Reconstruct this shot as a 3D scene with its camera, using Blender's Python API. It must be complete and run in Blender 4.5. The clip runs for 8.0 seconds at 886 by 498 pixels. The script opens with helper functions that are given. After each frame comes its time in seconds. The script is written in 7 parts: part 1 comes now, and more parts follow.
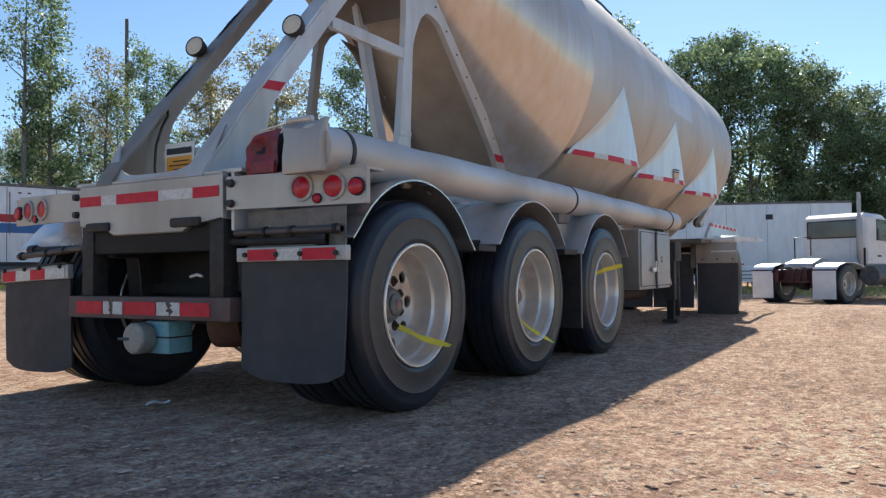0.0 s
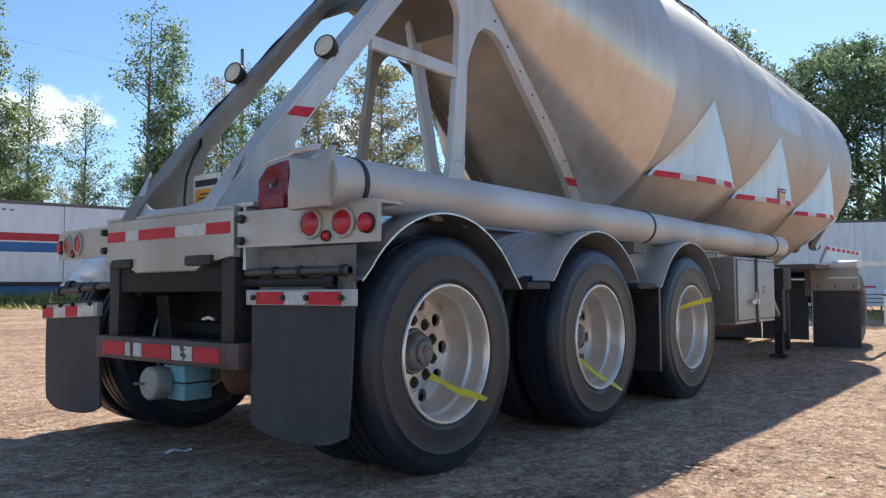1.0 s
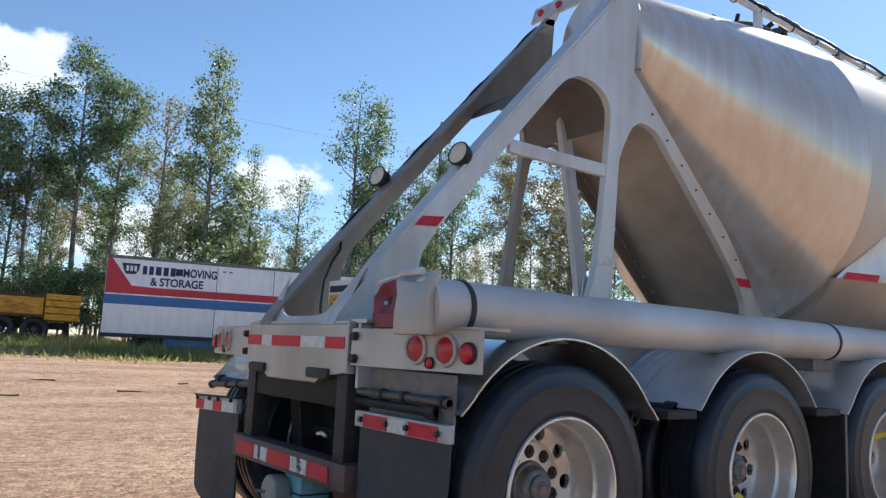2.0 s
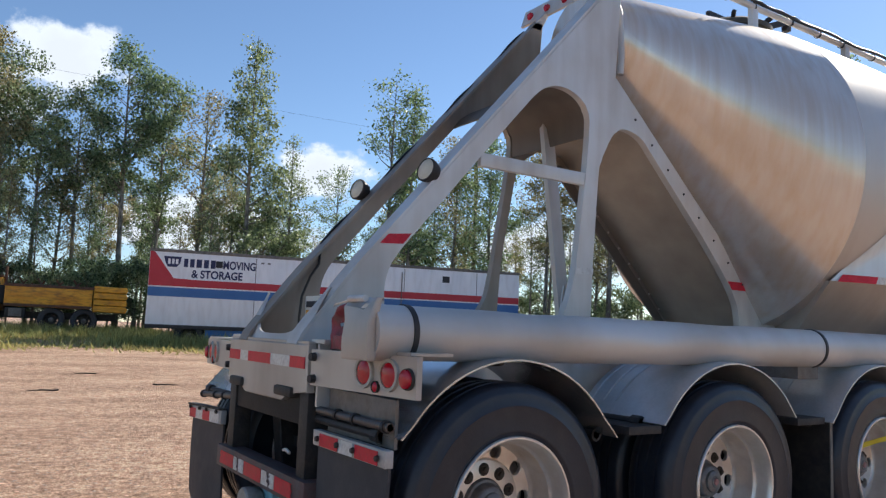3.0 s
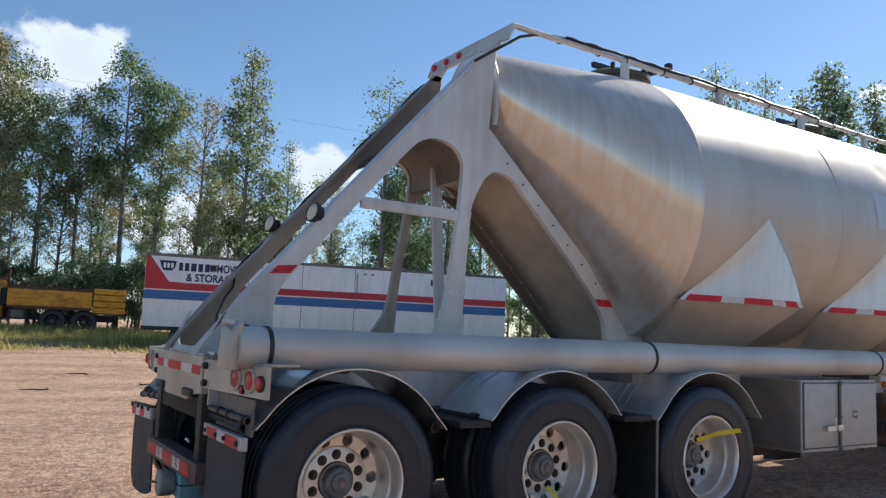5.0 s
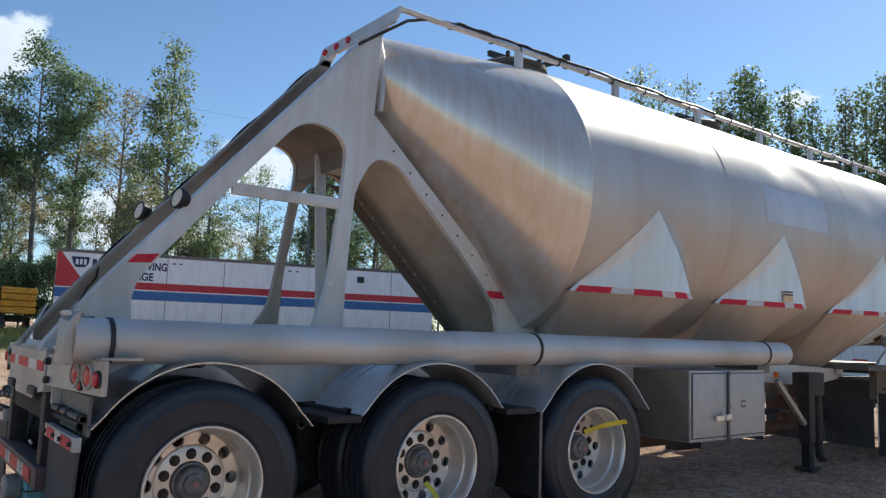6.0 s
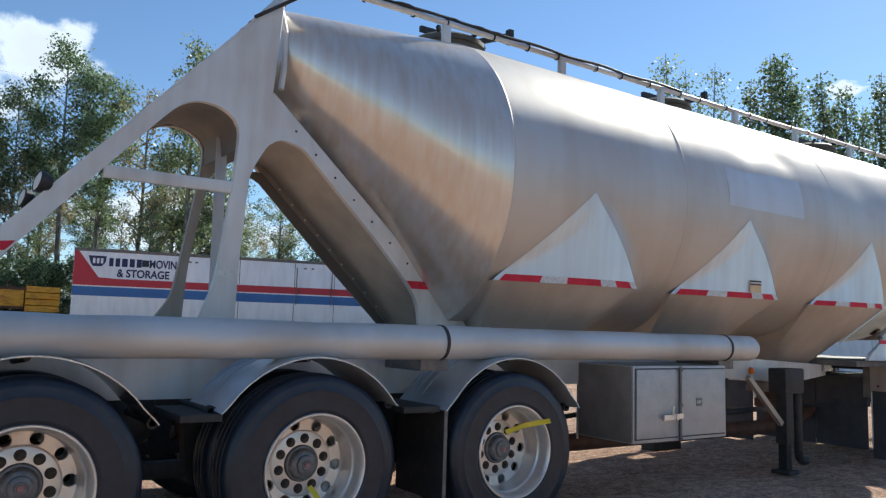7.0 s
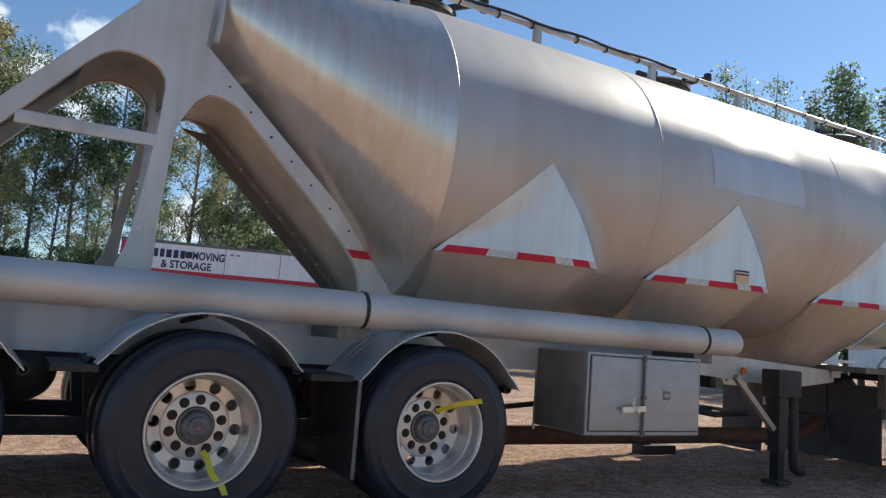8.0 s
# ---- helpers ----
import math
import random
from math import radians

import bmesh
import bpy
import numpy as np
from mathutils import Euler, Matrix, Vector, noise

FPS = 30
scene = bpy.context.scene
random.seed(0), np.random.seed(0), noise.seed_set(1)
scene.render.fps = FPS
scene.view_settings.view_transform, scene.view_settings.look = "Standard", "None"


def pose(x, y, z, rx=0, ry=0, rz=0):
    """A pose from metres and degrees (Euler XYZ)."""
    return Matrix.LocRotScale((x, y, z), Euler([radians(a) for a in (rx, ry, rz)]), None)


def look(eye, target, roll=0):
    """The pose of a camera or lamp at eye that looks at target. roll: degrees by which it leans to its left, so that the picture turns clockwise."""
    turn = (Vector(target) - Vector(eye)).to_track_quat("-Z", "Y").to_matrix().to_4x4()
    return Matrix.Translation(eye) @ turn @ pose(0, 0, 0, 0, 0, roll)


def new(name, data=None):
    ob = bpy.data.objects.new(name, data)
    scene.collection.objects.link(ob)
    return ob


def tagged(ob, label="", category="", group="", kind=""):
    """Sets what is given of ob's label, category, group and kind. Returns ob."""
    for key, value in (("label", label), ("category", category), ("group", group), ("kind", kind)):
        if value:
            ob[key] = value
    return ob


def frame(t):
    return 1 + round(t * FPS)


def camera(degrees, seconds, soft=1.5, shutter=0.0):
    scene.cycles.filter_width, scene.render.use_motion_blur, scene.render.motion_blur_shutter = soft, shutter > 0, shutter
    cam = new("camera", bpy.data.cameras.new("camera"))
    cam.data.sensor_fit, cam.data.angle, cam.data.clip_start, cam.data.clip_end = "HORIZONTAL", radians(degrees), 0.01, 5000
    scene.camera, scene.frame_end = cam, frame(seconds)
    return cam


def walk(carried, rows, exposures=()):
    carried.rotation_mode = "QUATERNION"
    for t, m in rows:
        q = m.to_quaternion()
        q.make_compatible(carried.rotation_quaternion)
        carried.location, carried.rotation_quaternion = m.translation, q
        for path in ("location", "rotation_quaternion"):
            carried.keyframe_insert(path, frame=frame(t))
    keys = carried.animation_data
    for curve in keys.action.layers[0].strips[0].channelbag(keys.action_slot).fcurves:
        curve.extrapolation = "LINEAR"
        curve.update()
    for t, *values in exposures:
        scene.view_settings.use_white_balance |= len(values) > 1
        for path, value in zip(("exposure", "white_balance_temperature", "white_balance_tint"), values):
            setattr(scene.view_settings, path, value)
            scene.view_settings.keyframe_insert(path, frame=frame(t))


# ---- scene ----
cam = camera(60.4, 8.0, 1.3)
PATH = [
    (0, (-3.358, -3.424, 0.713), (-1.635, -2.411, 0.772), -0.6),
    (0.5, (-3.09, -3.483, 0.754), (-1.437, -2.36, 0.826), -0.3),
    (1, (-2.772, -3.496, 0.83), (-1.214, -2.246, 0.939), -0.3),
    (1.5, (-2.55, -3.584, 0.947), (-1.18, -2.136, 1.109), 2.0),
    (2, (-2.396, -3.616, 1.111), (-1.219, -2.021, 1.377), 2.7),
    (2.2, (-2.342, -3.659, 1.172), (-1.194, -2.045, 1.449), 2.2),
    (3.3, (-2.009, -4.099, 1.323), (-1.007, -2.38, 1.526), 1.9),
    (3.5, (-1.954, -4.265, 1.358), (-1.068, -2.488, 1.595), 1.7),
    (3.7, (-1.943, -4.434, 1.397), (-0.992, -2.692, 1.646), 2.1),
    (3.9, (-1.984, -4.582, 1.38), (-0.954, -2.885, 1.62), 3.1),
    (4, (-1.992, -4.622, 1.376), (-0.946, -2.934, 1.612), 3.4),
    (4.2, (-1.985, -4.807, 1.375), (-0.949, -3.108, 1.578), 3.2),
    (5.3, (-1.86, -5.178, 1.414), (-0.766, -3.522, 1.664), 1.8),
    (5.5, (-1.78, -5.186, 1.408), (-0.665, -3.548, 1.678), 1.5),
    (6, (-1.509, -5.238, 1.381), (-0.302, -3.659, 1.601), 1.9),
    (6.5, (-1.062, -5.351, 1.375), (0.183, -3.794, 1.536), 2.6),
    (7, (-0.489, -5.461, 1.37), (0.637, -3.822, 1.582), 1.7),
    (7.2, (-0.328, -5.513, 1.367), (0.727, -3.832, 1.618), 1.7),
    (7.3, (-0.209, -5.529, 1.386), (0.795, -3.821, 1.66), 1.8),
    (7.5, (0.045, -5.508, 1.321), (0.953, -3.76, 1.671), 2.8),
    (7.7, (0.184, -5.486, 1.271), (1.108, -3.754, 1.656), 3.8),
    (7.8, (0.27, -5.529, 1.254), (1.215, -3.8, 1.598), 4.2),
    (8, (0.453, -5.65, 1.158), (1.442, -3.927, 1.385), 4.3),
]
walk(cam, [(t, look(eye, target, roll)) for t, eye, target, roll in PATH], [(0.0, 0.38, 6250, 7), (0.7, 0.46, 6150, 6), (1.5, 0.52, 6050, 6), (2.2, 0.36, 6150, 7), (3.5, 0.24, 6250, 10), (5.5, 0.15, 6100, 6), (6.5, 0.2, 5980, 5), (7.3, 0.25, 5930, 5), (8.0, 0.12, 6100, 6)])

# ---- world, sun ----
SUN = Vector((1.35, 0.32, 1.0)).normalized()
world = bpy.data.worlds.new("sky")
scene.world = world
world.use_nodes = True
wn, wl = world.node_tree.nodes, world.node_tree.links
sky = wn.new("ShaderNodeTexSky")
sky.sky_type, sky.sun_disc = "NISHITA", False
sky.sun_elevation = math.asin(SUN.z)
sky.sun_rotation = math.atan2(SUN.x, SUN.y)
sky.altitude, sky.air_density, sky.dust_density, sky.ozone_density = 700, 1.0, 0.15, 3.0
wl.new(sky.outputs[0], wn["Background"].inputs[0])
wn["Background"].inputs[1].default_value = 0.122
sun_data = bpy.data.lights.new("sun", "SUN")
sun_data.energy, sun_data.angle, sun_data.color = 5.0, radians(0.55), (1.0, 0.90, 0.76)
sun = new("sun", sun_data)
sun.matrix_world = look(SUN * 60, (0, 0, 0))


# ---- materials ----
def surface(name, col_a, col_b, rough=0.6, metal=0.0, scale=3.0, fine=60.0, bump=0.1, dirt=None, dirt_amount=0.4,
            stretch=(1, 1, 1), random_tint=0.0, island=False, spec=0.5):
    """A node material with a broad and a fine variation, optional dirt, and relief."""
    m = bpy.data.materials.new(name)
    m.use_nodes = True
    n, l = m.node_tree.nodes, m.node_tree.links
    b = n["Principled BSDF"]
    tc, mp = n.new("ShaderNodeTexCoord"), n.new("ShaderNodeMapping")
    mp.inputs["Scale"].default_value = stretch
    l.new(tc.outputs["Object"], mp.inputs[0])
    broad, grain = n.new("ShaderNodeTexNoise"), n.new("ShaderNodeTexNoise")
    broad.inputs["Scale"].default_value, broad.inputs["Detail"].default_value = scale, 6
    grain.inputs["Scale"].default_value, grain.inputs["Detail"].default_value = fine, 4
    l.new(mp.outputs[0], broad.inputs["Vector"])
    l.new(mp.outputs[0], grain.inputs["Vector"])
    ramp = n.new("ShaderNodeValToRGB")
    ramp.color_ramp.elements[0].position, ramp.color_ramp.elements[1].position = 0.32, 0.68
    ramp.color_ramp.elements[0].color, ramp.color_ramp.elements[1].color = (*col_a, 1), (*col_b, 1)
    l.new(broad.outputs["Fac"], ramp.inputs[0])
    colour = ramp.outputs[0]
    mul = n.new("ShaderNodeMix")
    mul.data_type, mul.blend_type = "RGBA", "OVERLAY"
    mul.inputs[0].default_value = 0.18
    l.new(colour, mul.inputs[6])
    l.new(grain.outputs["Fac"], mul.inputs[7])
    colour = mul.outputs[2]
    if dirt:
        dn, dr, dm = n.new("ShaderNodeTexNoise"), n.new("ShaderNodeValToRGB"), n.new("ShaderNodeMix")
        dn.inputs["Scale"].default_value, dn.inputs["Detail"].default_value = scale * 2.7, 8
        l.new(mp.outputs[0], dn.inputs["Vector"])
        dr.color_ramp.elements[0].position, dr.color_ramp.elements[1].position = 0.45, 0.7
        dr.color_ramp.elements[1].color = (dirt_amount, dirt_amount, dirt_amount, 1)
        dr.color_ramp.elements[0].color = (0, 0, 0, 1)
        l.new(dn.outputs["Fac"], dr.inputs[0])
        dm.data_type = "RGBA"
        dm.inputs[7].default_value = (*dirt, 1)
        l.new(dr.outputs[0], dm.inputs[0])
        l.new(colour, dm.inputs[6])
        colour = dm.outputs[2]
    if random_tint:
        src = n.new("ShaderNodeNewGeometry").outputs["Random Per Island"] if island else n.new("ShaderNodeObjectInfo").outputs["Random"]
        hs, mr = n.new("ShaderNodeHueSaturation"), n.new("ShaderNodeMapRange")
        mr.inputs["To Min"].default_value, mr.inputs["To Max"].default_value = 1 - random_tint, 1 + random_tint
        l.new(src, mr.inputs["Value"])
        l.new(mr.outputs[0], hs.inputs["Value"])
        l.new(colour, hs.inputs["Color"])
        colour = hs.outputs[0]
    l.new(colour, b.inputs["Base Color"])
    rr = n.new("ShaderNodeMapRange")
    rr.inputs["To Min"].default_value, rr.inputs["To Max"].default_value = max(0.02, rough - 0.1), min(1, rough + 0.1)
    l.new(broad.outputs["Fac"], rr.inputs["Value"])
    l.new(rr.outputs[0], b.inputs["Roughness"])
    b.inputs["Metallic"].default_value = metal
    b.inputs["Specular IOR Level"].default_value = spec
    if bump:
        bp = n.new("ShaderNodeBump")
        bp.inputs["Strength"].default_value, bp.inputs["Distance"].default_value = bump, 0.01
        l.new(grain.outputs["Fac"], bp.inputs["Height"])
        l.new(bp.outputs[0], b.inputs["Normal"])
    return m


def weathered_metal(name, clean, dirty, rough, streak, runs=0.3, metal=0.82, grain=(7, 3, 0.30), relief=0.08, gloss=0.0, clear=0.22):
    """Mill aluminium with rain streaks that run down, broad stains and a faint grain."""
    m = bpy.data.materials.new(name)
    m.use_nodes = True
    n, l = m.node_tree.nodes, m.node_tree.links
    b = n["Principled BSDF"]
    tc = n.new("ShaderNodeTexCoord")
    mp = n.new("ShaderNodeMapping")
    mp.inputs["Scale"].default_value = grain
    l.new(tc.outputs["Object"], mp.inputs[0])
    st, br, fi = n.new("ShaderNodeTexNoise"), n.new("ShaderNodeTexNoise"), n.new("ShaderNodeTexNoise")
    st.inputs["Scale"].default_value, st.inputs["Detail"].default_value = 1.6, 7
    br.inputs["Scale"].default_value, br.inputs["Detail"].default_value = 1.3, 7
    fi.inputs["Scale"].default_value, fi.inputs["Detail"].default_value = 45, 3
    l.new(mp.outputs[0], st.inputs["Vector"])
    l.new(tc.outputs["Object"], br.inputs["Vector"])
    l.new(tc.outputs["Object"], fi.inputs["Vector"])
    add = n.new("ShaderNodeMath")
    add.operation = "MULTIPLY_ADD"
    l.new(st.outputs["Fac"], add.inputs[0])
    add.inputs[1].default_value = runs
    hb = n.new("ShaderNodeMath")
    hb.operation = "MULTIPLY"
    hb.inputs[1].default_value = 1.0 - runs
    l.new(br.outputs["Fac"], hb.inputs[0])
    l.new(hb.outputs[0], add.inputs[2])
    rp = n.new("ShaderNodeValToRGB")
    rp.color_ramp.elements[0].position, rp.color_ramp.elements[1].position = 0.40, 0.64
    rp.color_ramp.elements[0].color, rp.color_ramp.elements[1].color = (*clean, 1), (*dirty, 1)
    l.new(add.outputs[0], rp.inputs[0])
    l.new(rp.outputs[0], b.inputs["Base Color"])
    mr = n.new("ShaderNodeMapRange")
    mr.inputs["From Min"].default_value, mr.inputs["From Max"].default_value = 0.35, 0.65
    mr.inputs["To Min"].default_value, mr.inputs["To Max"].default_value = rough - 0.06, rough + streak
    l.new(add.outputs[0], mr.inputs["Value"])
    l.new(mr.outputs[0], b.inputs["Roughness"])
    b.inputs["Metallic"].default_value = metal
    bp = n.new("ShaderNodeBump")
    bp.inputs["Strength"].default_value, bp.inputs["Distance"].default_value = 0.05, 0.01
    l.new(fi.outputs["Fac"], bp.inputs["Height"])
    bq = n.new("ShaderNodeBump")
    bq.inputs["Strength"].default_value, bq.inputs["Distance"].default_value = relief, 0.05
    l.new(br.outputs["Fac"], bq.inputs["Height"])
    l.new(bp.outputs[0], bq.inputs["Normal"])
    l.new(bq.outputs[0], b.inputs["Normal"])
    if gloss:
        # part of the sheet is still smooth between the pits of the weathered oxide
        c, mix = n.new("ShaderNodeBsdfPrincipled"), n.new("ShaderNodeMixShader")
        pale = n.new("ShaderNodeMix")
        pale.data_type = "RGBA"
        pale.inputs[0].default_value = 0.6
        l.new(rp.outputs[0], pale.inputs[6])
        pale.inputs[7].default_value = (0.90, 0.87, 0.82, 1)
        l.new(pale.outputs[2], c.inputs["Base Color"])
        l.new(bq.outputs[0], c.inputs["Normal"])
        c.inputs["Metallic"].default_value, c.inputs["Roughness"].default_value = 1.0, clear
        mix.inputs[0].default_value = gloss
        l.new(b.outputs[0], mix.inputs[1])
        l.new(c.outputs[0], mix.inputs[2])
        l.new(mix.outputs[0], n["Material Output"].inputs[0])
    return m


def leaf_material(name, dark, light):
    m = bpy.data.materials.new(name)
    m.use_nodes = True
    n, l = m.node_tree.nodes, m.node_tree.links
    b = n["Principled BSDF"]
    geo, rp = n.new("ShaderNodeNewGeometry"), n.new("ShaderNodeValToRGB")
    rp.color_ramp.elements[0].color, rp.color_ramp.elements[1].color = (*dark, 1), (*light, 1)
    l.new(geo.outputs["Random Per Island"], rp.inputs[0])
    info, hs, mr = n.new("ShaderNodeObjectInfo"), n.new("ShaderNodeHueSaturation"), n.new("ShaderNodeMapRange")
    mr.inputs["To Min"].default_value, mr.inputs["To Max"].default_value = 0.49, 0.525
    l.new(info.outputs["Random"], mr.inputs["Value"])
    l.new(mr.outputs[0], hs.inputs["Hue"])
    l.new(rp.outputs[0], hs.inputs["Color"])
    l.new(hs.outputs[0], b.inputs["Base Color"])
    b.inputs["Roughness"].default_value = 0.36
    tr, mix = n.new("ShaderNodeBsdfTranslucent"), n.new("ShaderNodeMixShader")
    l.new(hs.outputs[0], tr.inputs["Color"])
    mix.inputs[0].default_value = 0.5
    l.new(b.outputs[0], mix.inputs[1])
    l.new(tr.outputs[0], mix.inputs[2])
    l.new(mix.outputs[0], n["Material Output"].inputs[0])
    return m


TANK = weathered_metal("weathered_aluminium", (0.485, 0.452, 0.41), (0.40, 0.335, 0.275), 0.66, 0.06, 0.36, 0.2, (3.8, 1.9, 0.26), 0.03, 0.28, 0.44)
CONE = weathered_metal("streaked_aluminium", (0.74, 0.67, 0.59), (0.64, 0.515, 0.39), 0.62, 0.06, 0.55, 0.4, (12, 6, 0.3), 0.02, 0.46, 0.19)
# stained metal; bounce light from the ground is mixed in as tan
HOPPER = weathered_metal("tan_stained_hopper_aluminium", (0.57, 0.505, 0.43), (0.47, 0.40, 0.33), 0.5, 0.06, 0.4, 0.35, (5, 3, 0.4), 0.04)
WEB = weathered_metal("brown_sheet_metal", (0.44, 0.38, 0.31), (0.34, 0.285, 0.23), 0.50, 0.06, 0.4, 0.3, (5, 3, 0.4), 0.04)
# pale blue base: the sky's reflection is put into the colour
PALEBLUE = weathered_metal("sky_tinted_aluminium", (0.68, 0.795, 0.87), (0.57, 0.645, 0.70), 0.43, 0.05, 0.5, 0.5, (7, 3, 0.4), 0.03)
# BEAM in darker brown: stain plus the far plate's shade, both as colour
FARBEAM = weathered_metal("shaded_stained_beam", (0.36, 0.315, 0.265), (0.24, 0.20, 0.165), 0.50, 0.08, 0.35, 0.4, (6, 5, 0.8), 0.06)
# grime and the shade inside the frames share this one dark colour
ARCHWEB = weathered_metal("shaded_grimy_sheet", (0.16, 0.137, 0.115), (0.11, 0.092, 0.078), 0.6, 0.06, 0.4, 0.1, (5, 3, 0.4), 0.04)
PATCH = weathered_metal("pale_repair_sheet", (0.60, 0.625, 0.66), (0.52, 0.53, 0.54), 0.52, 0.05, 0.35, 0.35, (3.2, 1.6, 0.35), 0.03)
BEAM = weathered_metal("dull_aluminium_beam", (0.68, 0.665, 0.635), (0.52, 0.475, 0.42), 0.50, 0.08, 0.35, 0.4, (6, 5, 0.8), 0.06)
GRIMY = weathered_metal("grimy_tail_metal", (0.55, 0.52, 0.48), (0.40, 0.355, 0.31), 0.5, 0.08, 0.3, 0.5)
PIPE = weathered_metal("aluminium_tube", (0.62, 0.605, 0.58), (0.49, 0.46, 0.42), 0.56, 0.06, 0.15, 0.35, (4, 3, 1.5), 0.14)
ALLOY = surface("polished_alloy", (0.86, 0.80, 0.74), (0.76, 0.69, 0.62), 0.38, 0.7, 5, 90, 0.04, (0.55, 0.46, 0.38), 0.3)
HATCH = surface("mossy_dark_hatch", (0.07, 0.075, 0.06), (0.13, 0.12, 0.10), 0.65, 0.3, 7, 70, 0.15, (0.16, 0.12, 0.08), 0.5)
NUTMAT = surface("rusty_brown_nut", (0.035, 0.026, 0.020), (0.075, 0.055, 0.042), 0.65, 0.3, 14, 90, 0.15)
HUBMAT = surface("oily_hub", (0.15, 0.143, 0.138), (0.27, 0.255, 0.245), 0.45, 0.5, 14, 90, 0.1, (0.08, 0.06, 0.05), 0.4)
PLUGMAT = surface("dull_pink_hub_window", (0.26, 0.12, 0.12), (0.36, 0.18, 0.18), 0.35, 0.2, 14, 90, 0.05)
RUBBER = surface("dusty_tyre_rubber", (0.015, 0.0185, 0.028), (0.024, 0.028, 0.040), 0.38, 0.0, 5, 120, 0.08, (0.05, 0.048, 0.05), 0.28, spec=0.45)
FLAPMAT = surface("dusty_mud_flap_rubber", (0.040, 0.038, 0.043), (0.062, 0.058, 0.062), 0.7, 0.0, 4, 80, 0.06, (0.10, 0.09, 0.085), 0.3)
BLACK = surface("grimy_black_steel", (0.024, 0.023, 0.024), (0.042, 0.038, 0.036), 0.6, 0.2, 8, 70, 0.2, (0.085, 0.065, 0.055), 0.4)
# near-black, so that deep shade under the chassis is in the colour
DEEPBLACK = surface("deep_black_steel", (0.008, 0.0078, 0.008), (0.016, 0.0145, 0.014), 0.7, 0.1, 8, 70, 0.2, (0.03, 0.022, 0.018), 0.3)
GUARDMAT = surface("grimy_guard_bar", (0.085, 0.066, 0.063), (0.14, 0.105, 0.10), 0.6, 0.2, 7, 70, 0.15, (0.17, 0.05, 0.05), 0.5)
RODMAT = surface("grimy_steel_tube", (0.07, 0.066, 0.066), (0.14, 0.12, 0.108), 0.45, 0.5, 9, 70, 0.15, (0.14, 0.09, 0.07), 0.5)
PEACH = surface("faded_orange_label", (0.66, 0.44, 0.24), (0.74, 0.54, 0.32), 0.5, 0.0, 12, 90, 0.03)
STEEL = surface("dirty_grey_steel", (0.14, 0.13, 0.12), (0.24, 0.22, 0.2), 0.6, 0.4, 7, 70, 0.15, (0.12, 0.09, 0.06), 0.5)
BOXEND = surface("shaded_brown_panel", (0.20, 0.172, 0.148), (0.29, 0.25, 0.215), 0.7, 0.15, 3, 70, 0.1, (0.17, 0.135, 0.105), 0.4)
DEEPRED = surface("dark_red_chassis_paint", (0.045, 0.009, 0.012), (0.085, 0.016, 0.02), 0.5, 0.0, 4, 60, 0.1, (0.03, 0.022, 0.02), 0.6)
RUST = surface("rusty_brown_steel", (0.09, 0.045, 0.03), (0.16, 0.08, 0.05), 0.8, 0.1, 9, 70, 0.2)
RED = surface("red_reflective_tape", (0.56, 0.014, 0.034), (0.68, 0.03, 0.055), 0.45, 0.0, 20, 180, 0.05, (0.36, 0.06, 0.07), 0.3, spec=0.25)
OLDRED = surface("scuffed_red_paint", (0.20, 0.018, 0.030), (0.33, 0.04, 0.055), 0.45, 0.0, 9, 120, 0.3, (0.10, 0.04, 0.04), 0.8)
WHITE = surface("white_reflective_tape", (0.60, 0.59, 0.56), (0.72, 0.71, 0.67), 0.4, 0.0, 20, 180, 0.05, (0.36, 0.32, 0.28), 0.5)
RING = surface("dirty_cream_ring", (0.38, 0.355, 0.31), (0.52, 0.49, 0.44), 0.55, 0.0, 16, 120, 0.06, (0.22, 0.19, 0.16), 0.5)
LENS = surface("red_lamp_lens", (0.38, 0.007, 0.02), (0.50, 0.012, 0.03), 0.16, 0.0, 12, 200, 0.03)
AMBER = surface("orange_marker_lens", (0.75, 0.16, 0.02), (0.8, 0.2, 0.03), 0.2, 0.0, 12, 200, 0.03)
YELLOW = surface("yellow_ribbon", (0.84, 0.67, 0.05), (0.90, 0.75, 0.08), 0.5, 0.0, 12, 90, 0.05)
CABLE = surface("black_cable", (0.012, 0.012, 0.013), (0.025, 0.025, 0.025), 0.5, 0.0, 20, 90, 0.05)
GREYPAINT = surface("grey_painted_door", (0.42, 0.415, 0.405), (0.48, 0.475, 0.465), 0.45, 0.25, 3, 90, 0.03, (0.32, 0.285, 0.25), 0.3)
BLUEPLASTIC = surface("pale_blue_casting", (0.16, 0.38, 0.46), (0.22, 0.45, 0.52), 0.5, 0.0, 8, 60, 0.1, (0.2, 0.2, 0.18), 0.4)
CAPMAT = surface("grey_cap", (0.30, 0.29, 0.26), (0.40, 0.38, 0.34), 0.55, 0.2, 8, 60, 0.1, (0.2, 0.16, 0.12), 0.4)
GLASSWHITE = surface("pale_lamp_lens", (0.62, 0.56, 0.42), (0.70, 0.64, 0.5), 0.15, 0.0, 15, 120, 0.05)
SIGNBOARD = surface("cream_sign_board", (0.72, 0.69, 0.6), (0.78, 0.75, 0.68), 0.5, 0.0, 6, 90, 0.05)
ORANGE = surface("orange_sign_paint", (0.80, 0.33, 0.03), (0.84, 0.38, 0.05), 0.5, 0.0, 6, 90, 0.03)
INK = surface("dark_print", (0.02, 0.02, 0.025), (0.035, 0.035, 0.04), 0.6, 0.0, 6, 90, 0.0)
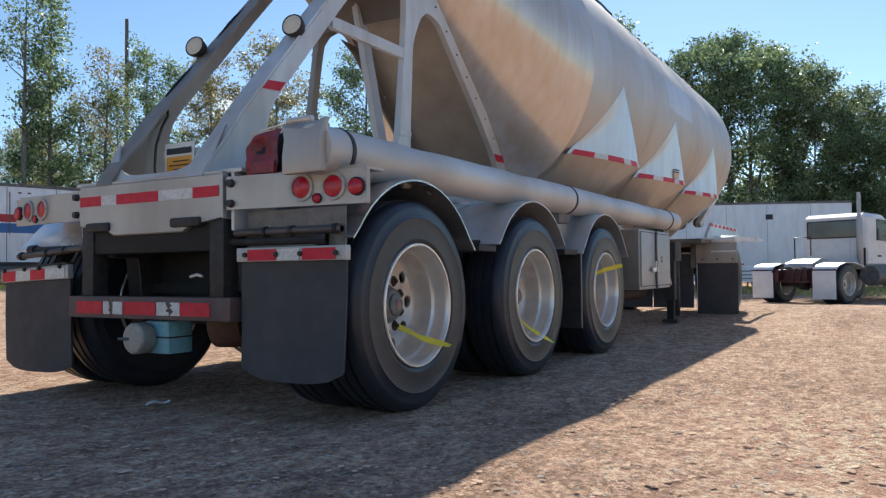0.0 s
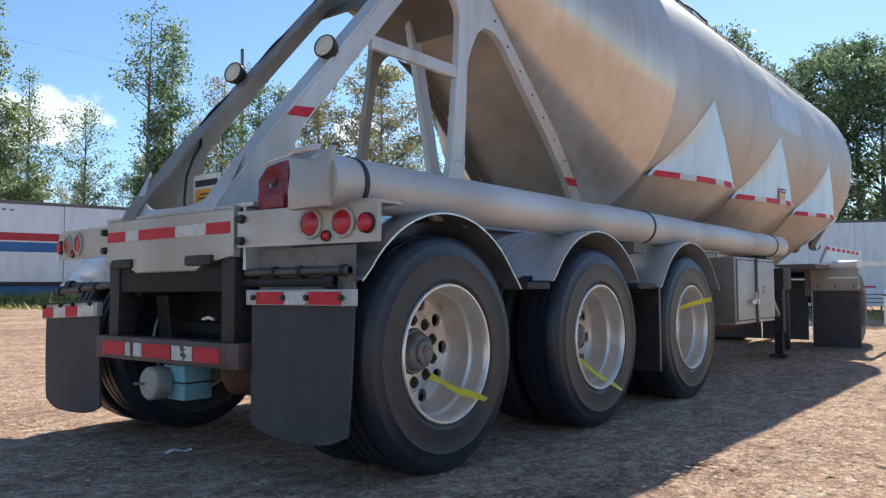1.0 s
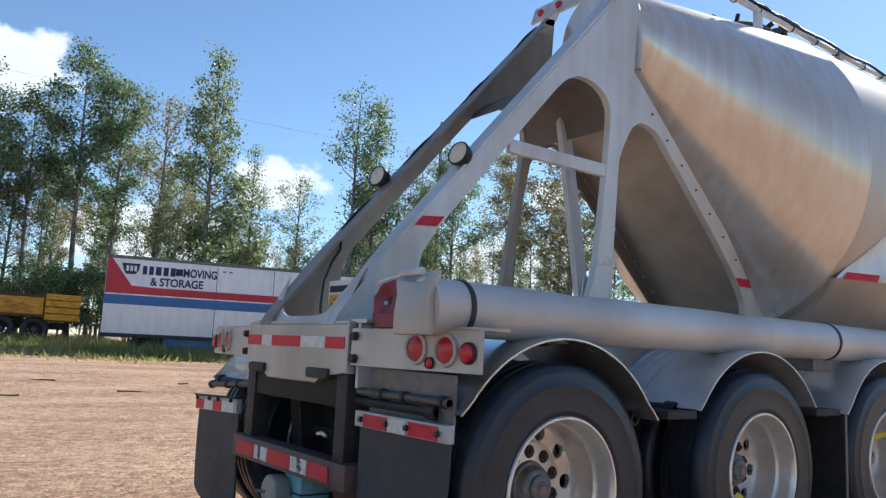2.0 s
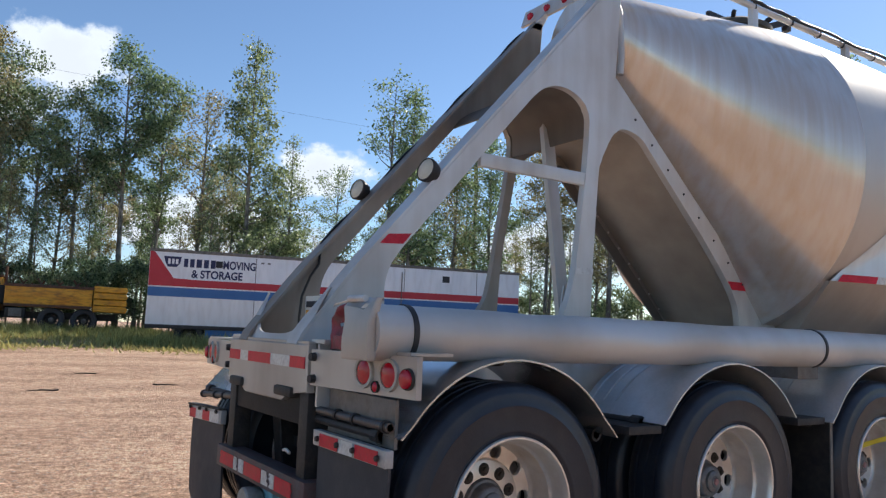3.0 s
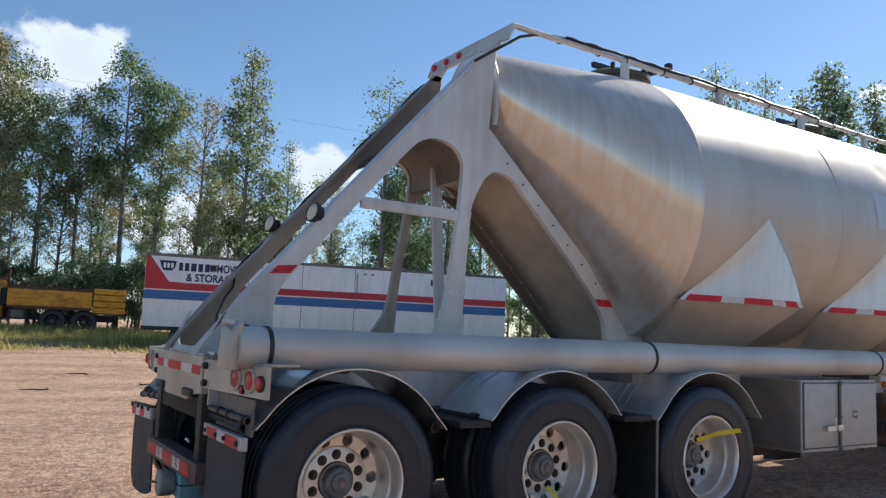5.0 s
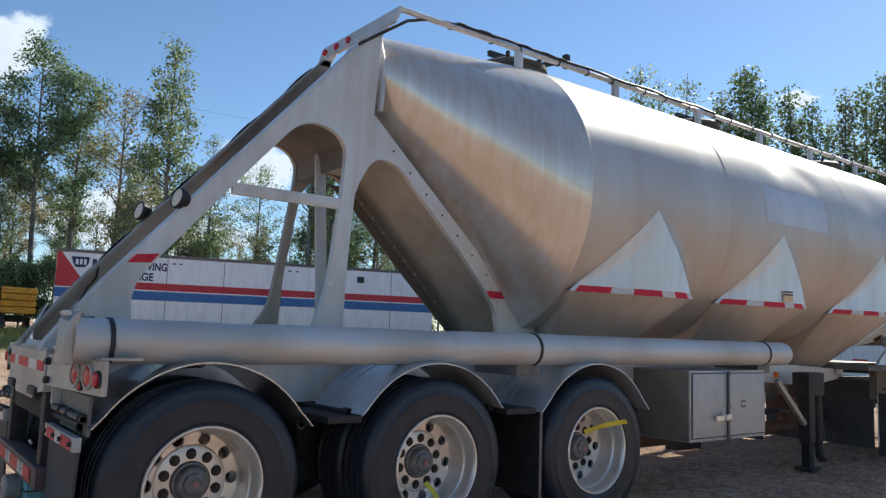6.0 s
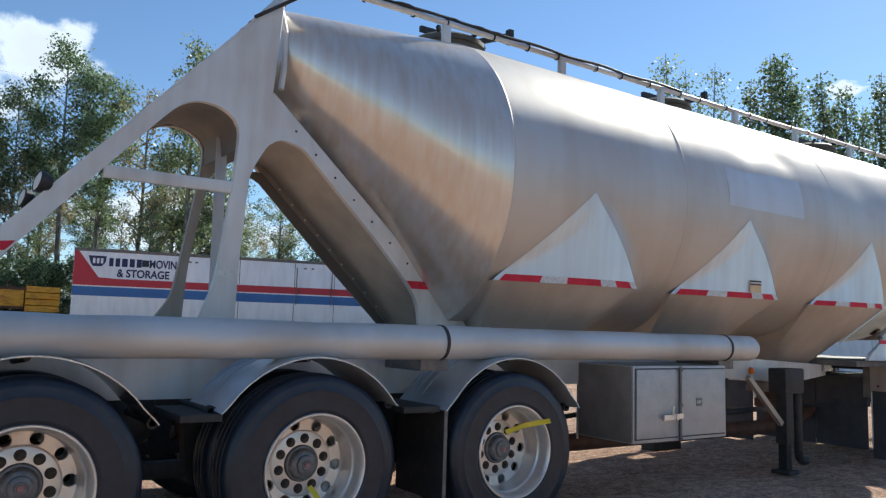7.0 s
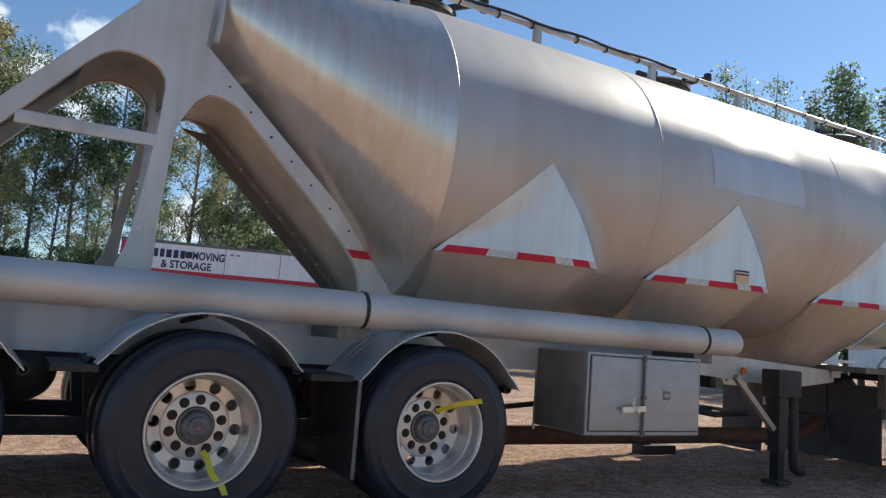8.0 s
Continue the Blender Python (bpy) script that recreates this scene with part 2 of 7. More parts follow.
VANWHITE = surface("white_van_panel", (0.82, 0.83, 0.85), (0.90, 0.90, 0.91), 0.42, 0.0, 0.9, 30, 0.04, (0.52, 0.48, 0.45), 0.25, (2.2, 1, 0.5))
VANRED = surface("red_stripe_paint", (0.45, 0.02, 0.035), (0.52, 0.035, 0.05), 0.45, 0.0, 1.0, 30, 0.03)
VANBLUE = surface("blue_stripe_paint", (0.035, 0.13, 0.34), (0.05, 0.165, 0.40), 0.45, 0.0, 1.0, 30, 0.03)
NAVY = surface("navy_lettering", (0.015, 0.02, 0.08), (0.025, 0.03, 0.10), 0.5, 0.0, 2, 30, 0.0)
DUMPYELLOW = surface("faded_yellow_truck_paint", (0.44, 0.215, 0.022), (0.62, 0.31, 0.035), 0.5, 0.0, 2.2, 30, 0.06, (0.12, 0.055, 0.025), 0.7)
BEDORANGE = surface("rusty_orange_bed_paint", (0.72, 0.28, 0.012), (0.86, 0.42, 0.03), 0.45, 0.0, 2.0, 30, 0.06, (0.2, 0.06, 0.02), 0.6, (0.6, 1, 2.2))
TRUCKWHITE = surface("white_truck_paint", (0.72, 0.73, 0.74), (0.80, 0.80, 0.80), 0.3, 0.0, 1.2, 30, 0.03, (0.5, 0.47, 0.43), 0.25)
DARKGLASS = surface("dark_cab_glass", (0.03, 0.04, 0.045), (0.05, 0.06, 0.065), 0.06, 0.0, 2, 30, 0.0)
CABGLASS = surface("grey_green_cab_glass", (0.13, 0.155, 0.14), (0.18, 0.205, 0.185), 0.12, 0.0, 2, 30, 0.0)
BARK = surface("aspen_bark", (0.14, 0.125, 0.10), (0.32, 0.30, 0.26), 0.9, 0.0, 5, 30, 0.4, (0.04, 0.035, 0.03), 0.7, (1, 1, 0.4))
LEAF = leaf_material("aspen_leaf", (0.07, 0.115, 0.05), (0.43, 0.51, 0.26))
LEAF_YELLOW = leaf_material("turning_leaf", (0.15, 0.13, 0.06), (0.50, 0.45, 0.24))
LEAF_DARK = leaf_material("poplar_leaf", (0.045, 0.08, 0.038), (0.35, 0.43, 0.23))
GRASSMAT = leaf_material("dry_grass", (0.27, 0.25, 0.08), (0.66, 0.55, 0.23))
WEEDMAT = leaf_material("green_weeds", (0.16, 0.18, 0.055), (0.56, 0.56, 0.22))
TWIGMAT = surface("dark_dead_wood", (0.05, 0.035, 0.028), (0.11, 0.08, 0.06), 0.9, 0.0, 9, 60, 0.3)
WOODPOLE = surface("grey_pole_wood", (0.12, 0.10, 0.085), (0.18, 0.155, 0.13), 0.85, 0.0, 3, 40, 0.2)
STONE = surface("gravel_stone", (0.40, 0.255, 0.17), (0.72, 0.51, 0.365), 0.9, 0.0, 8, 60, 0.2, None, 0, (1, 1, 1), 0.45, True)


def ground_material():
    """Packed gravel and dust: broad pale and dark patches, wheel tracks, grit and small stones."""
    m = bpy.data.materials.new("packed_gravel")
    m.use_nodes = True
    n, l = m.node_tree.nodes, m.node_tree.links
    b = n["Principled BSDF"]
    tc = n.new("ShaderNodeTexCoord")

    def mapped(scale, turn):
        mp = n.new("ShaderNodeMapping")
        mp.inputs["Rotation"].default_value = (0, 0, turn)
        mp.inputs["Scale"].default_value = scale
        l.new(tc.outputs["Object"], mp.inputs[0])
        return mp.outputs[0]

    def clouded(vector, scale, detail, rough=0.55):
        t = n.new("ShaderNodeTexNoise")
        t.inputs["Scale"].default_value, t.inputs["Detail"].default_value, t.inputs["Roughness"].default_value = scale, detail, rough
        l.new(vector, t.inputs["Vector"])
        return t.outputs["Fac"]

    def ramp(value, a, ca, z, cz):
        r = n.new("ShaderNodeValToRGB")
        r.color_ramp.elements[0].position, r.color_ramp.elements[1].position = a, z
        r.color_ramp.elements[0].color, r.color_ramp.elements[1].color = (*ca, 1), (*cz, 1)
        l.new(value, r.inputs[0])
        return r.outputs[0]

    def blend(kind, amount, under, over):
        x = n.new("ShaderNodeMix")
        x.data_type, x.blend_type = "RGBA", kind
        x.inputs[0].default_value = amount
        l.new(under, x.inputs[6])
        l.new(over, x.inputs[7])
        return x.outputs[2]

    def cells(scale):
        v = n.new("ShaderNodeTexVoronoi")
        v.inputs["Scale"].default_value = scale
        l.new(tc.outputs["Object"], v.inputs["Vector"])
        w = n.new("ShaderNodeRGBToBW")
        l.new(v.outputs["Color"], w.inputs[0])
        return v.outputs["Distance"], w.outputs[0]

    big = clouded(mapped((0.5, 1.6, 1), 0.5), 0.55, 8)
    track = clouded(mapped((0.35, 1.7, 1), 0.35), 1.1, 7, 0.6)
    mid = clouded(tc.outputs["Object"], 26, 8, 0.68)
    _, shade = cells(85)
    dist2, shade2 = cells(23)
    _, shade3 = cells(46)
    colour = ramp(big, 0.35, GROUND_A, 0.65, GROUND_B)
    colour = blend("OVERLAY", 0.10, colour, ramp(track, 0.36, (0.28, 0.27, 0.27), 0.64, (0.72, 0.72, 0.71)))
    clump = clouded(mapped((1, 1.5, 1), 0.2), 5.5, 10, 0.7)
    colour = blend("OVERLAY", 0.5, colour, ramp(clump, 0.40, (0.2, 0.17, 0.15), 0.60, (0.8, 0.79, 0.78)))
    colour = blend("OVERLAY", 0.55, colour, ramp(mid, 0.36, (0.2, 0.18, 0.17), 0.66, (0.84, 0.83, 0.82)))
    colour = blend("OVERLAY", 0.30, colour, shade3)
    colour = blend("OVERLAY", 0.36, colour, shade)
    # every now and then a pebble, pale or dark
    pick = ramp(shade2, 0.70, (0, 0, 0), 0.74, (1, 1, 1))
    rounded = ramp(dist2, 0.30, (1, 1, 1), 0.42, (0, 0, 0))
    both = n.new("ShaderNodeMath")
    both.operation = "MULTIPLY"
    l.new(pick, both.inputs[0])
    l.new(rounded, both.inputs[1])
    pebble = n.new("ShaderNodeMix")
    pebble.data_type = "RGBA"
    l.new(both.outputs[0], pebble.inputs[0])
    l.new(colour, pebble.inputs[6])
    l.new(ramp(shade, 0.3, (0.26, 0.19, 0.15), 0.7, (0.62, 0.53, 0.45)), pebble.inputs[7])
    l.new(pebble.outputs[2], b.inputs["Base Color"])
    b.inputs["Roughness"].default_value = 0.95
    b.inputs["Specular IOR Level"].default_value = 0.2
    under = None
    for value, strength, distance in ((track, 0.06, 0.05), (clump, 0.45, 0.08), (mid, 0.85, 0.028), (shade, 0.8, 0.010), (shade3, 0.7, 0.014), (both.outputs[0], 0.6, 0.010)):
        bp = n.new("ShaderNodeBump")
        bp.inputs["Strength"].default_value, bp.inputs["Distance"].default_value = strength, distance
        l.new(value, bp.inputs["Height"])
        if under:
            l.new(under, bp.inputs["Normal"])
        under = bp.outputs[0]
    l.new(under, b.inputs["Normal"])
    return m


GROUND_A, GROUND_B = (0.43, 0.278, 0.192), (0.65, 0.455, 0.325)
GROUND = ground_material()


# ---- building helpers ----
def link_mesh(name, bm, material, smooth=True, angle=35):
    bmesh.ops.recalc_face_normals(bm, faces=bm.faces)
    me = bpy.data.meshes.new(name)
    bm.to_mesh(me)
    bm.free()
    me.materials.append(material)
    if smooth:
        me.polygons.foreach_set("use_smooth", [True] * len(me.polygons))
        me.set_sharp_from_angle(angle=radians(angle))
    return me


def part(name, bm, material, parent=None, label="", smooth=True, angle=35):
    ob = new(name, link_mesh(name, bm, material, smooth, angle))
    if parent:
        ob.parent = parent
    if label:
        ob["label"] = label
    return ob


def again(ob, m, parent):
    """A further part on the same mesh."""
    o = new(ob.name.split(".")[0], ob.data)
    o.parent = parent
    o.matrix_basis = m
    if "label" in ob:
        o["label"] = ob["label"]
    return o


def thing(name, at, label, category, group="", kind=""):
    e = new(name)
    e.location = at
    e.empty_display_size = 0.2
    return tagged(e, label, category, group, kind)


def block(bm, x0, x1, y0, y1, z0, z1, bevel=0.0):
    c = [bm.verts.new((x, y, z)) for x in (x0, x1) for y in (y0, y1) for z in (z0, z1)]
    fs = [bm.faces.new([c[i] for i in f]) for f in ((0, 1, 3, 2), (4, 6, 7, 5), (0, 4, 5, 1), (2, 3, 7, 6), (0, 2, 6, 4), (1, 5, 7, 3))]
    if bevel:
        es = list({e for f in fs for e in f.edges})
        bmesh.ops.bevel(bm, geom=es, offset=bevel, segments=2, profile=0.6, affect="EDGES")
    return bm


def blocked(*a, **k):
    return block(bmesh.new(), *a, **k)


def prism(bm, pts, axis, a, b, shear=None, bevel=0.0):
    """A polygon pushed from a to b along an axis. shear(u, v) moves it along that axis."""
    def at(u, v, w):
        w += shear(u, v) if shear else 0
        return {"x": (w, u, v), "y": (u, w, v), "z": (u, v, w)}[axis]
    lo = [bm.verts.new(at(u, v, a)) for u, v in pts]
    hi = [bm.verts.new(at(u, v, b)) for u, v in pts]
    k = len(pts)
    fs = [bm.faces.new(lo[::-1]), bm.faces.new(hi)]
    fs += [bm.faces.new((lo[i], lo[(i + 1) % k], hi[(i + 1) % k], hi[i])) for i in range(k)]
    if bevel:
        es = [e for f in fs[:2] for e in f.edges]
        bmesh.ops.bevel(bm, geom=es, offset=bevel, segments=1, affect="EDGES")
    return bm


def tube(bm, pts, r, n=10, cap=True, flat=1.0):
    pts = [Vector(p) for p in pts]
    rs = r if isinstance(r, (list, tuple)) else [r] * len(pts)
    rings = []
    side = None
    for i, p in enumerate(pts):
        d = (pts[min(i + 1, len(pts) - 1)] - pts[max(i - 1, 0)]).normalized()
        if side is None:
            side = d.orthogonal().normalized()
        side = (side - d * side.dot(d)).normalized()
        up = d.cross(side)
        rings.append([bm.verts.new(p + rs[i] * (math.cos(2 * math.pi * j / n) * side + flat * math.sin(2 * math.pi * j / n) * up)) for j in range(n)])
    for a, b in zip(rings, rings[1:]):
        for j in range(n):
            bm.faces.new((a[j], a[(j + 1) % n], b[(j + 1) % n], b[j]))
    if cap:
        bm.faces.new(rings[0][::-1])
        bm.faces.new(rings[-1])
    return bm


def lathe(bm, profile, n=48, closed=False):
    """A profile of (radius, y) turned round the y axis."""
    rings = []
    for r, y in profile:
        if r < 1e-5:
            rings.append([bm.verts.new((0, y, 0))])
        else:
            rings.append([bm.verts.new((r * math.cos(2 * math.pi * j / n), y, r * math.sin(2 * math.pi * j / n))) for j in range(n)])
    pairs = list(zip(rings, rings[1:])) + ([(rings[-1], rings[0])] if closed else [])
    for a, b in pairs:
        for j in range(n):
            q = (j + 1) % n
            if len(a) == 1 and len(b) == 1:
                continue
            if len(a) == 1:
                bm.faces.new((a[0], b[q], b[j]))
            elif len(b) == 1:
                bm.faces.new((a[j], a[q], b[0]))
            else:
                bm.faces.new((a[j], a[q], b[q], b[j]))
    return bm


def beam(bm, a, b, w, h):
    """A square bar from a to b."""
    a, b = Vector(a), Vector(b)
    d = (b - a).normalized()
    s = d.cross(Vector((0, 0, 1)))
    s = s.normalized() if s.length > 1e-3 else Vector((1, 0, 0))
    u = s.cross(d)
    v = [bm.verts.new(p + s * w / 2 * i + u * h / 2 * j) for p in (a, b) for i, j in ((-1, -1), (1, -1), (1, 1), (-1, 1))]
    for f in ((3, 2, 1, 0), (4, 5, 6, 7), (0, 1, 5, 4), (1, 2, 6, 5), (2, 3, 7, 6), (3, 0, 4, 7)):
        bm.faces.new([v[i] for i in f])
    return bm


# ---- ground ----
def ground_z(x, y):
    far = max(0.0, min(1.0, (y - 9.0) / 18.0))
    z = 0.38 * far * far * (3 - 2 * far)
    z += 0.35 * max(0.0, min(1.0, (y - 27.0) / 8.0))
    dip = max(0.0, min(1.0, (x - 12.5) / 7.0))
    z -= 0.27 * dip * dip * (3 - 2 * dip)
    return z


def axis_steps(lo, hi, step, reach):
    a = list(np.arange(lo, hi + step / 2, step))
    k, s = hi, step
    while k < reach:
        s *= 1.22
        k += s
        a.append(k)
    k, s = lo, step
    while k > -reach:
        s *= 1.22
        k -= s
        a.insert(0, k)
    return a


def build_ground():
    xs, ys = axis_steps(-5.0, 12.0, 0.06, 900), axis_steps(-5.5, 3.5, 0.06, 900)
    verts, faces = [], []
    for x in xs:
        for y in ys:
            near = math.exp(-((x - 3) ** 2 + (y + 2) ** 2) / 900)
            rough = 0.020 * noise.noise((x * 0.9, y * 0.9, 0)) + 0.010 * noise.noise((x * 4.1, y * 4.1, 3)) + 0.007 * noise.noise((x * 8.3, y * 8.3, 7))
            verts.append((x, y, ground_z(x, y) + near * rough - 0.012))
    k = len(ys)
    for i in range(len(xs) - 1):
        for j in range(k - 1):
            faces.append((i * k + j, (i + 1) * k + j, (i + 1) * k + j + 1, i * k + j + 1))
    me = bpy.data.meshes.new("ground")
    me.from_pydata(verts, [], faces)
    me.materials.append(GROUND)
    me.polygons.foreach_set("use_smooth", [True] * len(me.polygons))
    tagged(new("ground", me), "dusty packed tan gravel yard", "ground", kind="structure")


build_ground()


# ---- the tank trailer ----
R_TANK, Z_TANK = 1.23, 2.60
trailer = thing("tank_trailer", (0, 0, 0), "weathered aluminium three-axle dry bulk tank trailer with three hoppers", "trailer")


def ring(bm, x, zc, r, n=72):
    return [bm.verts.new((x, r * math.sin(2 * math.pi * j / n), zc + r * math.cos(2 * math.pi * j / n))) for j in range(n)]


def skin(bm, rings):
    n = len(rings[0])
    for a, b in zip(rings, rings[1:]):
        for j in range(n):
            bm.faces.new((a[j], a[(j + 1) % n], b[(j + 1) % n], b[j]))


def dents(x, y, z):
    """Shallow dents in the upper flank."""
    k = 0.0
    for cx, cz, w, h in ((6.15, 3.28, 0.22, 0.028), (6.75, 3.22, 0.2, 0.022), (6.45, 3.36, 0.28, 0.018), (8.2, 3.1, 0.3, 0.015)):
        if y < 0:
            k += h * math.exp(-((x - cx) ** 2 + 2.2 * (z - cz) ** 2) / (w * w))
    return k


def build_tank():
    bm = bmesh.new()
    xs = [3.05 + 6.6 * i / 110 for i in range(111)]
    rings = [ring(bm, x, Z_TANK, R_TANK, 96) for x in xs]
    for rg in rings:
        for v in rg:
            d = dents(*v.co)
            d += 0.004 * noise.noise((v.co.x * 0.8, v.co.y, v.co.z))
            c = Vector((0, v.co.y, v.co.z - Z_TANK)).normalized()
            v.co -= c * d
    skin(bm, rings)
    part("tank_shell", bm, TANK, trailer, "weathered aluminium cylinder, bright on top and streaked below", angle=60)
    # rear cone, high at the back
    bm = bmesh.new()
    rings = []
    for i in range(13):
        k = i / 12
        rings.append(ring(bm, 1.56 + 1.47 * k, 3.44 + (Z_TANK - 3.44) * k, 0.34 + (R_TANK - 0.34) * k, 96))
    skin(bm, rings)
    bm.faces.new(rings[0])
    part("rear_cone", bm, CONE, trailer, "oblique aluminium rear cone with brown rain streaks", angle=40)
    # front head
    bm = bmesh.new()
    rings = []
    for x, r, zc in ((9.67, 1.225, 2.6), (9.80, 1.205, 2.605), (9.95, 1.14, 2.63), (10.10, 1.02, 2.68), (10.22, 0.86, 2.74), (10.32, 0.6, 2.84), (10.36, 0.3, 2.92)):
        rings.append(ring(bm, x, zc, r, 96))
    skin(bm, rings)
    bm.faces.new(rings[-1])
    part("front_head", bm, TANK, trailer, angle=50)
    # weld seams round the shell
    for x in (3.04, 5.02, 7.5, 9.66):
        bm = bmesh.new()
        skin(bm, [ring(bm, x + dx, Z_TANK, R_TANK + dr, 96) for dx, dr in ((-0.010, 0.0), (-0.005, 0.0025), (0.005, 0.0025), (0.010, 0.0))])
        part("weld_seam", bm, TANK, trailer)


def tank_y(z, lift=0.0):
    return math.sqrt(max((R_TANK + lift) ** 2 - (z - Z_TANK) ** 2, 0))


def hopper(L, F, low, run_out):
    """A cone-sided hopper under the shell: its sheets start in a crisp edge at x = L and run out into the shell past x = F."""
    n, mid = 16, (L + F) / 2
    apex = Vector((L + 0.80, -1.222, 2.50))

    def base(u):
        return Vector((L + (F - L) * u, -(0.94 + 0.28 * u + 0.045 * math.sin(math.pi * min(u, 1)) ** 0.8), 1.762 - 0.005 * u))

    def edge(v):
        """The front edge of the side sheet, bowed outwards."""
        p = base(1.0).lerp(apex, v)
        return Vector((p.x + 0.06 * math.sin(math.pi * v), p.y, p.z))

    def flip(p):
        return Vector((p.x, -p.y, p.z))

    near = [i / n for i in range(n + 1)]
    tail = [base(1.0)]
    for i in range(1, 9):
        w = i / 8
        proud = base(1.0).y + tank_y(base(1.0).z)
        tail.append(Vector((F + run_out * w, -tank_y(base(1.0).z) + proud * (1 - w) ** 2 - 0.002, base(1.0).z)))
    line = [base(u) for u in near] + tail[1:]
    feet = [Vector((mid + 0.3 * math.sin(math.pi * (i / (len(line) - 1) - 0.5)), -0.42 * (1 - 0.55 * abs(2 * i / (len(line) - 1) - 1) ** 2), low)) for i in range(len(line))]
    bm = bmesh.new()
    rows = []
    for k in range(9):
        v = k / 8
        run = [p.lerp(q, v) for p, q in zip(line, feet)]
        rows.append([bm.verts.new(p) for p in run + [flip(p) for p in run[::-1]]])
    m = len(rows[0])
    for a, b in zip(rows, rows[1:]):
        for j in range(m):
            bm.faces.new((a[j], a[(j + 1) % m], b[(j + 1) % m], b[j]))
    bm.faces.new(rows[-1])
    h = part("hopper", bm, HOPPER, trailer, "folded stained aluminium hopper with a tan underside", angle=38)
    # bright curved side sheets that taper up into the shell, and the streaked skin in which they run out
    for s in (-1, 1):
        bm, skirt = bmesh.new(), bmesh.new()
        rows, spread = [], []
        for k in range(21):
            v = k / 20 * 0.985
            row = []
            a, z = base(0.0).lerp(apex, v), edge(v)
            for u in near:
                q = base(u).lerp(apex, v)
                x = a.x + (z.x - a.x) * u
                y = max(-q.y, tank_y(q.z, 0.003))
                row.append(bm.verts.new((x, y * s, q.z)))
            rows.append(row)
            proud = max(-z.y - tank_y(z.z), 0.003)
            spread.append([skirt.verts.new((z.x + run_out * (1 - 0.7 * v) * w, (tank_y(z.z) + proud * (1 - w) ** 2 + 0.0015 * (1 - w) - 0.003 * w) * s, z.z)) for w in (0, 0.08, 0.18, 0.3, 0.45, 0.62, 0.8, 1.0)])
        for some, grid in ((bm, rows), (skirt, spread)):
            for a, b in zip(grid, grid[1:]):
                for j in range(len(a) - 1):
                    some.faces.new((a[j], a[j + 1], b[j + 1], b[j]))
        part("side_sheet", bm, PALEBLUE, h, "bright tapering aluminium sheet, tinted for sky reflection", angle=50)
        if run_out > 0.1:
            part("valley_sheet", skirt, TANK, h, "brown-streaked sheet between two hoppers", angle=60)
        else:
            skirt.free()
    # broken red and white tape along the fold
    cuts = ((0.03, 0.28, RED), (0.28, 0.46, WHITE), (0.46, 0.71, RED), (0.71, 0.83, WHITE), (0.83, 0.95, RED), (0.95, 1.0, WHITE))
    for a, b, mat in cuts:
        bm = bmesh.new()
        row = []
        for i in range(5):
            u = a + (b - a) * i / 4
            p = base(u)
            q = p.lerp(apex, 0.066)
            row.append((bm.verts.new(p + Vector((0, -0.013, -0.004))), bm.verts.new(Vector((q.x, min(q.y, -tank_y(q.z, 0.006)) - 0.005, q.z)))))
        for p, q in zip(row, row[1:]):
            bm.faces.new((p[0], q[0], q[1], p[1]))
        part("reflective_tape", bm, mat, h, "red tape" if mat is RED else "white tape")
    if run_out < 0.1:
        # the foremost hopper ends in a bright folded lip
        bm = bmesh.new()
        beam(bm, base(1.0) + Vector((0.004, -0.006, 0.0)), base(1.0).lerp(Vector((mid + 0.24, -0.42, low)), 0.55) + Vector((0.004, -0.006, 0)), 0.045, 0.012)
        part("fold_lip", bm, PALEBLUE, h, "bright folded lip")
    bm = bmesh.new()
    tube(bm, [(mid, 0, low), (mid, 0, low - 0.26)], 0.15, 20)
    part("outlet", bm, STEEL, h)


build_tank()
for L, F, low, run_out in ((3.08, 4.36, 1.02, 0.45), (5.14, 6.37, 1.02, 0.45), (7.42, 8.46, 1.02, 0.02)):
    hopper(L, F, low, run_out)


def curved_sheet(name, x0, x1, z0, z1, lift, material, label):
    bm = bmesh.new()
    rows = []
    for i in range(13):
        x = x0 + (x1 - x0) * i / 12
        col = []
        for j in range(9):
            z = z0 + (z1 - z0) * j / 8 + 0.02 * math.sin(x * 5) * (j == 8)
            r = R_TANK + lift - dents(x, -1, z) - 0.004 * noise.noise((x * 0.8, -math.sqrt(R_TANK ** 2 - (z - Z_TANK) ** 2), z))
            y = -math.sqrt(max(r * r - (z - Z_TANK) ** 2, 0))
            col.append(bm.verts.new((x, y, z)))
        rows.append(col)
    for a, b in zip(rows, rows[1:]):
        for j in range(8):
            bm.faces.new((a[j], b[j], b[j + 1], a[j + 1]))
    return part(name, bm, material, trailer, label)


curved_sheet("patch_sheet", 5.62, 6.86, 2.60, 2.98, 0.0025, PATCH, "clean repair sheet on the flank")

lab2 = part("warning_label", blocked(-0.07, 0.07, -0.008, 0.004, -0.055, 0.055), PEACH, trailer, "faded orange warning label with a striped heading")
lab2.matrix_basis = pose(6.05, -1.196, 1.87, 0, 0, -9)
for w0, w1, mat in ((0.040, 0.055, INK), (0.026, 0.039, WHITE), (0.012, 0.025, INK)):
    part("heading_bar", blocked(-0.07, 0.07, -0.012, -0.0085, w0, w1), mat, lab2)

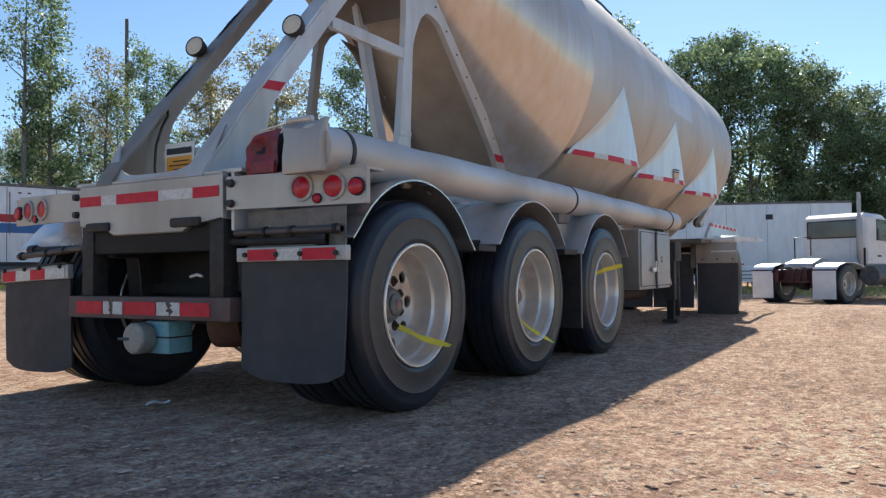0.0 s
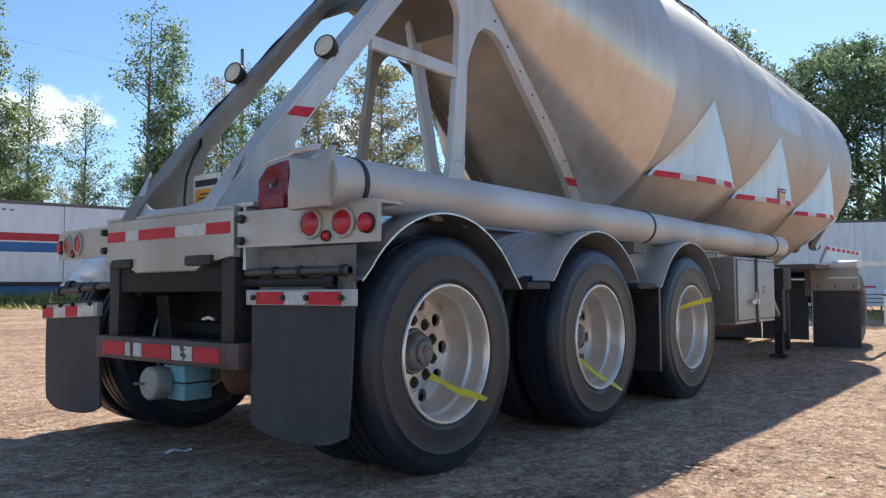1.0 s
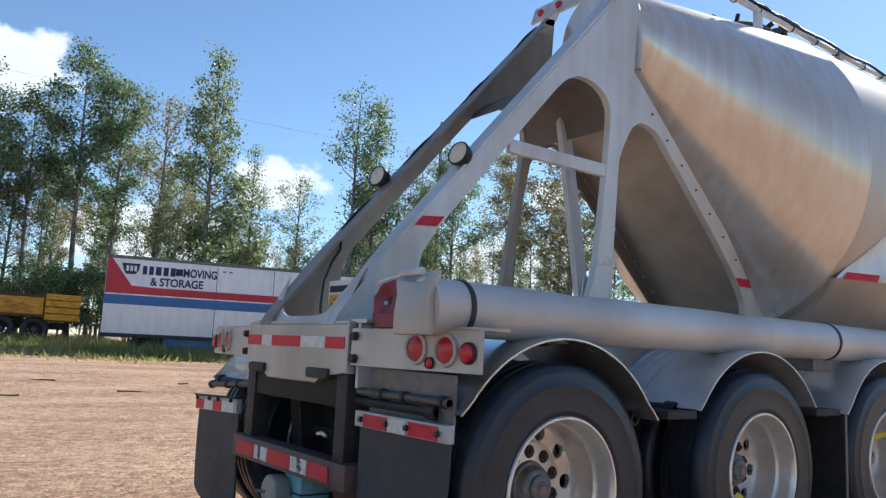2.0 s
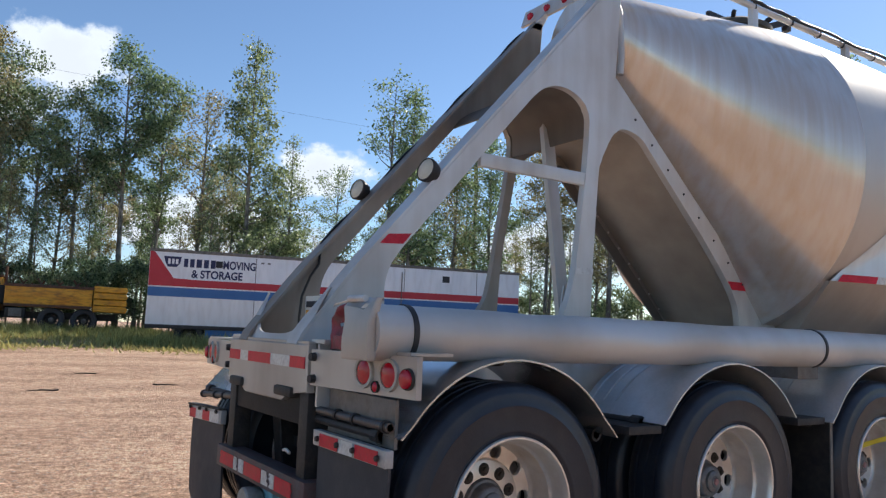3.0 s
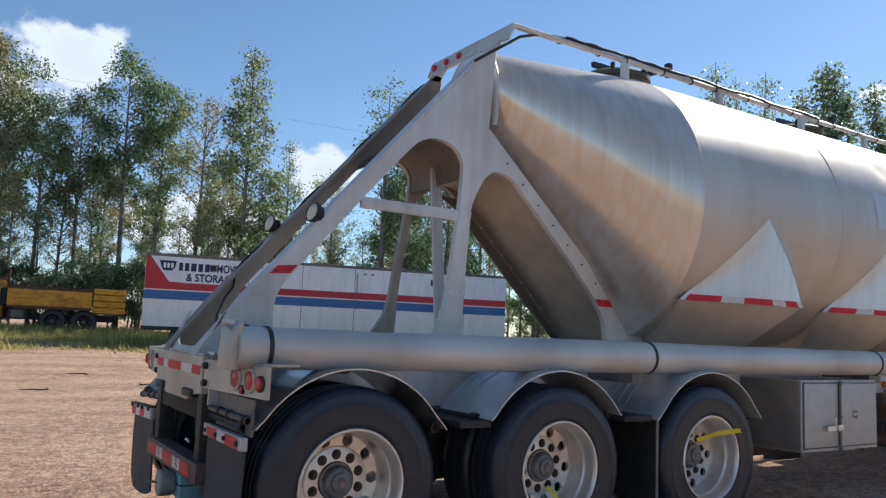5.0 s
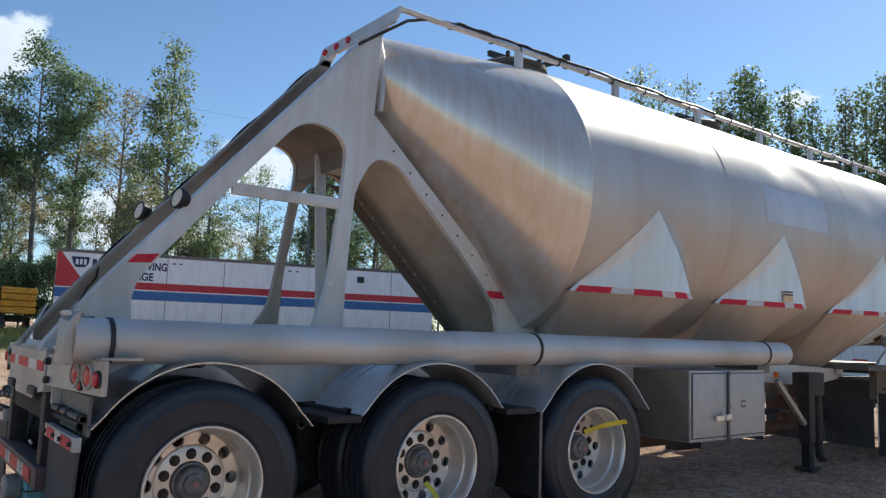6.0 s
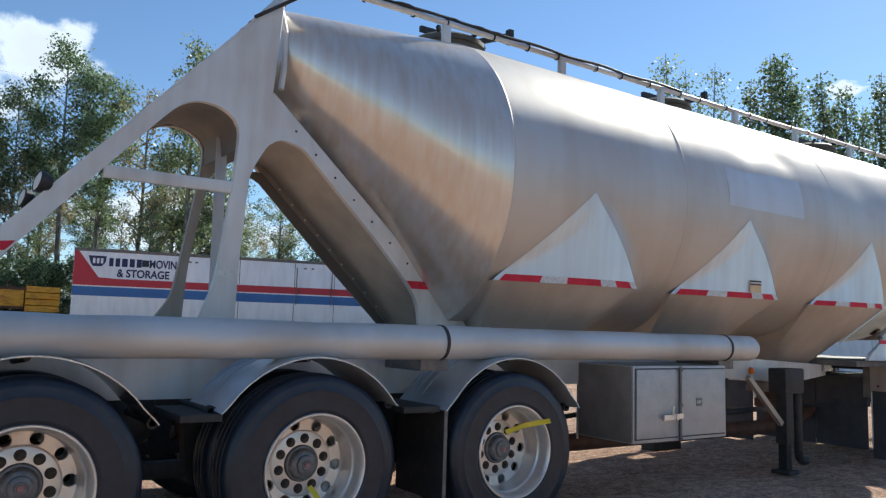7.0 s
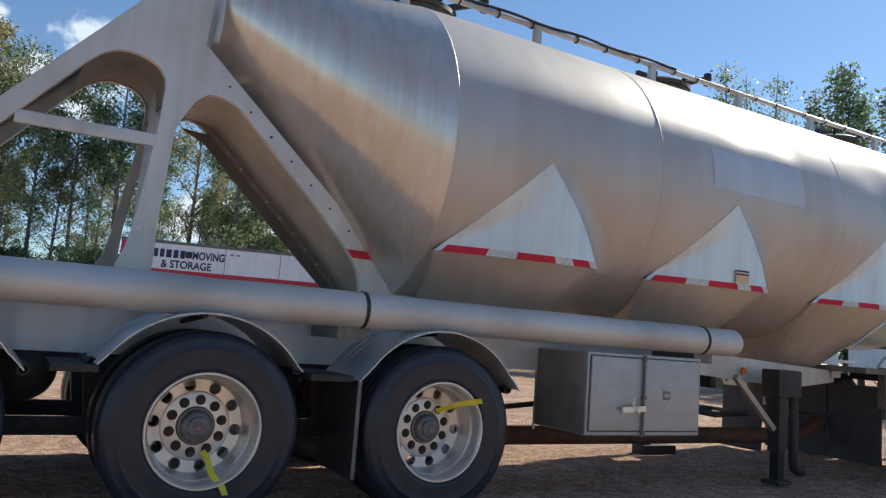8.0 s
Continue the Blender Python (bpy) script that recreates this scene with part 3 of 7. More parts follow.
# ---- rear A-frames ----
OUTLINE = [(-0.65, 1.2), (-0.62, 1.27), (-0.47, 1.45), (-0.37, 1.59), (1.34, 3.53), (1.44, 3.66), (1.52, 3.66), (1.46, 3.0), (3.18, 1.46), (3.3, 1.3),
           (2.78, 1.3), (2.76, 1.49), (2.73, 1.61), (2.58, 1.8), (2.35, 2.04), (1.8, 2.57), (1.73, 2.64), (1.63, 2.675), (1.53, 2.68), (1.45, 2.63),
           (1.36, 2.46), (1.33, 2.4), (1.29, 1.78), (1.28, 1.3), (1.02, 1.3), (1.06, 1.45), (1.12, 1.6), (1.15, 1.76), (1.22, 2.35), (1.24, 2.6),
           (1.24, 2.72), (1.19, 2.79), (1.1, 2.84), (0.97, 2.855), (0.87, 2.82), (0.79, 2.76), (0.38, 2.29), (0.02, 1.87), (-0.12, 1.71), (-0.185, 1.6),
           (-0.20, 1.46), (-0.15, 1.25), (-0.3, 1.2)]


def rounded(pts, rounds=2):
    """Cuts the shallow corners of a closed outline into smooth bends and keeps the sharp ones."""
    for _ in range(rounds):
        out = []
        n = len(pts)
        for i in range(n):
            a, b, c = Vector(pts[i - 1]), Vector(pts[i]), Vector(pts[(i + 1) % n])
            turn = (b - a).angle(c - b) if (b - a).length and (c - b).length else 0
            if 0.05 < turn < 0.85:
                k, m = min(0.25, 0.07 / (b - a).length), min(0.25, 0.07 / (c - b).length)
                out += [tuple(b.lerp(a, k)), tuple(b.lerp(c, m))]
            else:
                out.append(tuple(b))
        pts = out
    return pts


def bent(run):
    """An open run of points with its inner corners cut once."""
    out = [run[0]]
    for a, b, c in zip(run, run[1:], run[2:]):
        for other in (a, c):
            k = min(0.3, 0.08 / math.dist(b, other))
            out.append((b[0] + (other[0] - b[0]) * k, b[1] + (other[1] - b[1]) * k))
    return out + [run[-1]]


def a_frame(side):
    y0 = 0.43
    bm = bmesh.new()
    ya, yb = sorted((y0 * side, (y0 - 0.05) * side))
    # the far plate has a plain straight front leg
    shape = OUTLINE if side < 0 else [p for p in OUTLINE if p not in ((2.76, 1.49), (2.73, 1.61), (2.58, 1.8))]
    # its post is a slim leaning leg with a flared foot
    lower = {(1.36, 2.46): (1.325, 2.55), (1.33, 2.4): (1.283, 2.40), (1.29, 1.78): (1.178, 1.78), (1.28, 1.3): (1.155, 1.3), (1.02, 1.3): (0.89, 1.3), (1.06, 1.45): (1.01, 1.47),
             (1.12, 1.6): (1.07, 1.56), (1.15, 1.76): (1.105, 1.74), (1.22, 2.35): (1.205, 2.35), (2.78, 1.3): (3.02, 1.3), (2.35, 2.04): (2.30, 1.99), (1.8, 2.57): (1.752, 2.52), (1.73, 2.64): (1.70, 2.60)}
    shape = [lower[p] if side > 0 and p in lower else p for p in shape]
    prism(bm, rounded(shape), "y", ya, yb, None, 0.006)
    ob = part("a_frame", bm, BEAM if side < 0 else FARBEAM, trailer, "dull aluminium A-frame plate with arched openings" if side < 0 else "brown-stained aluminium A-frame plate, darkened for its shade", angle=30)
    # flanges along the sloping edges
    for run in (bent([(-0.655, 1.21), (-0.625, 1.277), (-0.474, 1.458), (-0.372, 1.600), (1.340, 3.545)]), [(1.47, 3.005), (3.19, 1.465)]):
        bm = bmesh.new()
        rows = []
        for i, (x, z) in enumerate(run):
            a, b = run[max(i - 1, 0)], run[min(i + 1, len(run) - 1)]
            d = Vector((b[0] - a[0], 0, b[1] - a[1])).normalized() * 0.012
            rows.append([bm.verts.new((x - k * d.z, y * side, z + k * d.x)) for y, k in ((y0 - 0.134, -0.7), (y0 - 0.003, -0.7), (y0 - 0.003, 0.7), (y0 - 0.134, 0.7))])
        for a, b in zip(rows, rows[1:]):
            for j in range(4):
                bm.faces.new((a[j], a[(j + 1) % 4], b[(j + 1) % 4], b[j]))
        bm.faces.new(rows[0])
        bm.faces.new(rows[-1])
        part("flange", bm, BEAM if side < 0 else FARBEAM, ob)
    if side < 0:
        bm = blocked(0.40, 1.23, -y0 + 0.006, -y0 + 0.04, 2.255, 2.335, bevel=0.004)
        part("cross_bar", bm, BEAM, ob)
    base = None
    for k in range(8):
        u = 0.1 + 0.105 * k
        x, z = 1.50 + (3.05 - 1.50) * u, 2.90 + (1.50 - 2.90) * u
        yy = (y0 + 0.003) * side
        if base is None:
            bm = bmesh.new()
            lathe(bm, [(0, -0.006), (0.007, -0.006), (0.009, 0)], 8)
            base = part("bolt", bm, BLACK, ob)
            base.location = (x, yy, z)
        else:
            again(base, pose(x, yy, z), ob)
    if side < 0:
        # red and white tape on legs and post
        yy = -y0 - 0.003
        for pts, mat, label in (([(-0.185, 1.80), (-0.045, 1.815), (-0.095, 1.755), (-0.235, 1.745)], RED, "red tape"),
                                ([(2.63, 1.745), (2.875, 1.745), (2.94, 1.685), (2.68, 1.685)], RED, "red tape"),
                                ([(1.148, 1.73), (1.292, 1.73), (1.286, 1.69), (1.140, 1.69)], WHITE, "white tape")):
            bm = bmesh.new()
            prism(bm, pts, "y", yy - 0.002, yy + 0.001)
            part("reflective_tape", bm, mat, ob, label)
    return ob


for side in (-1, 1):
    a_frame(side)


def frame_web(path, label, material=None):
    """A folded sheet that joins the two A-frames along an edge of their openings."""
    bm = bmesh.new()
    rows = []
    n = len(path)
    for i, (x, z) in enumerate(path):
        a, b = path[max(i - 1, 0)], path[min(i + 1, n - 1)]
        d = Vector((b[0] - a[0], 0, b[1] - a[1])).normalized()
        nx, nz = -d.z * 0.010, d.x * 0.010
        rows.append([bm.verts.new((x + k * nx, y, z + k * nz)) for y, k in ((-0.378, 0), (0.378, 0), (0.378, 1), (-0.378, 1))])
    for a, b in zip(rows, rows[1:]):
        for j in range(4):
            bm.faces.new((a[j], a[(j + 1) % 4], b[(j + 1) % 4], b[j]))
    bm.faces.new(rows[0])
    bm.faces.new(rows[-1])
    part("frame_web", bm, material or WEB, trailer, label)


frame_web([(1.50, 2.685), (1.63, 2.682), (1.735, 2.645), (1.81, 2.575), (2.36, 2.045), (2.75, 1.655), (3.03, 1.345), (3.07, 1.29)], "brown sheet joining the front legs")
# dark strip along the far leg: its shade is put into the colour
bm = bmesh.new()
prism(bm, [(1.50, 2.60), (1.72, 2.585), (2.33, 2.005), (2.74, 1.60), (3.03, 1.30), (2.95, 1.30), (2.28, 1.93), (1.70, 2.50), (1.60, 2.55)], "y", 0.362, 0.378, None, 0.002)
part("leg_flange", bm, ARCHWEB, trailer, "dark strip for the shaded inner face of the far front leg")
# bolt heads on the far leg below the sheet
bolt = None
for k in range(9):
    u = k / 8
    at = (1.88 + 0.95 * u, 0.377, 2.475 - 0.915 * u)
    if bolt is None:
        bm = bmesh.new()
        lathe(bm, [(0, -0.006), (0.008, -0.006), (0.010, 0)], 8)
        bolt = part("bolt", bm, ALLOY, trailer)
        bolt.location = at
    else:
        again(bolt, pose(*at), trailer)
# arch underside, its shade included in the dark tone
frame_web([(0.74, 2.70), (0.79, 2.765), (0.87, 2.825), (0.97, 2.86), (1.1, 2.845), (1.195, 2.795), (1.245, 2.72), (1.25, 2.58)], "grimy sheet in the arch, darkened for its shade", ARCHWEB)
bm = bmesh.new()
beam(bm, (1.175, -0.31, 1.28), (1.285, 0.08, 2.98), 0.075, 0.06)
brace = part("inner_brace", bm, BEAM, trailer, "slim leaning brace between the frames")
bm = bmesh.new()
prism(bm, [(1.00, 1.245), (1.30, 1.245), (1.225, 1.42), (1.21, 1.62), (1.15, 1.62), (1.12, 1.42)], "y", -0.32, -0.308, None, 0.002)
part("foot_gusset", bm, BEAM, brace)
# front legs of the rear sub-frame under the cone: a trough between them
bm = bmesh.new()
prism(bm, [(2.55, 1.24), (3.45, 1.24), (3.45, 1.40), (2.62, 1.40)], "y", -0.5, 0.5, None, 0.01)
part("saddle", bm, BEAM, trailer)

# ---- top light bar, hand rail and cable ----
bm = bmesh.new()
prism(bm, [(1.555, 3.745), (1.575, 3.740), (1.635, 3.87), (1.60, 3.882)], "y", -0.52, 0.70, None, 0.005)
bar = part("light_bar", bm, BEAM, trailer, "aluminium marker lamp bar")
for y in (0.20, 0.40, 0.60):
    bm = bmesh.new()
    lathe(bm, [(0, -0.03), (0.02, -0.027), (0.03, -0.014), (0.03, 0.0)], 20)
    o = part("marker_lamp", bm, LENS, bar, "round red marker lamp")
    o.matrix_basis = pose(1.578, y, 3.81, 0, -18, -90)
for y in (-0.40, 0.40):
    bm = bmesh.new()
    prism(bm, [(1.40, 3.60), (1.50, 3.60), (1.60, 3.79), (1.58, 3.80)], "y", y - 0.02, y + 0.02, None, 0.003)
    part("bar_bracket", bm, BEAM, bar)
bm = bmesh.new()
tube(bm, [(1.62, -0.50, 3.87), (1.9, -0.47, 3.885), (4.0, -0.45, 3.895), (7.0, -0.45, 3.90), (10.3, -0.45, 3.91)], 0.024, 10)
part("hand_rail", bm, BEAM, trailer)
for x in (2.92, 4.22, 5.6, 6.85, 8.05, 9.3):
    bm = blocked(x - 0.035, x + 0.035, -0.475, -0.43, 3.72, 3.885, bevel=0.004)
    part("rail_post", bm, BEAM, trailer)
bm = bmesh.new()
pts = []
for i in range(60):
    k = i / 59
    x = 1.30 + 4.6 * k
    if x < 1.7:
        p = (x, -0.44 - 0.06 * (x - 1.3) / 0.4, 3.52 + (x - 1.3) * 0.70)
    elif x < 2.2:
        p = (x, -0.47, 3.80 + 0.11 * (x - 1.7) / 0.5 + 0.03 * math.sin((x - 1.7) * 6.3))
    else:
        p = (x, -0.475 + 0.006 * math.sin(9 * x), 3.925 + 0.006 * math.sin(7 * x))
    pts.append(p)
tube(bm, pts, 0.013, 6)
part("wiring_cable", bm, CABLE, trailer, "black cable tied along the rail")
bm = bmesh.new()
tube(bm, [(2.2 + 1.3 * i / 20, -0.485 + 0.006 * math.sin(i), 3.925 + 0.006 * math.sin(i * 1.7)) for i in range(21)], 0.009, 6)
part("wiring_cable", bm, CABLE, trailer)
tie = None
for i in range(20):
    x = 2.15 + 0.41 * i + 0.05 * math.sin(i * 2.3)
    if tie is None:
        bm = bmesh.new()
        skin(bm, [[bm.verts.new((dx, r * math.sin(2 * math.pi * j / 14), r * math.cos(2 * math.pi * j / 14))) for j in range(14)] for dx, r in ((-0.008, 0.028), (-0.008, 0.033), (0.008, 0.033), (0.008, 0.028))])
        tie = part("cable_tie", bm, CABLE, trailer)
        tie.location = (x, -0.452, 3.894)
    else:
        again(tie, pose(x, -0.452, 3.890 + 0.0025 * (x - 2)), trailer)
# cable down the far leg
def far_leg(z, out=0.02):
    return (1.34 - (3.53 - z) * 0.88 - out * 0.74, 0.40, z + out * 0.67)


bm = bmesh.new()
drop = [far_leg(3.55 - 1.75 * i / 24, 0.014 + 0.012 * math.sin(i * 0.9)) for i in range(25)]
drop += [(-0.22, 0.36, 1.68), (-0.28, 0.34, 1.60), (-0.33, 0.33, 1.48), (-0.34, 0.33, 1.35), (-0.34, 0.32, 1.23)]
tube(bm, drop, 0.008, 6)
part("wiring_cable", bm, CABLE, trailer, "black cable along the leg")
# conduit at the rear edge of the cone
bm = bmesh.new()
tube(bm, [(1.50, -0.28, 3.70), (1.54, -0.33, 3.66), (1.56, -0.37, 3.5), (1.55, -0.40, 3.2), (1.53, -0.41, 3.05)], 0.022, 10)
part("conduit", bm, BEAM, trailer)


def manhole(x):
    bm = bmesh.new()
    lathe(bm, [(0, 0.17), (0.20, 0.165), (0.30, 0.14), (0.345, 0.11), (0.345, 0.07), (0.33, 0.065), (0.345, -0.10)], 32)
    m = part("manhole", bm, HATCH, trailer, "round filling hatch with a clamp ring")
    m.matrix_basis = pose(x, 0, 3.79, 90, 0, 0)
    for k in range(6):
        a = k * math.pi / 3 + 0.3
        b2 = bmesh.new()
        beam(b2, (0.25 * math.cos(a), 0.10, 0.25 * math.sin(a)), (0.36 * math.cos(a), 0.16, 0.36 * math.sin(a)), 0.03, 0.03)
        part("clamp", b2, BLACK, m)
    b2 = bmesh.new()
    beam(b2, (-0.3, 0.2, 0.02), (0.42, 0.24, -0.05), 0.05, 0.035)
    part("clamp", b2, BLACK, m)
    bm = bmesh.new()
    beam(bm, (0.22, 0.17, 0.12), (0.62, 0.33, 0.14), 0.05, 0.05)
    block(bm, 0.58, 0.64, 0.24, 0.38, 0.11, 0.17, 0.01)
    part("lid_lever", bm, BLACK, m, "dark lid lever")
    return m


for x in (3.24, 6.12, 9.1):
    manhole(x)

# ---- side pipe ----
PY, PZ, PR = -1.145, 1.285, 0.115
bm = bmesh.new()
rings = []
for i in range(91):
    x = -0.66 + 6.66 * i / 90
    loop = []
    for j in range(40):
        a = 2 * math.pi * j / 40
        r = PR + 0.0022 * noise.noise((x * 2.1, math.sin(a) * 0.9, math.cos(a) * 0.9))
        for cx, ca, w, depth in ((0.95, -1.0, 0.10, 0.010), (1.55, -0.3, 0.16, 0.007), (3.6, -0.8, 0.2, 0.006), (0.2, -0.1, 0.12, 0.006), (4.7, -0.5, 0.14, 0.006)):
            da = (a - ca + math.pi) % (2 * math.pi) - math.pi
            r -= depth * math.exp(-((x - cx) ** 2 + (da * PR * 1.4) ** 2) / (w * w))
        loop.append(bm.verts.new((x, PY + r * math.sin(a), PZ + r * math.cos(a))))
    rings.append(loop)
skin(bm, rings)
cap = [bm.verts.new((6.03, v.co.y * 0.9 + PY * 0.1, v.co.z * 0.9 + PZ * 0.1)) for v in rings[-1]]
skin(bm, [rings[-1], cap])
bm.faces.new(cap)
bm.faces.new(rings[0])
pipe = part("hose_tube", bm, PIPE, trailer, "long aluminium hose tube with black straps", angle=40)
for x in (-0.49, 2.47, 5.60):
    bm = bmesh.new()
    skin(bm, [[bm.verts.new((x + dx, PY + r * math.sin(2 * math.pi * j / 40), PZ + r * math.cos(2 * math.pi * j / 40))) for j in range(40)]
              for dx, r in ((-0.012, PR), (-0.012, PR + 0.006), (0.012, PR + 0.006), (0.012, PR))])
    part("strap", bm, BLACK, pipe, "black strap")
bm = blocked(-0.70, -0.655, PY - 0.085, PY + 0.15, 1.17, 1.415, bevel=0.012)
bmesh.ops.subdivide_edges(bm, edges=bm.edges, cuts=2, use_grid_fill=True)
for v in bm.verts:
    k = max(0, v.co.z - 1.25) / 0.165
    v.co.x += 0.05 * k * noise.noise(v.co * 14) + 0.03 * k * k
    v.co.y += 0.045 * k * noise.noise(v.co * 12 + Vector((3, 1, 0)))
    v.co.z += 0.06 * k * noise.noise(v.co * 16 + Vector((0, 7, 0)))
part("end_flap", bm, GRIMY, pipe, "square hinged end flap")
bm = bmesh.new()
tube(bm, [(-0.68, PY + 0.13, 1.42), (-0.68, PY - 0.02, 1.42)], 0.014, 8)
part("hinge", bm, BEAM, pipe)
for x in (2.41, 5.62):
    bm = blocked(x - 0.10, x + 0.12, PY - 0.02, PY + 0.45, PZ - PR - 0.075, PZ - PR + 0.012, bevel=0.004)
    part("tube_bracket", bm, STEEL, pipe)

# unseen shelf on the far side, added to keep sun off the ground
part("sun_block_shelf", blocked(-0.25, 4.2, 0.67, 1.27, 1.19, 1.20), BEAM, trailer)

# ---- frame ----
for s in (-1, 1):
    bm = bmesh.new()
    prism(bm, [(-0.62, 0.93), (-0.30, 0.90), (2.62, 0.90), (2.8, 0.94), (5.6, 0.94), (5.6, 1.22), (-0.62, 1.22)], "y", 0.60 * s - 0.01, 0.60 * s + 0.01, None)
    block(bm, -0.62, 5.6, min(0.52 * s, 0.66 * s), max(0.52 * s, 0.66 * s), 1.222, 1.24)
    part("side_rail", bm, BEAM, trailer, "grey aluminium side rail")
    bm = blocked(-0.55, 4.1, 0.46 * s - 0.05, 0.46 * s + 0.05, 0.81, 0.895, bevel=0.01)
    part("suspension_beam", bm, BLACK, trailer, "black suspension rail")
    bm = blocked(-0.36, 3.35, 0.46 * s - 0.045, 0.46 * s + 0.045, 0.40, 0.505, bevel=0.012)
    part("suspension_beam", bm, BLACK, trailer, "black trailing beam")
    for x in (-0.30, 1.05, 2.55):
        bm = bmesh.new()
        prism(bm, [(x - 0.10, 0.812), (x + 0.12, 0.812), (x + 0.07, 0.38), (x - 0.05, 0.38)], "y", 0.46 * s - 0.06, 0.46 * s + 0.06, None, 0.006)
        part("spring_hanger", bm, BLACK, trailer)
    for x in (0.62, 2.08):
        bm = bmesh.new()
        lathe(bm, [(0, -0.22), (0.12, -0.21), (0.175, -0.17), (0.19, -0.12), (0.19, 0.12), (0.175, 0.17), (0.12, 0.21), (0, 0.22)], 28)
        o = part("air_tank", bm, BLACK, trailer, "black round air tank")
        o.location = (x, 0.36 * s, 0.785)
bm = bmesh.new()
prism(bm, [(5.61, 0.98), (6.2, 0.98), (7.6, 0.9), (8.3, 0.98), (8.3, 1.10), (5.61, 1.22)], "y", -0.62, -0.60, None)
part("side_rail", bm, BEAM, trailer)
bm = bmesh.new()
prism(bm, [(5.61, 0.98), (6.2, 0.98), (7.6, 0.9), (8.3, 0.98), (8.3, 1.10), (5.61, 1.22)], "y", 0.60, 0.62, None)
part("side_rail", bm, BEAM, trailer)
bm = bmesh.new()
prism(bm, [(8.35, 1.17), (8.7, 1.17), (11.0, 1.17), (11.0, 1.42), (8.75, 1.42), (8.45, 1.25)], "y", -1.08, -1.04, None, 0.004)
rail = part("front_rail", bm, PALEBLUE, trailer, "pale front sub-frame rail with broken red tape")
bm = bmesh.new()
prism(bm, [(8.35, 1.17), (8.7, 1.17), (11.0, 1.17), (11.0, 1.42), (8.75, 1.42), (8.45, 1.25)], "y", 1.04, 1.08, None, 0.004)
part("front_rail", bm, PALEBLUE, trailer)
for i in range(7):
    x = 8.62 + 0.33 * i
    part("reflective_tape", blocked(x, x + 0.2, -1.085, -1.0805, 1.36, 1.405), RED, rail, "red tape")
for y in (-1.0, 1.0):
    bm = bmesh.new()
    beam(bm, (9.35, y * 0.75, 1.42), (10.05, y * 0.9, 1.95), 0.08, 0.08)
    part("front_strut", bm, BEAM, trailer, "pale front strut")
bm = bmesh.new()
tube(bm, [(9.5, -0.55, 1.55), (9.9, -0.6, 1.75), (10.15, -0.6, 1.6), (10.3, -0.55, 1.5)], 0.09, 10)
tube(bm, [(9.4, -0.2, 1.5), (10.5, -0.2, 1.52)], 0.11, 12)
part("air_pipe", bm, RUST, trailer, "brown air line pipes")
bm = blocked(8.2, 11.0, -1.03, 1.03, 1.10, 1.16)
part("coupler_plate", bm, STEEL, trailer)

# ---- tail ----
TX = -0.66
bm = bmesh.new()
prism(bm, [(-0.565, 1.215), (0.575, 1.215), (0.575, 0.99), (0.34, 0.97), (0.28, 0.93), (-0.28, 0.93), (-0.34, 0.97), (-0.565, 0.99)], "x", TX, TX + 0.05, None, 0.006)
tail = part("tail_plate", bm, GRIMY, trailer, "wide aluminium tail plate")
# drawn out to x = 0.66 to block strips of sun on the ground
bm = blocked(TX + 0.006, 0.66, -0.56, 0.57, 1.2165, 1.229)
part("top_plate", bm, GRIMY, tail)
# upright web that sweeps from foot to foot of the two frames
bm = bmesh.new()
rows = []
for i in range(25):
    y = -0.425 + 0.85 * i / 24
    top = 1.258 + 0.24 * (abs(y) / 0.425) ** 4.5
    rows.append([bm.verts.new((-0.648 + 0.5 * max(0, z - 1.2) + dx, y, z)) for z, dx in ((1.21, 0), (top, 0), (top, 0.012), (1.21, 0.012))])
for a, b in zip(rows, rows[1:]):
    for j in range(4):
        bm.faces.new((a[j], a[(j + 1) % 4], b[(j + 1) % 4], b[j]))
part("foot_web", bm, BEAM, tail, "curved aluminium web between the frame feet")
edges = [(0.565, 0.375, RED), (0.375, 0.245, WHITE), (0.245, -0.10, RED), (-0.10, -0.36, WHITE), (-0.36, -0.545, RED)]
for a, b, mat in edges:
    part("reflective_tape", blocked(TX - 0.004, TX - 0.001, b, a, 1.10, 1.155), mat, tail, "red tape" if mat is RED else "white tape")


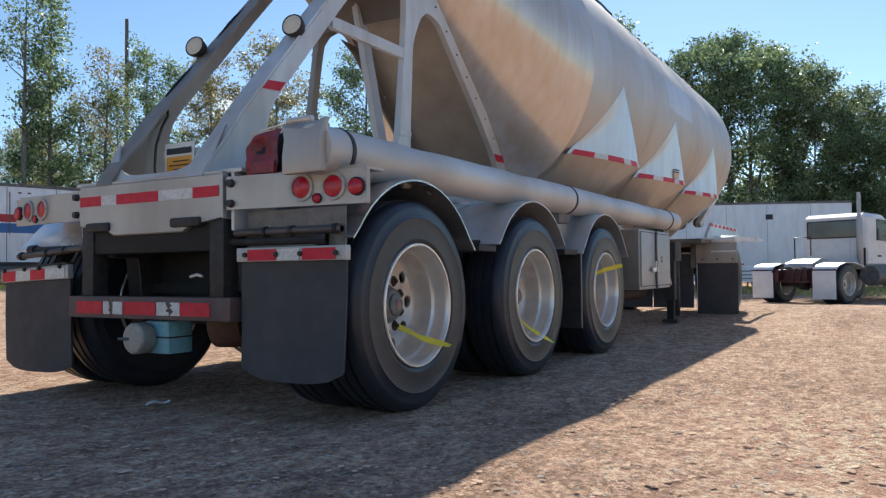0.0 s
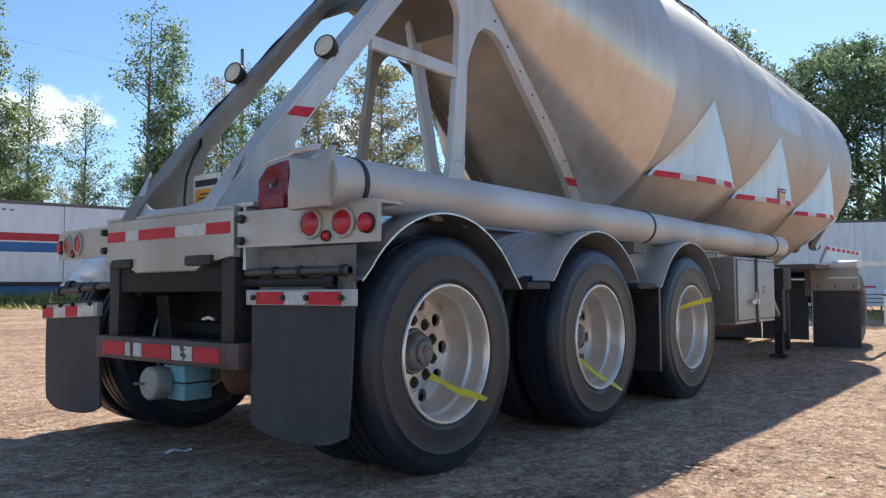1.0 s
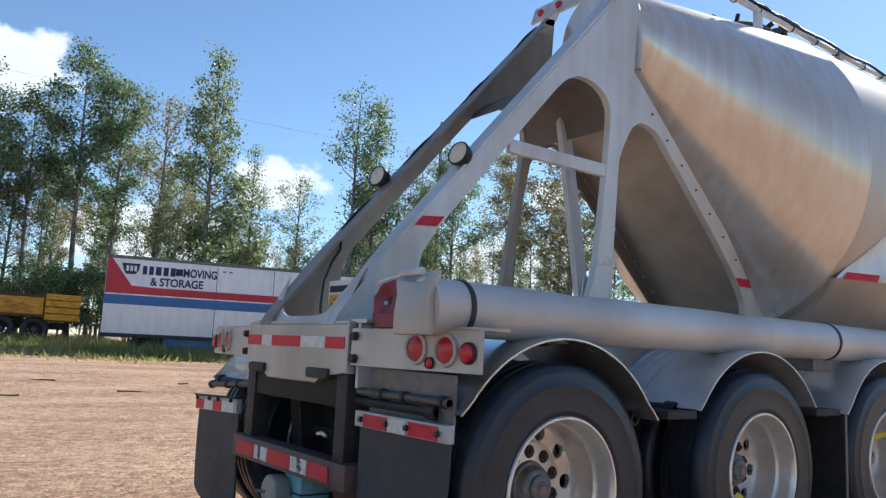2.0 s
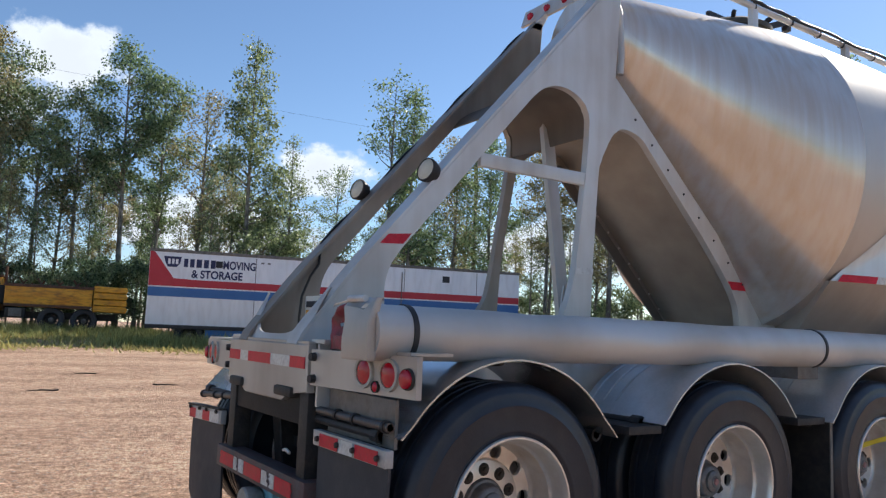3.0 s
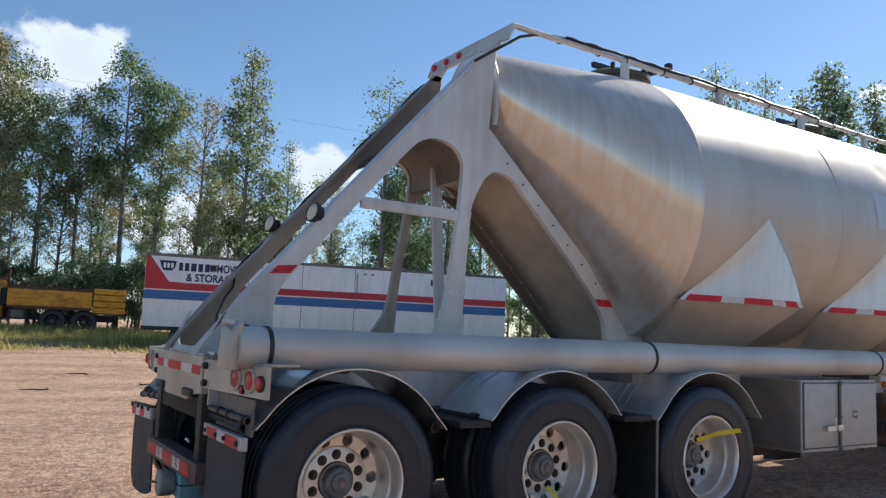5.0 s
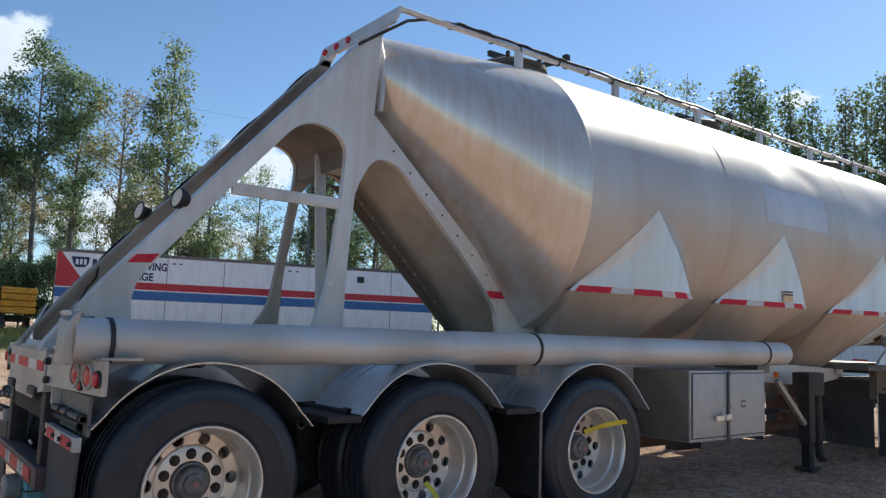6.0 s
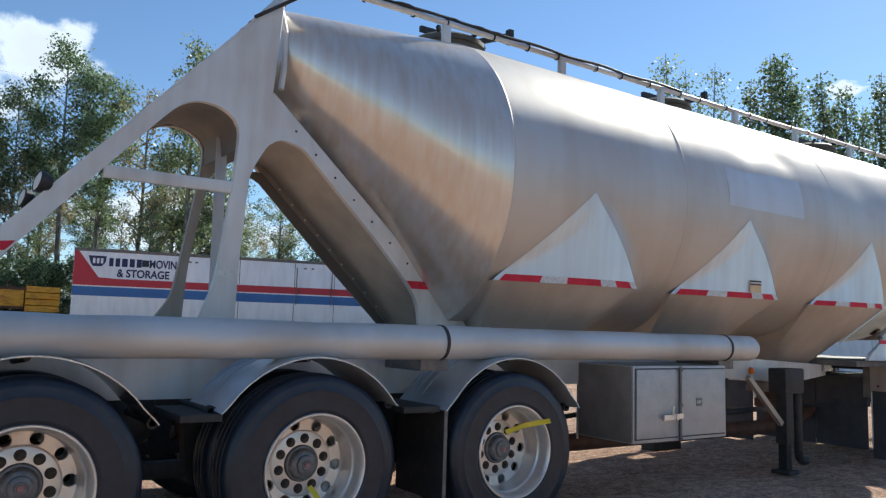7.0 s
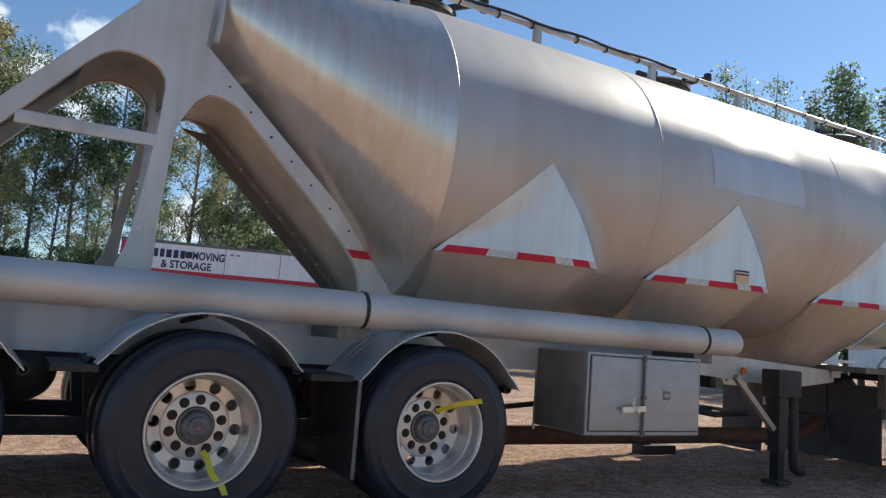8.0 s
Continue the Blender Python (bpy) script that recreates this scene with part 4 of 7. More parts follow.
def lamp_plate(s):
    """The plate beside the tail plate with three round lamps."""
    bm = bmesh.new()
    pts = [(0.585 * s, TX + 0.012), (1.378 * s, TX + 0.104), (1.378 * s, TX + 0.13), (0.585 * s, TX + 0.042)]
    v = [[bm.verts.new((x, y, z)) for y, x in pts] for z in (1.03, 1.195)]
    for i in range(4):
        bm.faces.new((v[0][i], v[0][(i + 1) % 4], v[1][(i + 1) % 4], v[1][i]))
    bm.faces.new(v[0])
    bm.faces.new(v[1])
    block(bm, TX + 0.1, TX + 0.3, min(0.6 * s, 1.335 * s), max(0.6 * s, 1.335 * s), 1.197, 1.209)
    p = part("lamp_plate", bm, GRIMY, trailer, "pale grey lamp plate")
    turn = math.degrees(math.atan2(0.088, 0.76)) * -s
    for y, r, z, proud in ((1.03, 0.052, 1.117, 0.010), (1.205, 0.052, 1.115, 0.010), (1.328, 0.039, 1.107, 0.022), (1.116, 0.022, 1.062, 0.010)):
        x = TX + 0.012 + 0.088 * (y - 0.585) / 0.76
        m = pose(x - 0.001, y * s, z, 0, 0, -90 + turn)
        bm = bmesh.new()
        lathe(bm, [(0, -proud - 0.006), (r * 0.6, -proud - 0.004), (r * 0.93, -proud + 0.002), (r, 0.0)], 28)
        o = part("tail_lamp", bm, LENS, p, "round red lamp lens")
        o.matrix_basis = m
        bm = bmesh.new()
        ro = r * (1.3 if r > 0.05 else 1.12)
        lathe(bm, [(r * 0.98, -0.003), (r * 1.0, -0.012), (ro * 0.97, -0.012), (ro, 0.002)], 28)
        o = part("grommet", bm, RING if r > 0.05 else BLACK, p)
        o.matrix_basis = m
    for z in (1.06, 1.16):
        bm = bmesh.new()
        lathe(bm, [(0, -0.03), (0.018, -0.03), (0.022, 0)], 10)
        o = part("bolt", bm, BLACK, p)
        o.matrix_basis = pose(TX + 0.02, 0.615 * s, z, 0, 0, -90 + turn)
    return p


for s in (-1, 1):
    lamp_plate(s)

# battered red panel: bent plate with a folded top, a lower tab and a hole
bm = bmesh.new()
rows = []
for i in range(13):
    k = i / 12
    z = 1.20 + 0.225 * k
    row = []
    for j in range(9):
        u = j / 8
        y = -0.865 + 0.205 * u * (1 - 0.25 * max(0, k - 0.72) / 0.28)
        dent = 0.035 * math.exp(-((u - 0.5) ** 2 * 14 + (k - 0.55) ** 2 * 9)) + 0.05 * max(0, k - 0.78) * (1 - u) * 4
        row.append(Vector((TX + 0.07 + dent + 0.014 * noise.noise((u * 4, k * 5, 2)), y, z - 0.035 * k * u * u)))
    rows.append(row)
front = [[bm.verts.new(p) for p in r] for r in rows]
back = [[bm.verts.new(p + Vector((0.006, 0, 0))) for p in r] for r in rows]
gap = {(6, 4), (6, 5), (7, 4)}
for grid in (front, back):
    for i in range(12):
        for j in range(8):
            if (i, j) not in gap:
                bm.faces.new((grid[i][j], grid[i][j + 1], grid[i + 1][j + 1], grid[i + 1][j]))
for i in range(12):
    for j in (0, 8):
        bm.faces.new((front[i][j], front[i + 1][j], back[i + 1][j], back[i][j]))
for j in range(8):
    for i in (0, 12):
        bm.faces.new((front[i][j], front[i][j + 1], back[i][j + 1], back[i][j]))
red = part("red_panel", bm, OLDRED, trailer, "battered dark red panel with a bent top")
part("lower_tab", blocked(TX + 0.052, TX + 0.062, -0.86, -0.72, 1.203, 1.262, bevel=0.003), OLDRED, red)
part("backing_plate", blocked(TX + 0.15, TX + 0.165, -0.88, -0.65, 1.20, 1.41, bevel=0.004), BLACK, red)
bm = bmesh.new()
tube(bm, [(TX + 0.05, -0.72, 1.395), (TX + 0.02, -0.80, 1.402), (TX + 0.0, -0.95, 1.412), (TX - 0.01, -1.04, 1.425)], 0.0045, 6)
part("tie_wire", bm, ALLOY, red, "bright tie wire")

# under-run guard
for y in (-0.505, 0.53):
    part("guard_post", blocked(TX + 0.02, TX + 0.12, y - 0.05, y + 0.05, 0.58, 0.99, bevel=0.006), BLACK, trailer, "black guard post")
# near-black for the shade below the tail plate
part("guard_head", blocked(TX + 0.03, TX + 0.14, -0.46, 0.48, 0.83, 0.985, bevel=0.01), DEEPBLACK, trailer)
guard = part("guard_bar", blocked(TX - 0.01, TX + 0.10, -0.63, 0.66, 0.475, 0.595, bevel=0.008), GUARDMAT, trailer, "grimy under-run bar with worn red tape")


def torn_strip(y0, y1, z0, z1, x, tear0, tear1, seed):
    """A strip of tape with ragged ends."""
    rng = random.Random(seed)
    n = 9
    left = [(y0 - rng.uniform(0, tear0), z0 + (z1 - z0) * i / n) for i in range(n + 1)]
    right = [(y1 + rng.uniform(0, tear1), z0 + (z1 - z0) * i / n) for i in range(n + 1)]
    bm = bmesh.new()
    for dx in (0.0, 0.003):
        rows = [(bm.verts.new((x - dx, *p)), bm.verts.new((x - dx, *q))) for p, q in zip(left, right)]
        for (p, q), (u, v) in zip(rows, rows[1:]):
            bm.faces.new((p, q, v, u))
    return bm


for a, b, mat, tear0, tear1 in ((0.588, 0.35, RED, 0.02, 0.004), (0.343, 0.285, WHITE, 0.002, 0.022), (0.262, 0.178, WHITE, 0.006, 0.004), (0.171, -0.09, RED, 0.003, 0.008),
                                (-0.097, -0.195, WHITE, 0.002, 0.035), (-0.200, -0.274, WHITE, 0.03, 0.004), (-0.278, -0.50, RED, 0.003, 0.02)):
    part("reflective_tape", torn_strip(a, b, 0.498, 0.567, TX - 0.0115, tear0, tear1, int(a * 1000) + 900), mat, guard, "worn red tape" if mat is RED else "torn white tape")
for y0, y1 in ((0.30, 0.50), (-0.42, -0.20)):
    bm = blocked(TX - 0.02, TX + 0.1, y0, y1, 0.955, 1.005, bevel=0.015)
    part("hook", bm, BLACK, trailer)
bm = bmesh.new()
tube(bm, [(TX + 0.0, -0.34, 0.70), (TX - 0.01, -0.40, 0.71), (TX - 0.01, -0.44, 0.70)], 0.008, 6)
part("valve", bm, ALLOY, trailer)
# added dark backing that closes the tail opening in place of deep shade
part("cross_member", blocked(-0.24, -0.12, -0.62, 0.62, 0.42, 0.93, bevel=0.01), DEEPBLACK, trailer)
part("cross_member", blocked(-0.3, -0.25, -0.46, 0.46, 0.60, 0.66), DEEPBLACK, trailer)

# blue gear case with a round cap
case = part("gear_case", blocked(-0.62, -0.46, -0.13, 0.06, 0.29, 0.465, bevel=0.012), BLUEPLASTIC, trailer, "pale blue casting with a round grey cap")
part("joint_line", blocked(-0.625, -0.455, -0.134, 0.064, 0.374, 0.382), BLACK, case)
bm = bmesh.new()
lathe(bm, [(0, -0.10), (0.075, -0.10), (0.083, -0.09), (0.083, -0.02), (0.07, 0.0), (0.05, 0.02)], 28)
o = part("cap", bm, CAPMAT, case, "round grey cap")
o.matrix_basis = pose(-0.62, 0.035, 0.375, 0, 0, -90)
bm = bmesh.new()
tube(bm, [(-0.71, 0.06, 0.372), (-0.76, 0.10, 0.375)], 0.008, 6)
part("spigot", bm, STEEL, case)
bm = bmesh.new()
lathe(bm, [(0, -0.12), (0.12, -0.11), (0.15, -0.05), (0.15, 0.05), (0.0, 0.06)], 24)
o = part("brake_chamber", bm, RUST, trailer)
o.matrix_basis = pose(-0.42, -0.36, 0.47, 0, 0, 20)

# warning sign on the tail
sign = part("warning_sign", blocked(-0.345, -0.335, -0.01, 0.235, 1.245, 1.475, bevel=0.002), SIGNBOARD, trailer, "cream warning plate with an orange field")
part("orange_field", blocked(-0.349, -0.3455, 0.01, 0.215, 1.275, 1.395), ORANGE, sign)
part("heading_bar", blocked(-0.349, -0.3455, 0.01, 0.215, 1.41, 1.445), INK, sign)
for i in range(4):
    part("text_bar", blocked(-0.3515, -0.3495, 0.03, 0.19 - 0.03 * (i % 2), 1.292 + 0.024 * i, 1.299 + 0.024 * i), INK, sign)
part("sign_back", blocked(-0.333, -0.30, -0.02, 0.26, 1.21, 1.44), BEAM, trailer)


# work lamps on the rear legs
def work_lamp(x, y, z):
    bm = bmesh.new()
    lathe(bm, [(0.0, 0.07), (0.03, 0.068), (0.055, 0.045), (0.066, 0.01), (0.07, -0.012), (0.066, -0.02), (0.06, -0.02)], 28)
    o = part("work_lamp", bm, BLACK, trailer, "small round work lamp on the leg")
    o.matrix_basis = pose(x, y, z, -12, 0, -78)
    bm = bmesh.new()
    lathe(bm, [(0, -0.026), (0.04, -0.024), (0.061, -0.016), (0.061, 0.0)], 28)
    part("lens", bm, GLASSWHITE, o, "pale lens")
    bm = bmesh.new()
    beam(bm, (0, 0.05, -0.02), (0.02, 0.12, -0.07), 0.03, 0.012)
    part("bracket", bm, BLACK, o)


work_lamp(0.06, -0.40, 2.18)
work_lamp(0.06, 0.43, 2.185)


# ---- mud flaps, fenders ----
def mud_flap(s, x, top, low, w0, w1, curl):
    bm = bmesh.new()
    rows = []
    for i in range(13):
        k = i / 12
        z = top + (low - top) * k
        row = []
        for j in range(9):
            u = j / 8
            y = w0 + (w1 - w0) * u
            round_off = 0.05 * max(0, k - 0.9) * 10 * (abs(u - 0.5) * 2) ** 4
            xx = x + curl * k * k * (0.4 + 0.6 * u) + 0.012 * math.sin(u * 5 + k * 2) * k
            row.append((xx, y * s, z + round_off))
        rows.append(row)
    a = [[bm.verts.new(p) for p in r] for r in rows]
    b = [[bm.verts.new((p[0] + 0.012, p[1], p[2])) for p in r] for r in rows]
    for i in range(12):
        for j in range(8):
            bm.faces.new((a[i][j], a[i][j + 1], a[i + 1][j + 1], a[i + 1][j]))
            bm.faces.new((b[i][j], b[i + 1][j], b[i + 1][j + 1], b[i][j + 1]))
        for j in (0, 8):
            bm.faces.new((a[i][j], a[i + 1][j], b[i + 1][j], b[i][j]))
    for i in (0, 12):
        for j in range(8):
            bm.faces.new((a[i][j], a[i][j + 1], b[i][j + 1], b[i][j]))
    return part("mud_flap", bm, FLAPMAT, trailer, "black rubber mud flap")


NEAR_TAPE = ((0.1, 0.38, RED), (0.40, 0.60, WHITE), (0.63, 0.93, RED))
FAR_TAPE = ((0.02, 0.31, WHITE), (0.31, 0.54, RED), (0.54, 0.77, WHITE), (0.77, 0.985, RED))
for s, w0, w1, curl, drop, tilt, tapes in ((-1, 0.665, 1.315, -0.05, 0.0, 0.0, NEAR_TAPE), (1, 0.715, 1.37, 0.0, 0.087, 0.025, FAR_TAPE)):
    f = mud_flap(s, -0.625, 0.80 - drop, 0.205 if s < 0 else 0.135, w0, w1, curl)

    def hung(bm):
        """Lower a piece of the clamp by the sag of its side, the outer end most."""
        for v in bm.verts:
            v.co.z -= drop + tilt * ((abs(v.co.y) - w0) / (w1 - w0) - 0.5)
        return bm

    part("flap_bracket", hung(blocked(-0.648, -0.612, min(w0 * s, w1 * s) - 0.012, max(w0 * s, w1 * s) + 0.012, 0.770, 0.837 if s < 0 else 0.852, bevel=0.003)), GREYPAINT, f, "pale flap clamp with red tape")
    for a, b, mat in tapes:
        p, q = (w0 + (w1 - w0) * a) * s, (w0 + (w1 - w0) * b) * s
        part("reflective_tape", hung(blocked(-0.6525, -0.6495, min(p, q), max(p, q), 0.774, 0.828 if s < 0 else 0.836)), mat, f, "red tape" if mat is RED else "white tape")
    if s > 0:
        part("clamp_bar", hung(blocked(-0.66, -0.61, w0 - 0.014, w1 + 0.014, 0.853, 0.864, bevel=0.002)), BLACK, f, "thin black clamp bar")
    for a in (0.08, 0.39, 0.62, 0.94):
        bm = bmesh.new()
        lathe(bm, [(0, -0.014), (0.011, -0.013), (0.013, 0)], 8)
        o = part("bolt", bm, BLACK, f)
        o.matrix_basis = pose(-0.6535, (w0 + (w1 - w0) * a) * s, (0.803 if s < 0 else 0.842) - drop - tilt * (a - 0.5), 0, 0, -90)
    bm = bmesh.new()
    rod_z, rod_dip = (0.915, 0.0) if s < 0 else (0.872, 0.04)
    tube(bm, [(-0.60, 0.60 * s, rod_z), (-0.60, 1.27 * s, rod_z - rod_dip), (-0.60, 1.27 * s, rod_z - rod_dip), (-0.60, 1.255 * s, rod_z - rod_dip)], [0.019, 0.019, 0.015, 0.015], 14)
    part("flap_rod", bm, RODMAT, f, "grimy tubular flap rod with an open end")
    for y in (0.80, 0.97, 1.235):
        bm = bmesh.new()
        z = rod_z - rod_dip * (y - 0.60) / 0.67
        tube(bm, [(-0.60, (y - 0.010) * s, z), (-0.60, (y + 0.010) * s, z)], 0.026, 12)
        part("rod_collar", bm, BLACK, f)
    if s < 0:
        part("rod_plate", blocked(-0.58, -0.565, min(0.66 * s, 1.27 * s), max(0.66 * s, 1.27 * s), 0.83, 1.02), STEEL, f)


def fender(x, s, a0, a1, y0=0.70, y1=1.315):
    bm = bmesh.new()
    n, r = 36, 0.655
    rows = []
    for i in range(n + 1):
        a = radians(a0 + (a1 - a0) * i / n)
        tail_out = 0.05 * max(0, (abs(a - math.pi / 2) - 0.95)) * 3
        row = []
        for rr, y in ((r, y0), (r + 0.003, (y0 + y1) / 2), (r, y1 - 0.03), (r - 0.004, y1), (r - 0.012, y1), (r - 0.008, y1 - 0.03), (r - 0.006, y0)):
            q = rr + tail_out
            row.append(bm.verts.new((x + q * math.cos(a), y * s, 0.54 + q * math.sin(a))))
        rows.append(row)
    for p, q in zip(rows, rows[1:]):
        for j in range(7):
            bm.faces.new((p[j], p[(j + 1) % 7], q[(j + 1) % 7], q[j]))
    bm.faces.new(rows[0])
    bm.faces.new(rows[-1])
    f = part("fender", bm, SHINY if x < 0.5 else FENDER, trailer, "curved thin aluminium fender with a bright rolled edge")
    bm = bmesh.new()
    tube(bm, [(x - 0.02, 0.45 * s, 1.12), (x - 0.02, (y1 - 0.1) * s, 1.175)], 0.018, 8)
    part("fender_stay", bm, BLACK, f)
    if x > 0.5:
        for y in (y0 + 0.05, y0 + 0.14, y0 + 0.23):
            bm = bmesh.new()
            tube(bm, [(x + 0.66 * math.cos(radians(a)), y * s, 0.54 + 0.66 * math.sin(radians(a))) for a in range(int(a0) + 6, int(a1) - 4, 6)], 0.006, 6)
            part("rib", bm, FENDER, f)
    for a in (a0 + 1, a1 - 1):
        ar = radians(a)
        bm = bmesh.new()
        cx, cz = x + 0.68 * math.cos(ar), 0.54 + 0.68 * math.sin(ar) - 0.02
        tube(bm, [(cx, 0.45 * s, cz), (cx, (y1 - 0.14) * s, cz)], 0.02, 8)
        tube(bm, [(cx, (y1 - 0.2) * s, cz), (cx, (y1 - 0.14) * s, cz)], 0.032, 8)
        part("fender_stay", bm, BLACK, f)
    return f


SHINY = surface("polished_fender_sheet", (0.50, 0.52, 0.54), (0.60, 0.61, 0.62), 0.24, 0.85, 2.5, 60, 0.03, (0.30, 0.29, 0.27), 0.3)
FENDER = surface("thin_aluminium_fender", (0.52, 0.54, 0.55), (0.62, 0.63, 0.64), 0.40, 0.55, 2.5, 60, 0.04, (0.38, 0.36, 0.33), 0.35)
AXLES = (0.005, 1.52, 3.038)
for s in (-1, 1):
    for x, a0, a1 in zip((0.0, 1.497, 3.025), (26, 32, 25), (150, 149, 153)):
        fender(x, s, a0, a1)
# quarter panels between the fenders
for x0, x1 in ((0.72, 0.95), (2.12, 2.40)):
    for s in (-1, 1):
        part("splash_plate", blocked(x0, x1, min(0.72 * s, 1.28 * s), max(0.72 * s, 1.28 * s), 0.835, 0.875, bevel=0.004), BLACK, trailer)
sp = part("splash_panel", blocked(2.43, 2.445, -1.29, -0.70, 0.25, 0.85), BLACK, trailer, "black panel between the wheels")
part("edge_strip", blocked(2.424, 2.449, -1.297, -1.2905, 0.25, 0.85), STEEL, sp)


# ---- wheels ----
def tyre_mesh():
    bm = bmesh.new()
    # y runs from the outer face (negative) to the inner face
    prof = [(0.318, -0.135), (0.340, -0.147), (0.346, -0.1495), (0.352, -0.1485), (0.40, -0.153), (0.448, -0.1515), (0.453, -0.153), (0.459, -0.1500), (0.50, -0.1415), (0.507, -0.1415), (0.514, -0.1365), (0.530, -0.128), (0.545, -0.112)]
    for gx in (-0.062, 0.0, 0.062):
        prof += [(0.550, gx - 0.010), (0.538, gx - 0.007), (0.538, gx + 0.007), (0.550, gx + 0.010)]
    prof += [(r, -y) for r, y in prof[12::-1]]
    lathe(bm, prof, 72)
    return link_mesh("tyre", bm, RUBBER, True, 40)


def rim_mesh():
    """Deep alloy disc wheel, its dish open to negative y, with ten round openings and a raised pad for the nuts."""
    bm = bmesh.new()
    lip = [(0.300, -0.126), (0.306, -0.146), (0.311, -0.151), (0.319, -0.151), (0.3235, -0.144), (0.3235, -0.134), (0.314, -0.128)]
    lathe(bm, lip[::-1], 64)
    barrel = [(0.3085, -0.149), (0.300, -0.136), (0.297, -0.120), (0.2955, -0.066), (0.291, -0.054), (0.283, -0.046), (0.279, -0.020), (0.2775, 0.050), (0.274, 0.066), (0.266, 0.078)]
    lathe(bm, barrel, 64)
    lathe(bm, [(0.266, 0.078), (0.275, 0.12), (0.31, 0.14)], 48)
    # the disc with its openings
    n = 10
    rc, rh = 0.2335, 0.0325

    def disc_y(r):
        return 0.078 + 0.006 * max(0.0, min(1.0, (0.266 - r) / 0.06))

    for s in range(n):
        a = 2 * math.pi * s / n
        w = math.pi / n
        path = [(0.266, a + w * k) for k in (-1, -0.66, -0.33, 0, 0.33, 0.66, 1)] + [(rc, a + w)] + [(0.199, a + w * k) for k in (1, 0.66, 0.33, 0, -0.33, -0.66, -1)] + [(rc, a - w)]
        k = len(path)
        loop = [bm.verts.new((r * math.cos(t), disc_y(r), r * math.sin(t))) for r, t in path]
        rim, hole, back = [], [], []
        cx, cz = rc * math.cos(a), rc * math.sin(a)
        for r, t in path:
            d = Vector((r * math.cos(t) - cx, 0, r * math.sin(t) - cz)).normalized()
            rim.append(bm.verts.new((cx + d.x * (rh + 0.003), disc_y(rc), cz + d.z * (rh + 0.003))))
            hole.append(bm.verts.new((cx + d.x * rh, disc_y(rc) + 0.003, cz + d.z * rh)))
            back.append(bm.verts.new((cx + d.x * rh, disc_y(rc) + 0.024, cz + d.z * rh)))
        for i in range(k):
            q = (i + 1) % k
            bm.faces.new((loop[i], loop[q], rim[q], rim[i]))
            bm.faces.new((rim[i], rim[q], hole[q], hole[i]))
            bm.faces.new((hole[i], hole[q], back[q], back[i]))
    lathe(bm, [(0.199, 0.084), (0.193, 0.076), (0.187, 0.073), (0.112, 0.073), (0.105, 0.095)], 48)
    return link_mesh("wheel", bm, ALLOY, True, 30)


def hub_mesh():
    bm = bmesh.new()
    lathe(bm, [(0.0, -0.016), (0.020, -0.016), (0.024, -0.019), (0.029, -0.019), (0.034, -0.012), (0.050, -0.010), (0.058, -0.004), (0.060, 0.008), (0.076, 0.012), (0.086, 0.022),
               (0.091, 0.050), (0.094, 0.056), (0.104, 0.058), (0.108, 0.066), (0.110, 0.080)], 36)
    return link_mesh("hub_cap", bm, HUBMAT, True, 35)


def nut_mesh():
    bm = bmesh.new()
    lathe(bm, [(0.0, -0.022), (0.011, -0.022), (0.013, -0.010), (0.021, -0.010), (0.023, -0.003), (0.029, -0.002), (0.030, 0.0)], 12)
    return link_mesh("wheel_nut", bm, NUTMAT, True, 30)


def plug_mesh():
    bm = bmesh.new()
    lathe(bm, [(0, -0.005), (0.016, -0.004), (0.0195, 0.002)], 16)
    return link_mesh("hub_window", bm, PLUGMAT, True)


TYRE, WHEEL, HUB, NUT, PLUG = tyre_mesh(), rim_mesh(), hub_mesh(), nut_mesh(), plug_mesh()


def wheel(parent, x, y, z, side, turn, full=True, tyre=None):
    w = new("wheel", WHEEL)
    w.parent = parent
    w["label"] = "alloy disc wheel with ten openings"
    # side -1 shows its dish to negative y
    w.matrix_basis = pose(x, y, z, 0, turn, 0 if side < 0 else 180)
    t = new("tyre", tyre or TYRE)
    t.parent = w
    t["label"] = "worn black tyre"
    if full:
        h = new("hub_cap", HUB)
        h.parent = w
        p = new("hub_window", PLUG)
        p.parent = w
        p.location.y = -0.017
        for k in range(10):
            a = 2 * math.pi * (k + 0.5) / 10
            nn = new("wheel_nut", NUT)
            nn.parent = w
            nn.location = (0.149 * math.cos(a), 0.0725, 0.149 * math.sin(a))
    return w


for i, x in enumerate(AXLES):
    for s in (-1, 1):
        wheel(trailer, x, 1.155 * s, 0.54, s, (-1.5, 5.5, 3)[i])
        wheel(trailer, x, 0.825 * s, 0.54, -s, 7 * i, False)
    bm = bmesh.new()
    tube(bm, [(x, -0.9, 0.54), (x, 0.9, 0.54)], 0.075, 16)
    ax = part("axle", bm, BLACK, trailer, "black axle tube")
    for s in (-1, 1):
        bm = bmesh.new()
        lathe(bm, [(0.07, -0.12), (0.21, -0.12), (0.21, 0.1), (0.07, 0.1)], 28)
        o = part("brake_drum", bm, RUST, ax)
        o.matrix_basis = pose(x, 0.9 * s, 0.54)

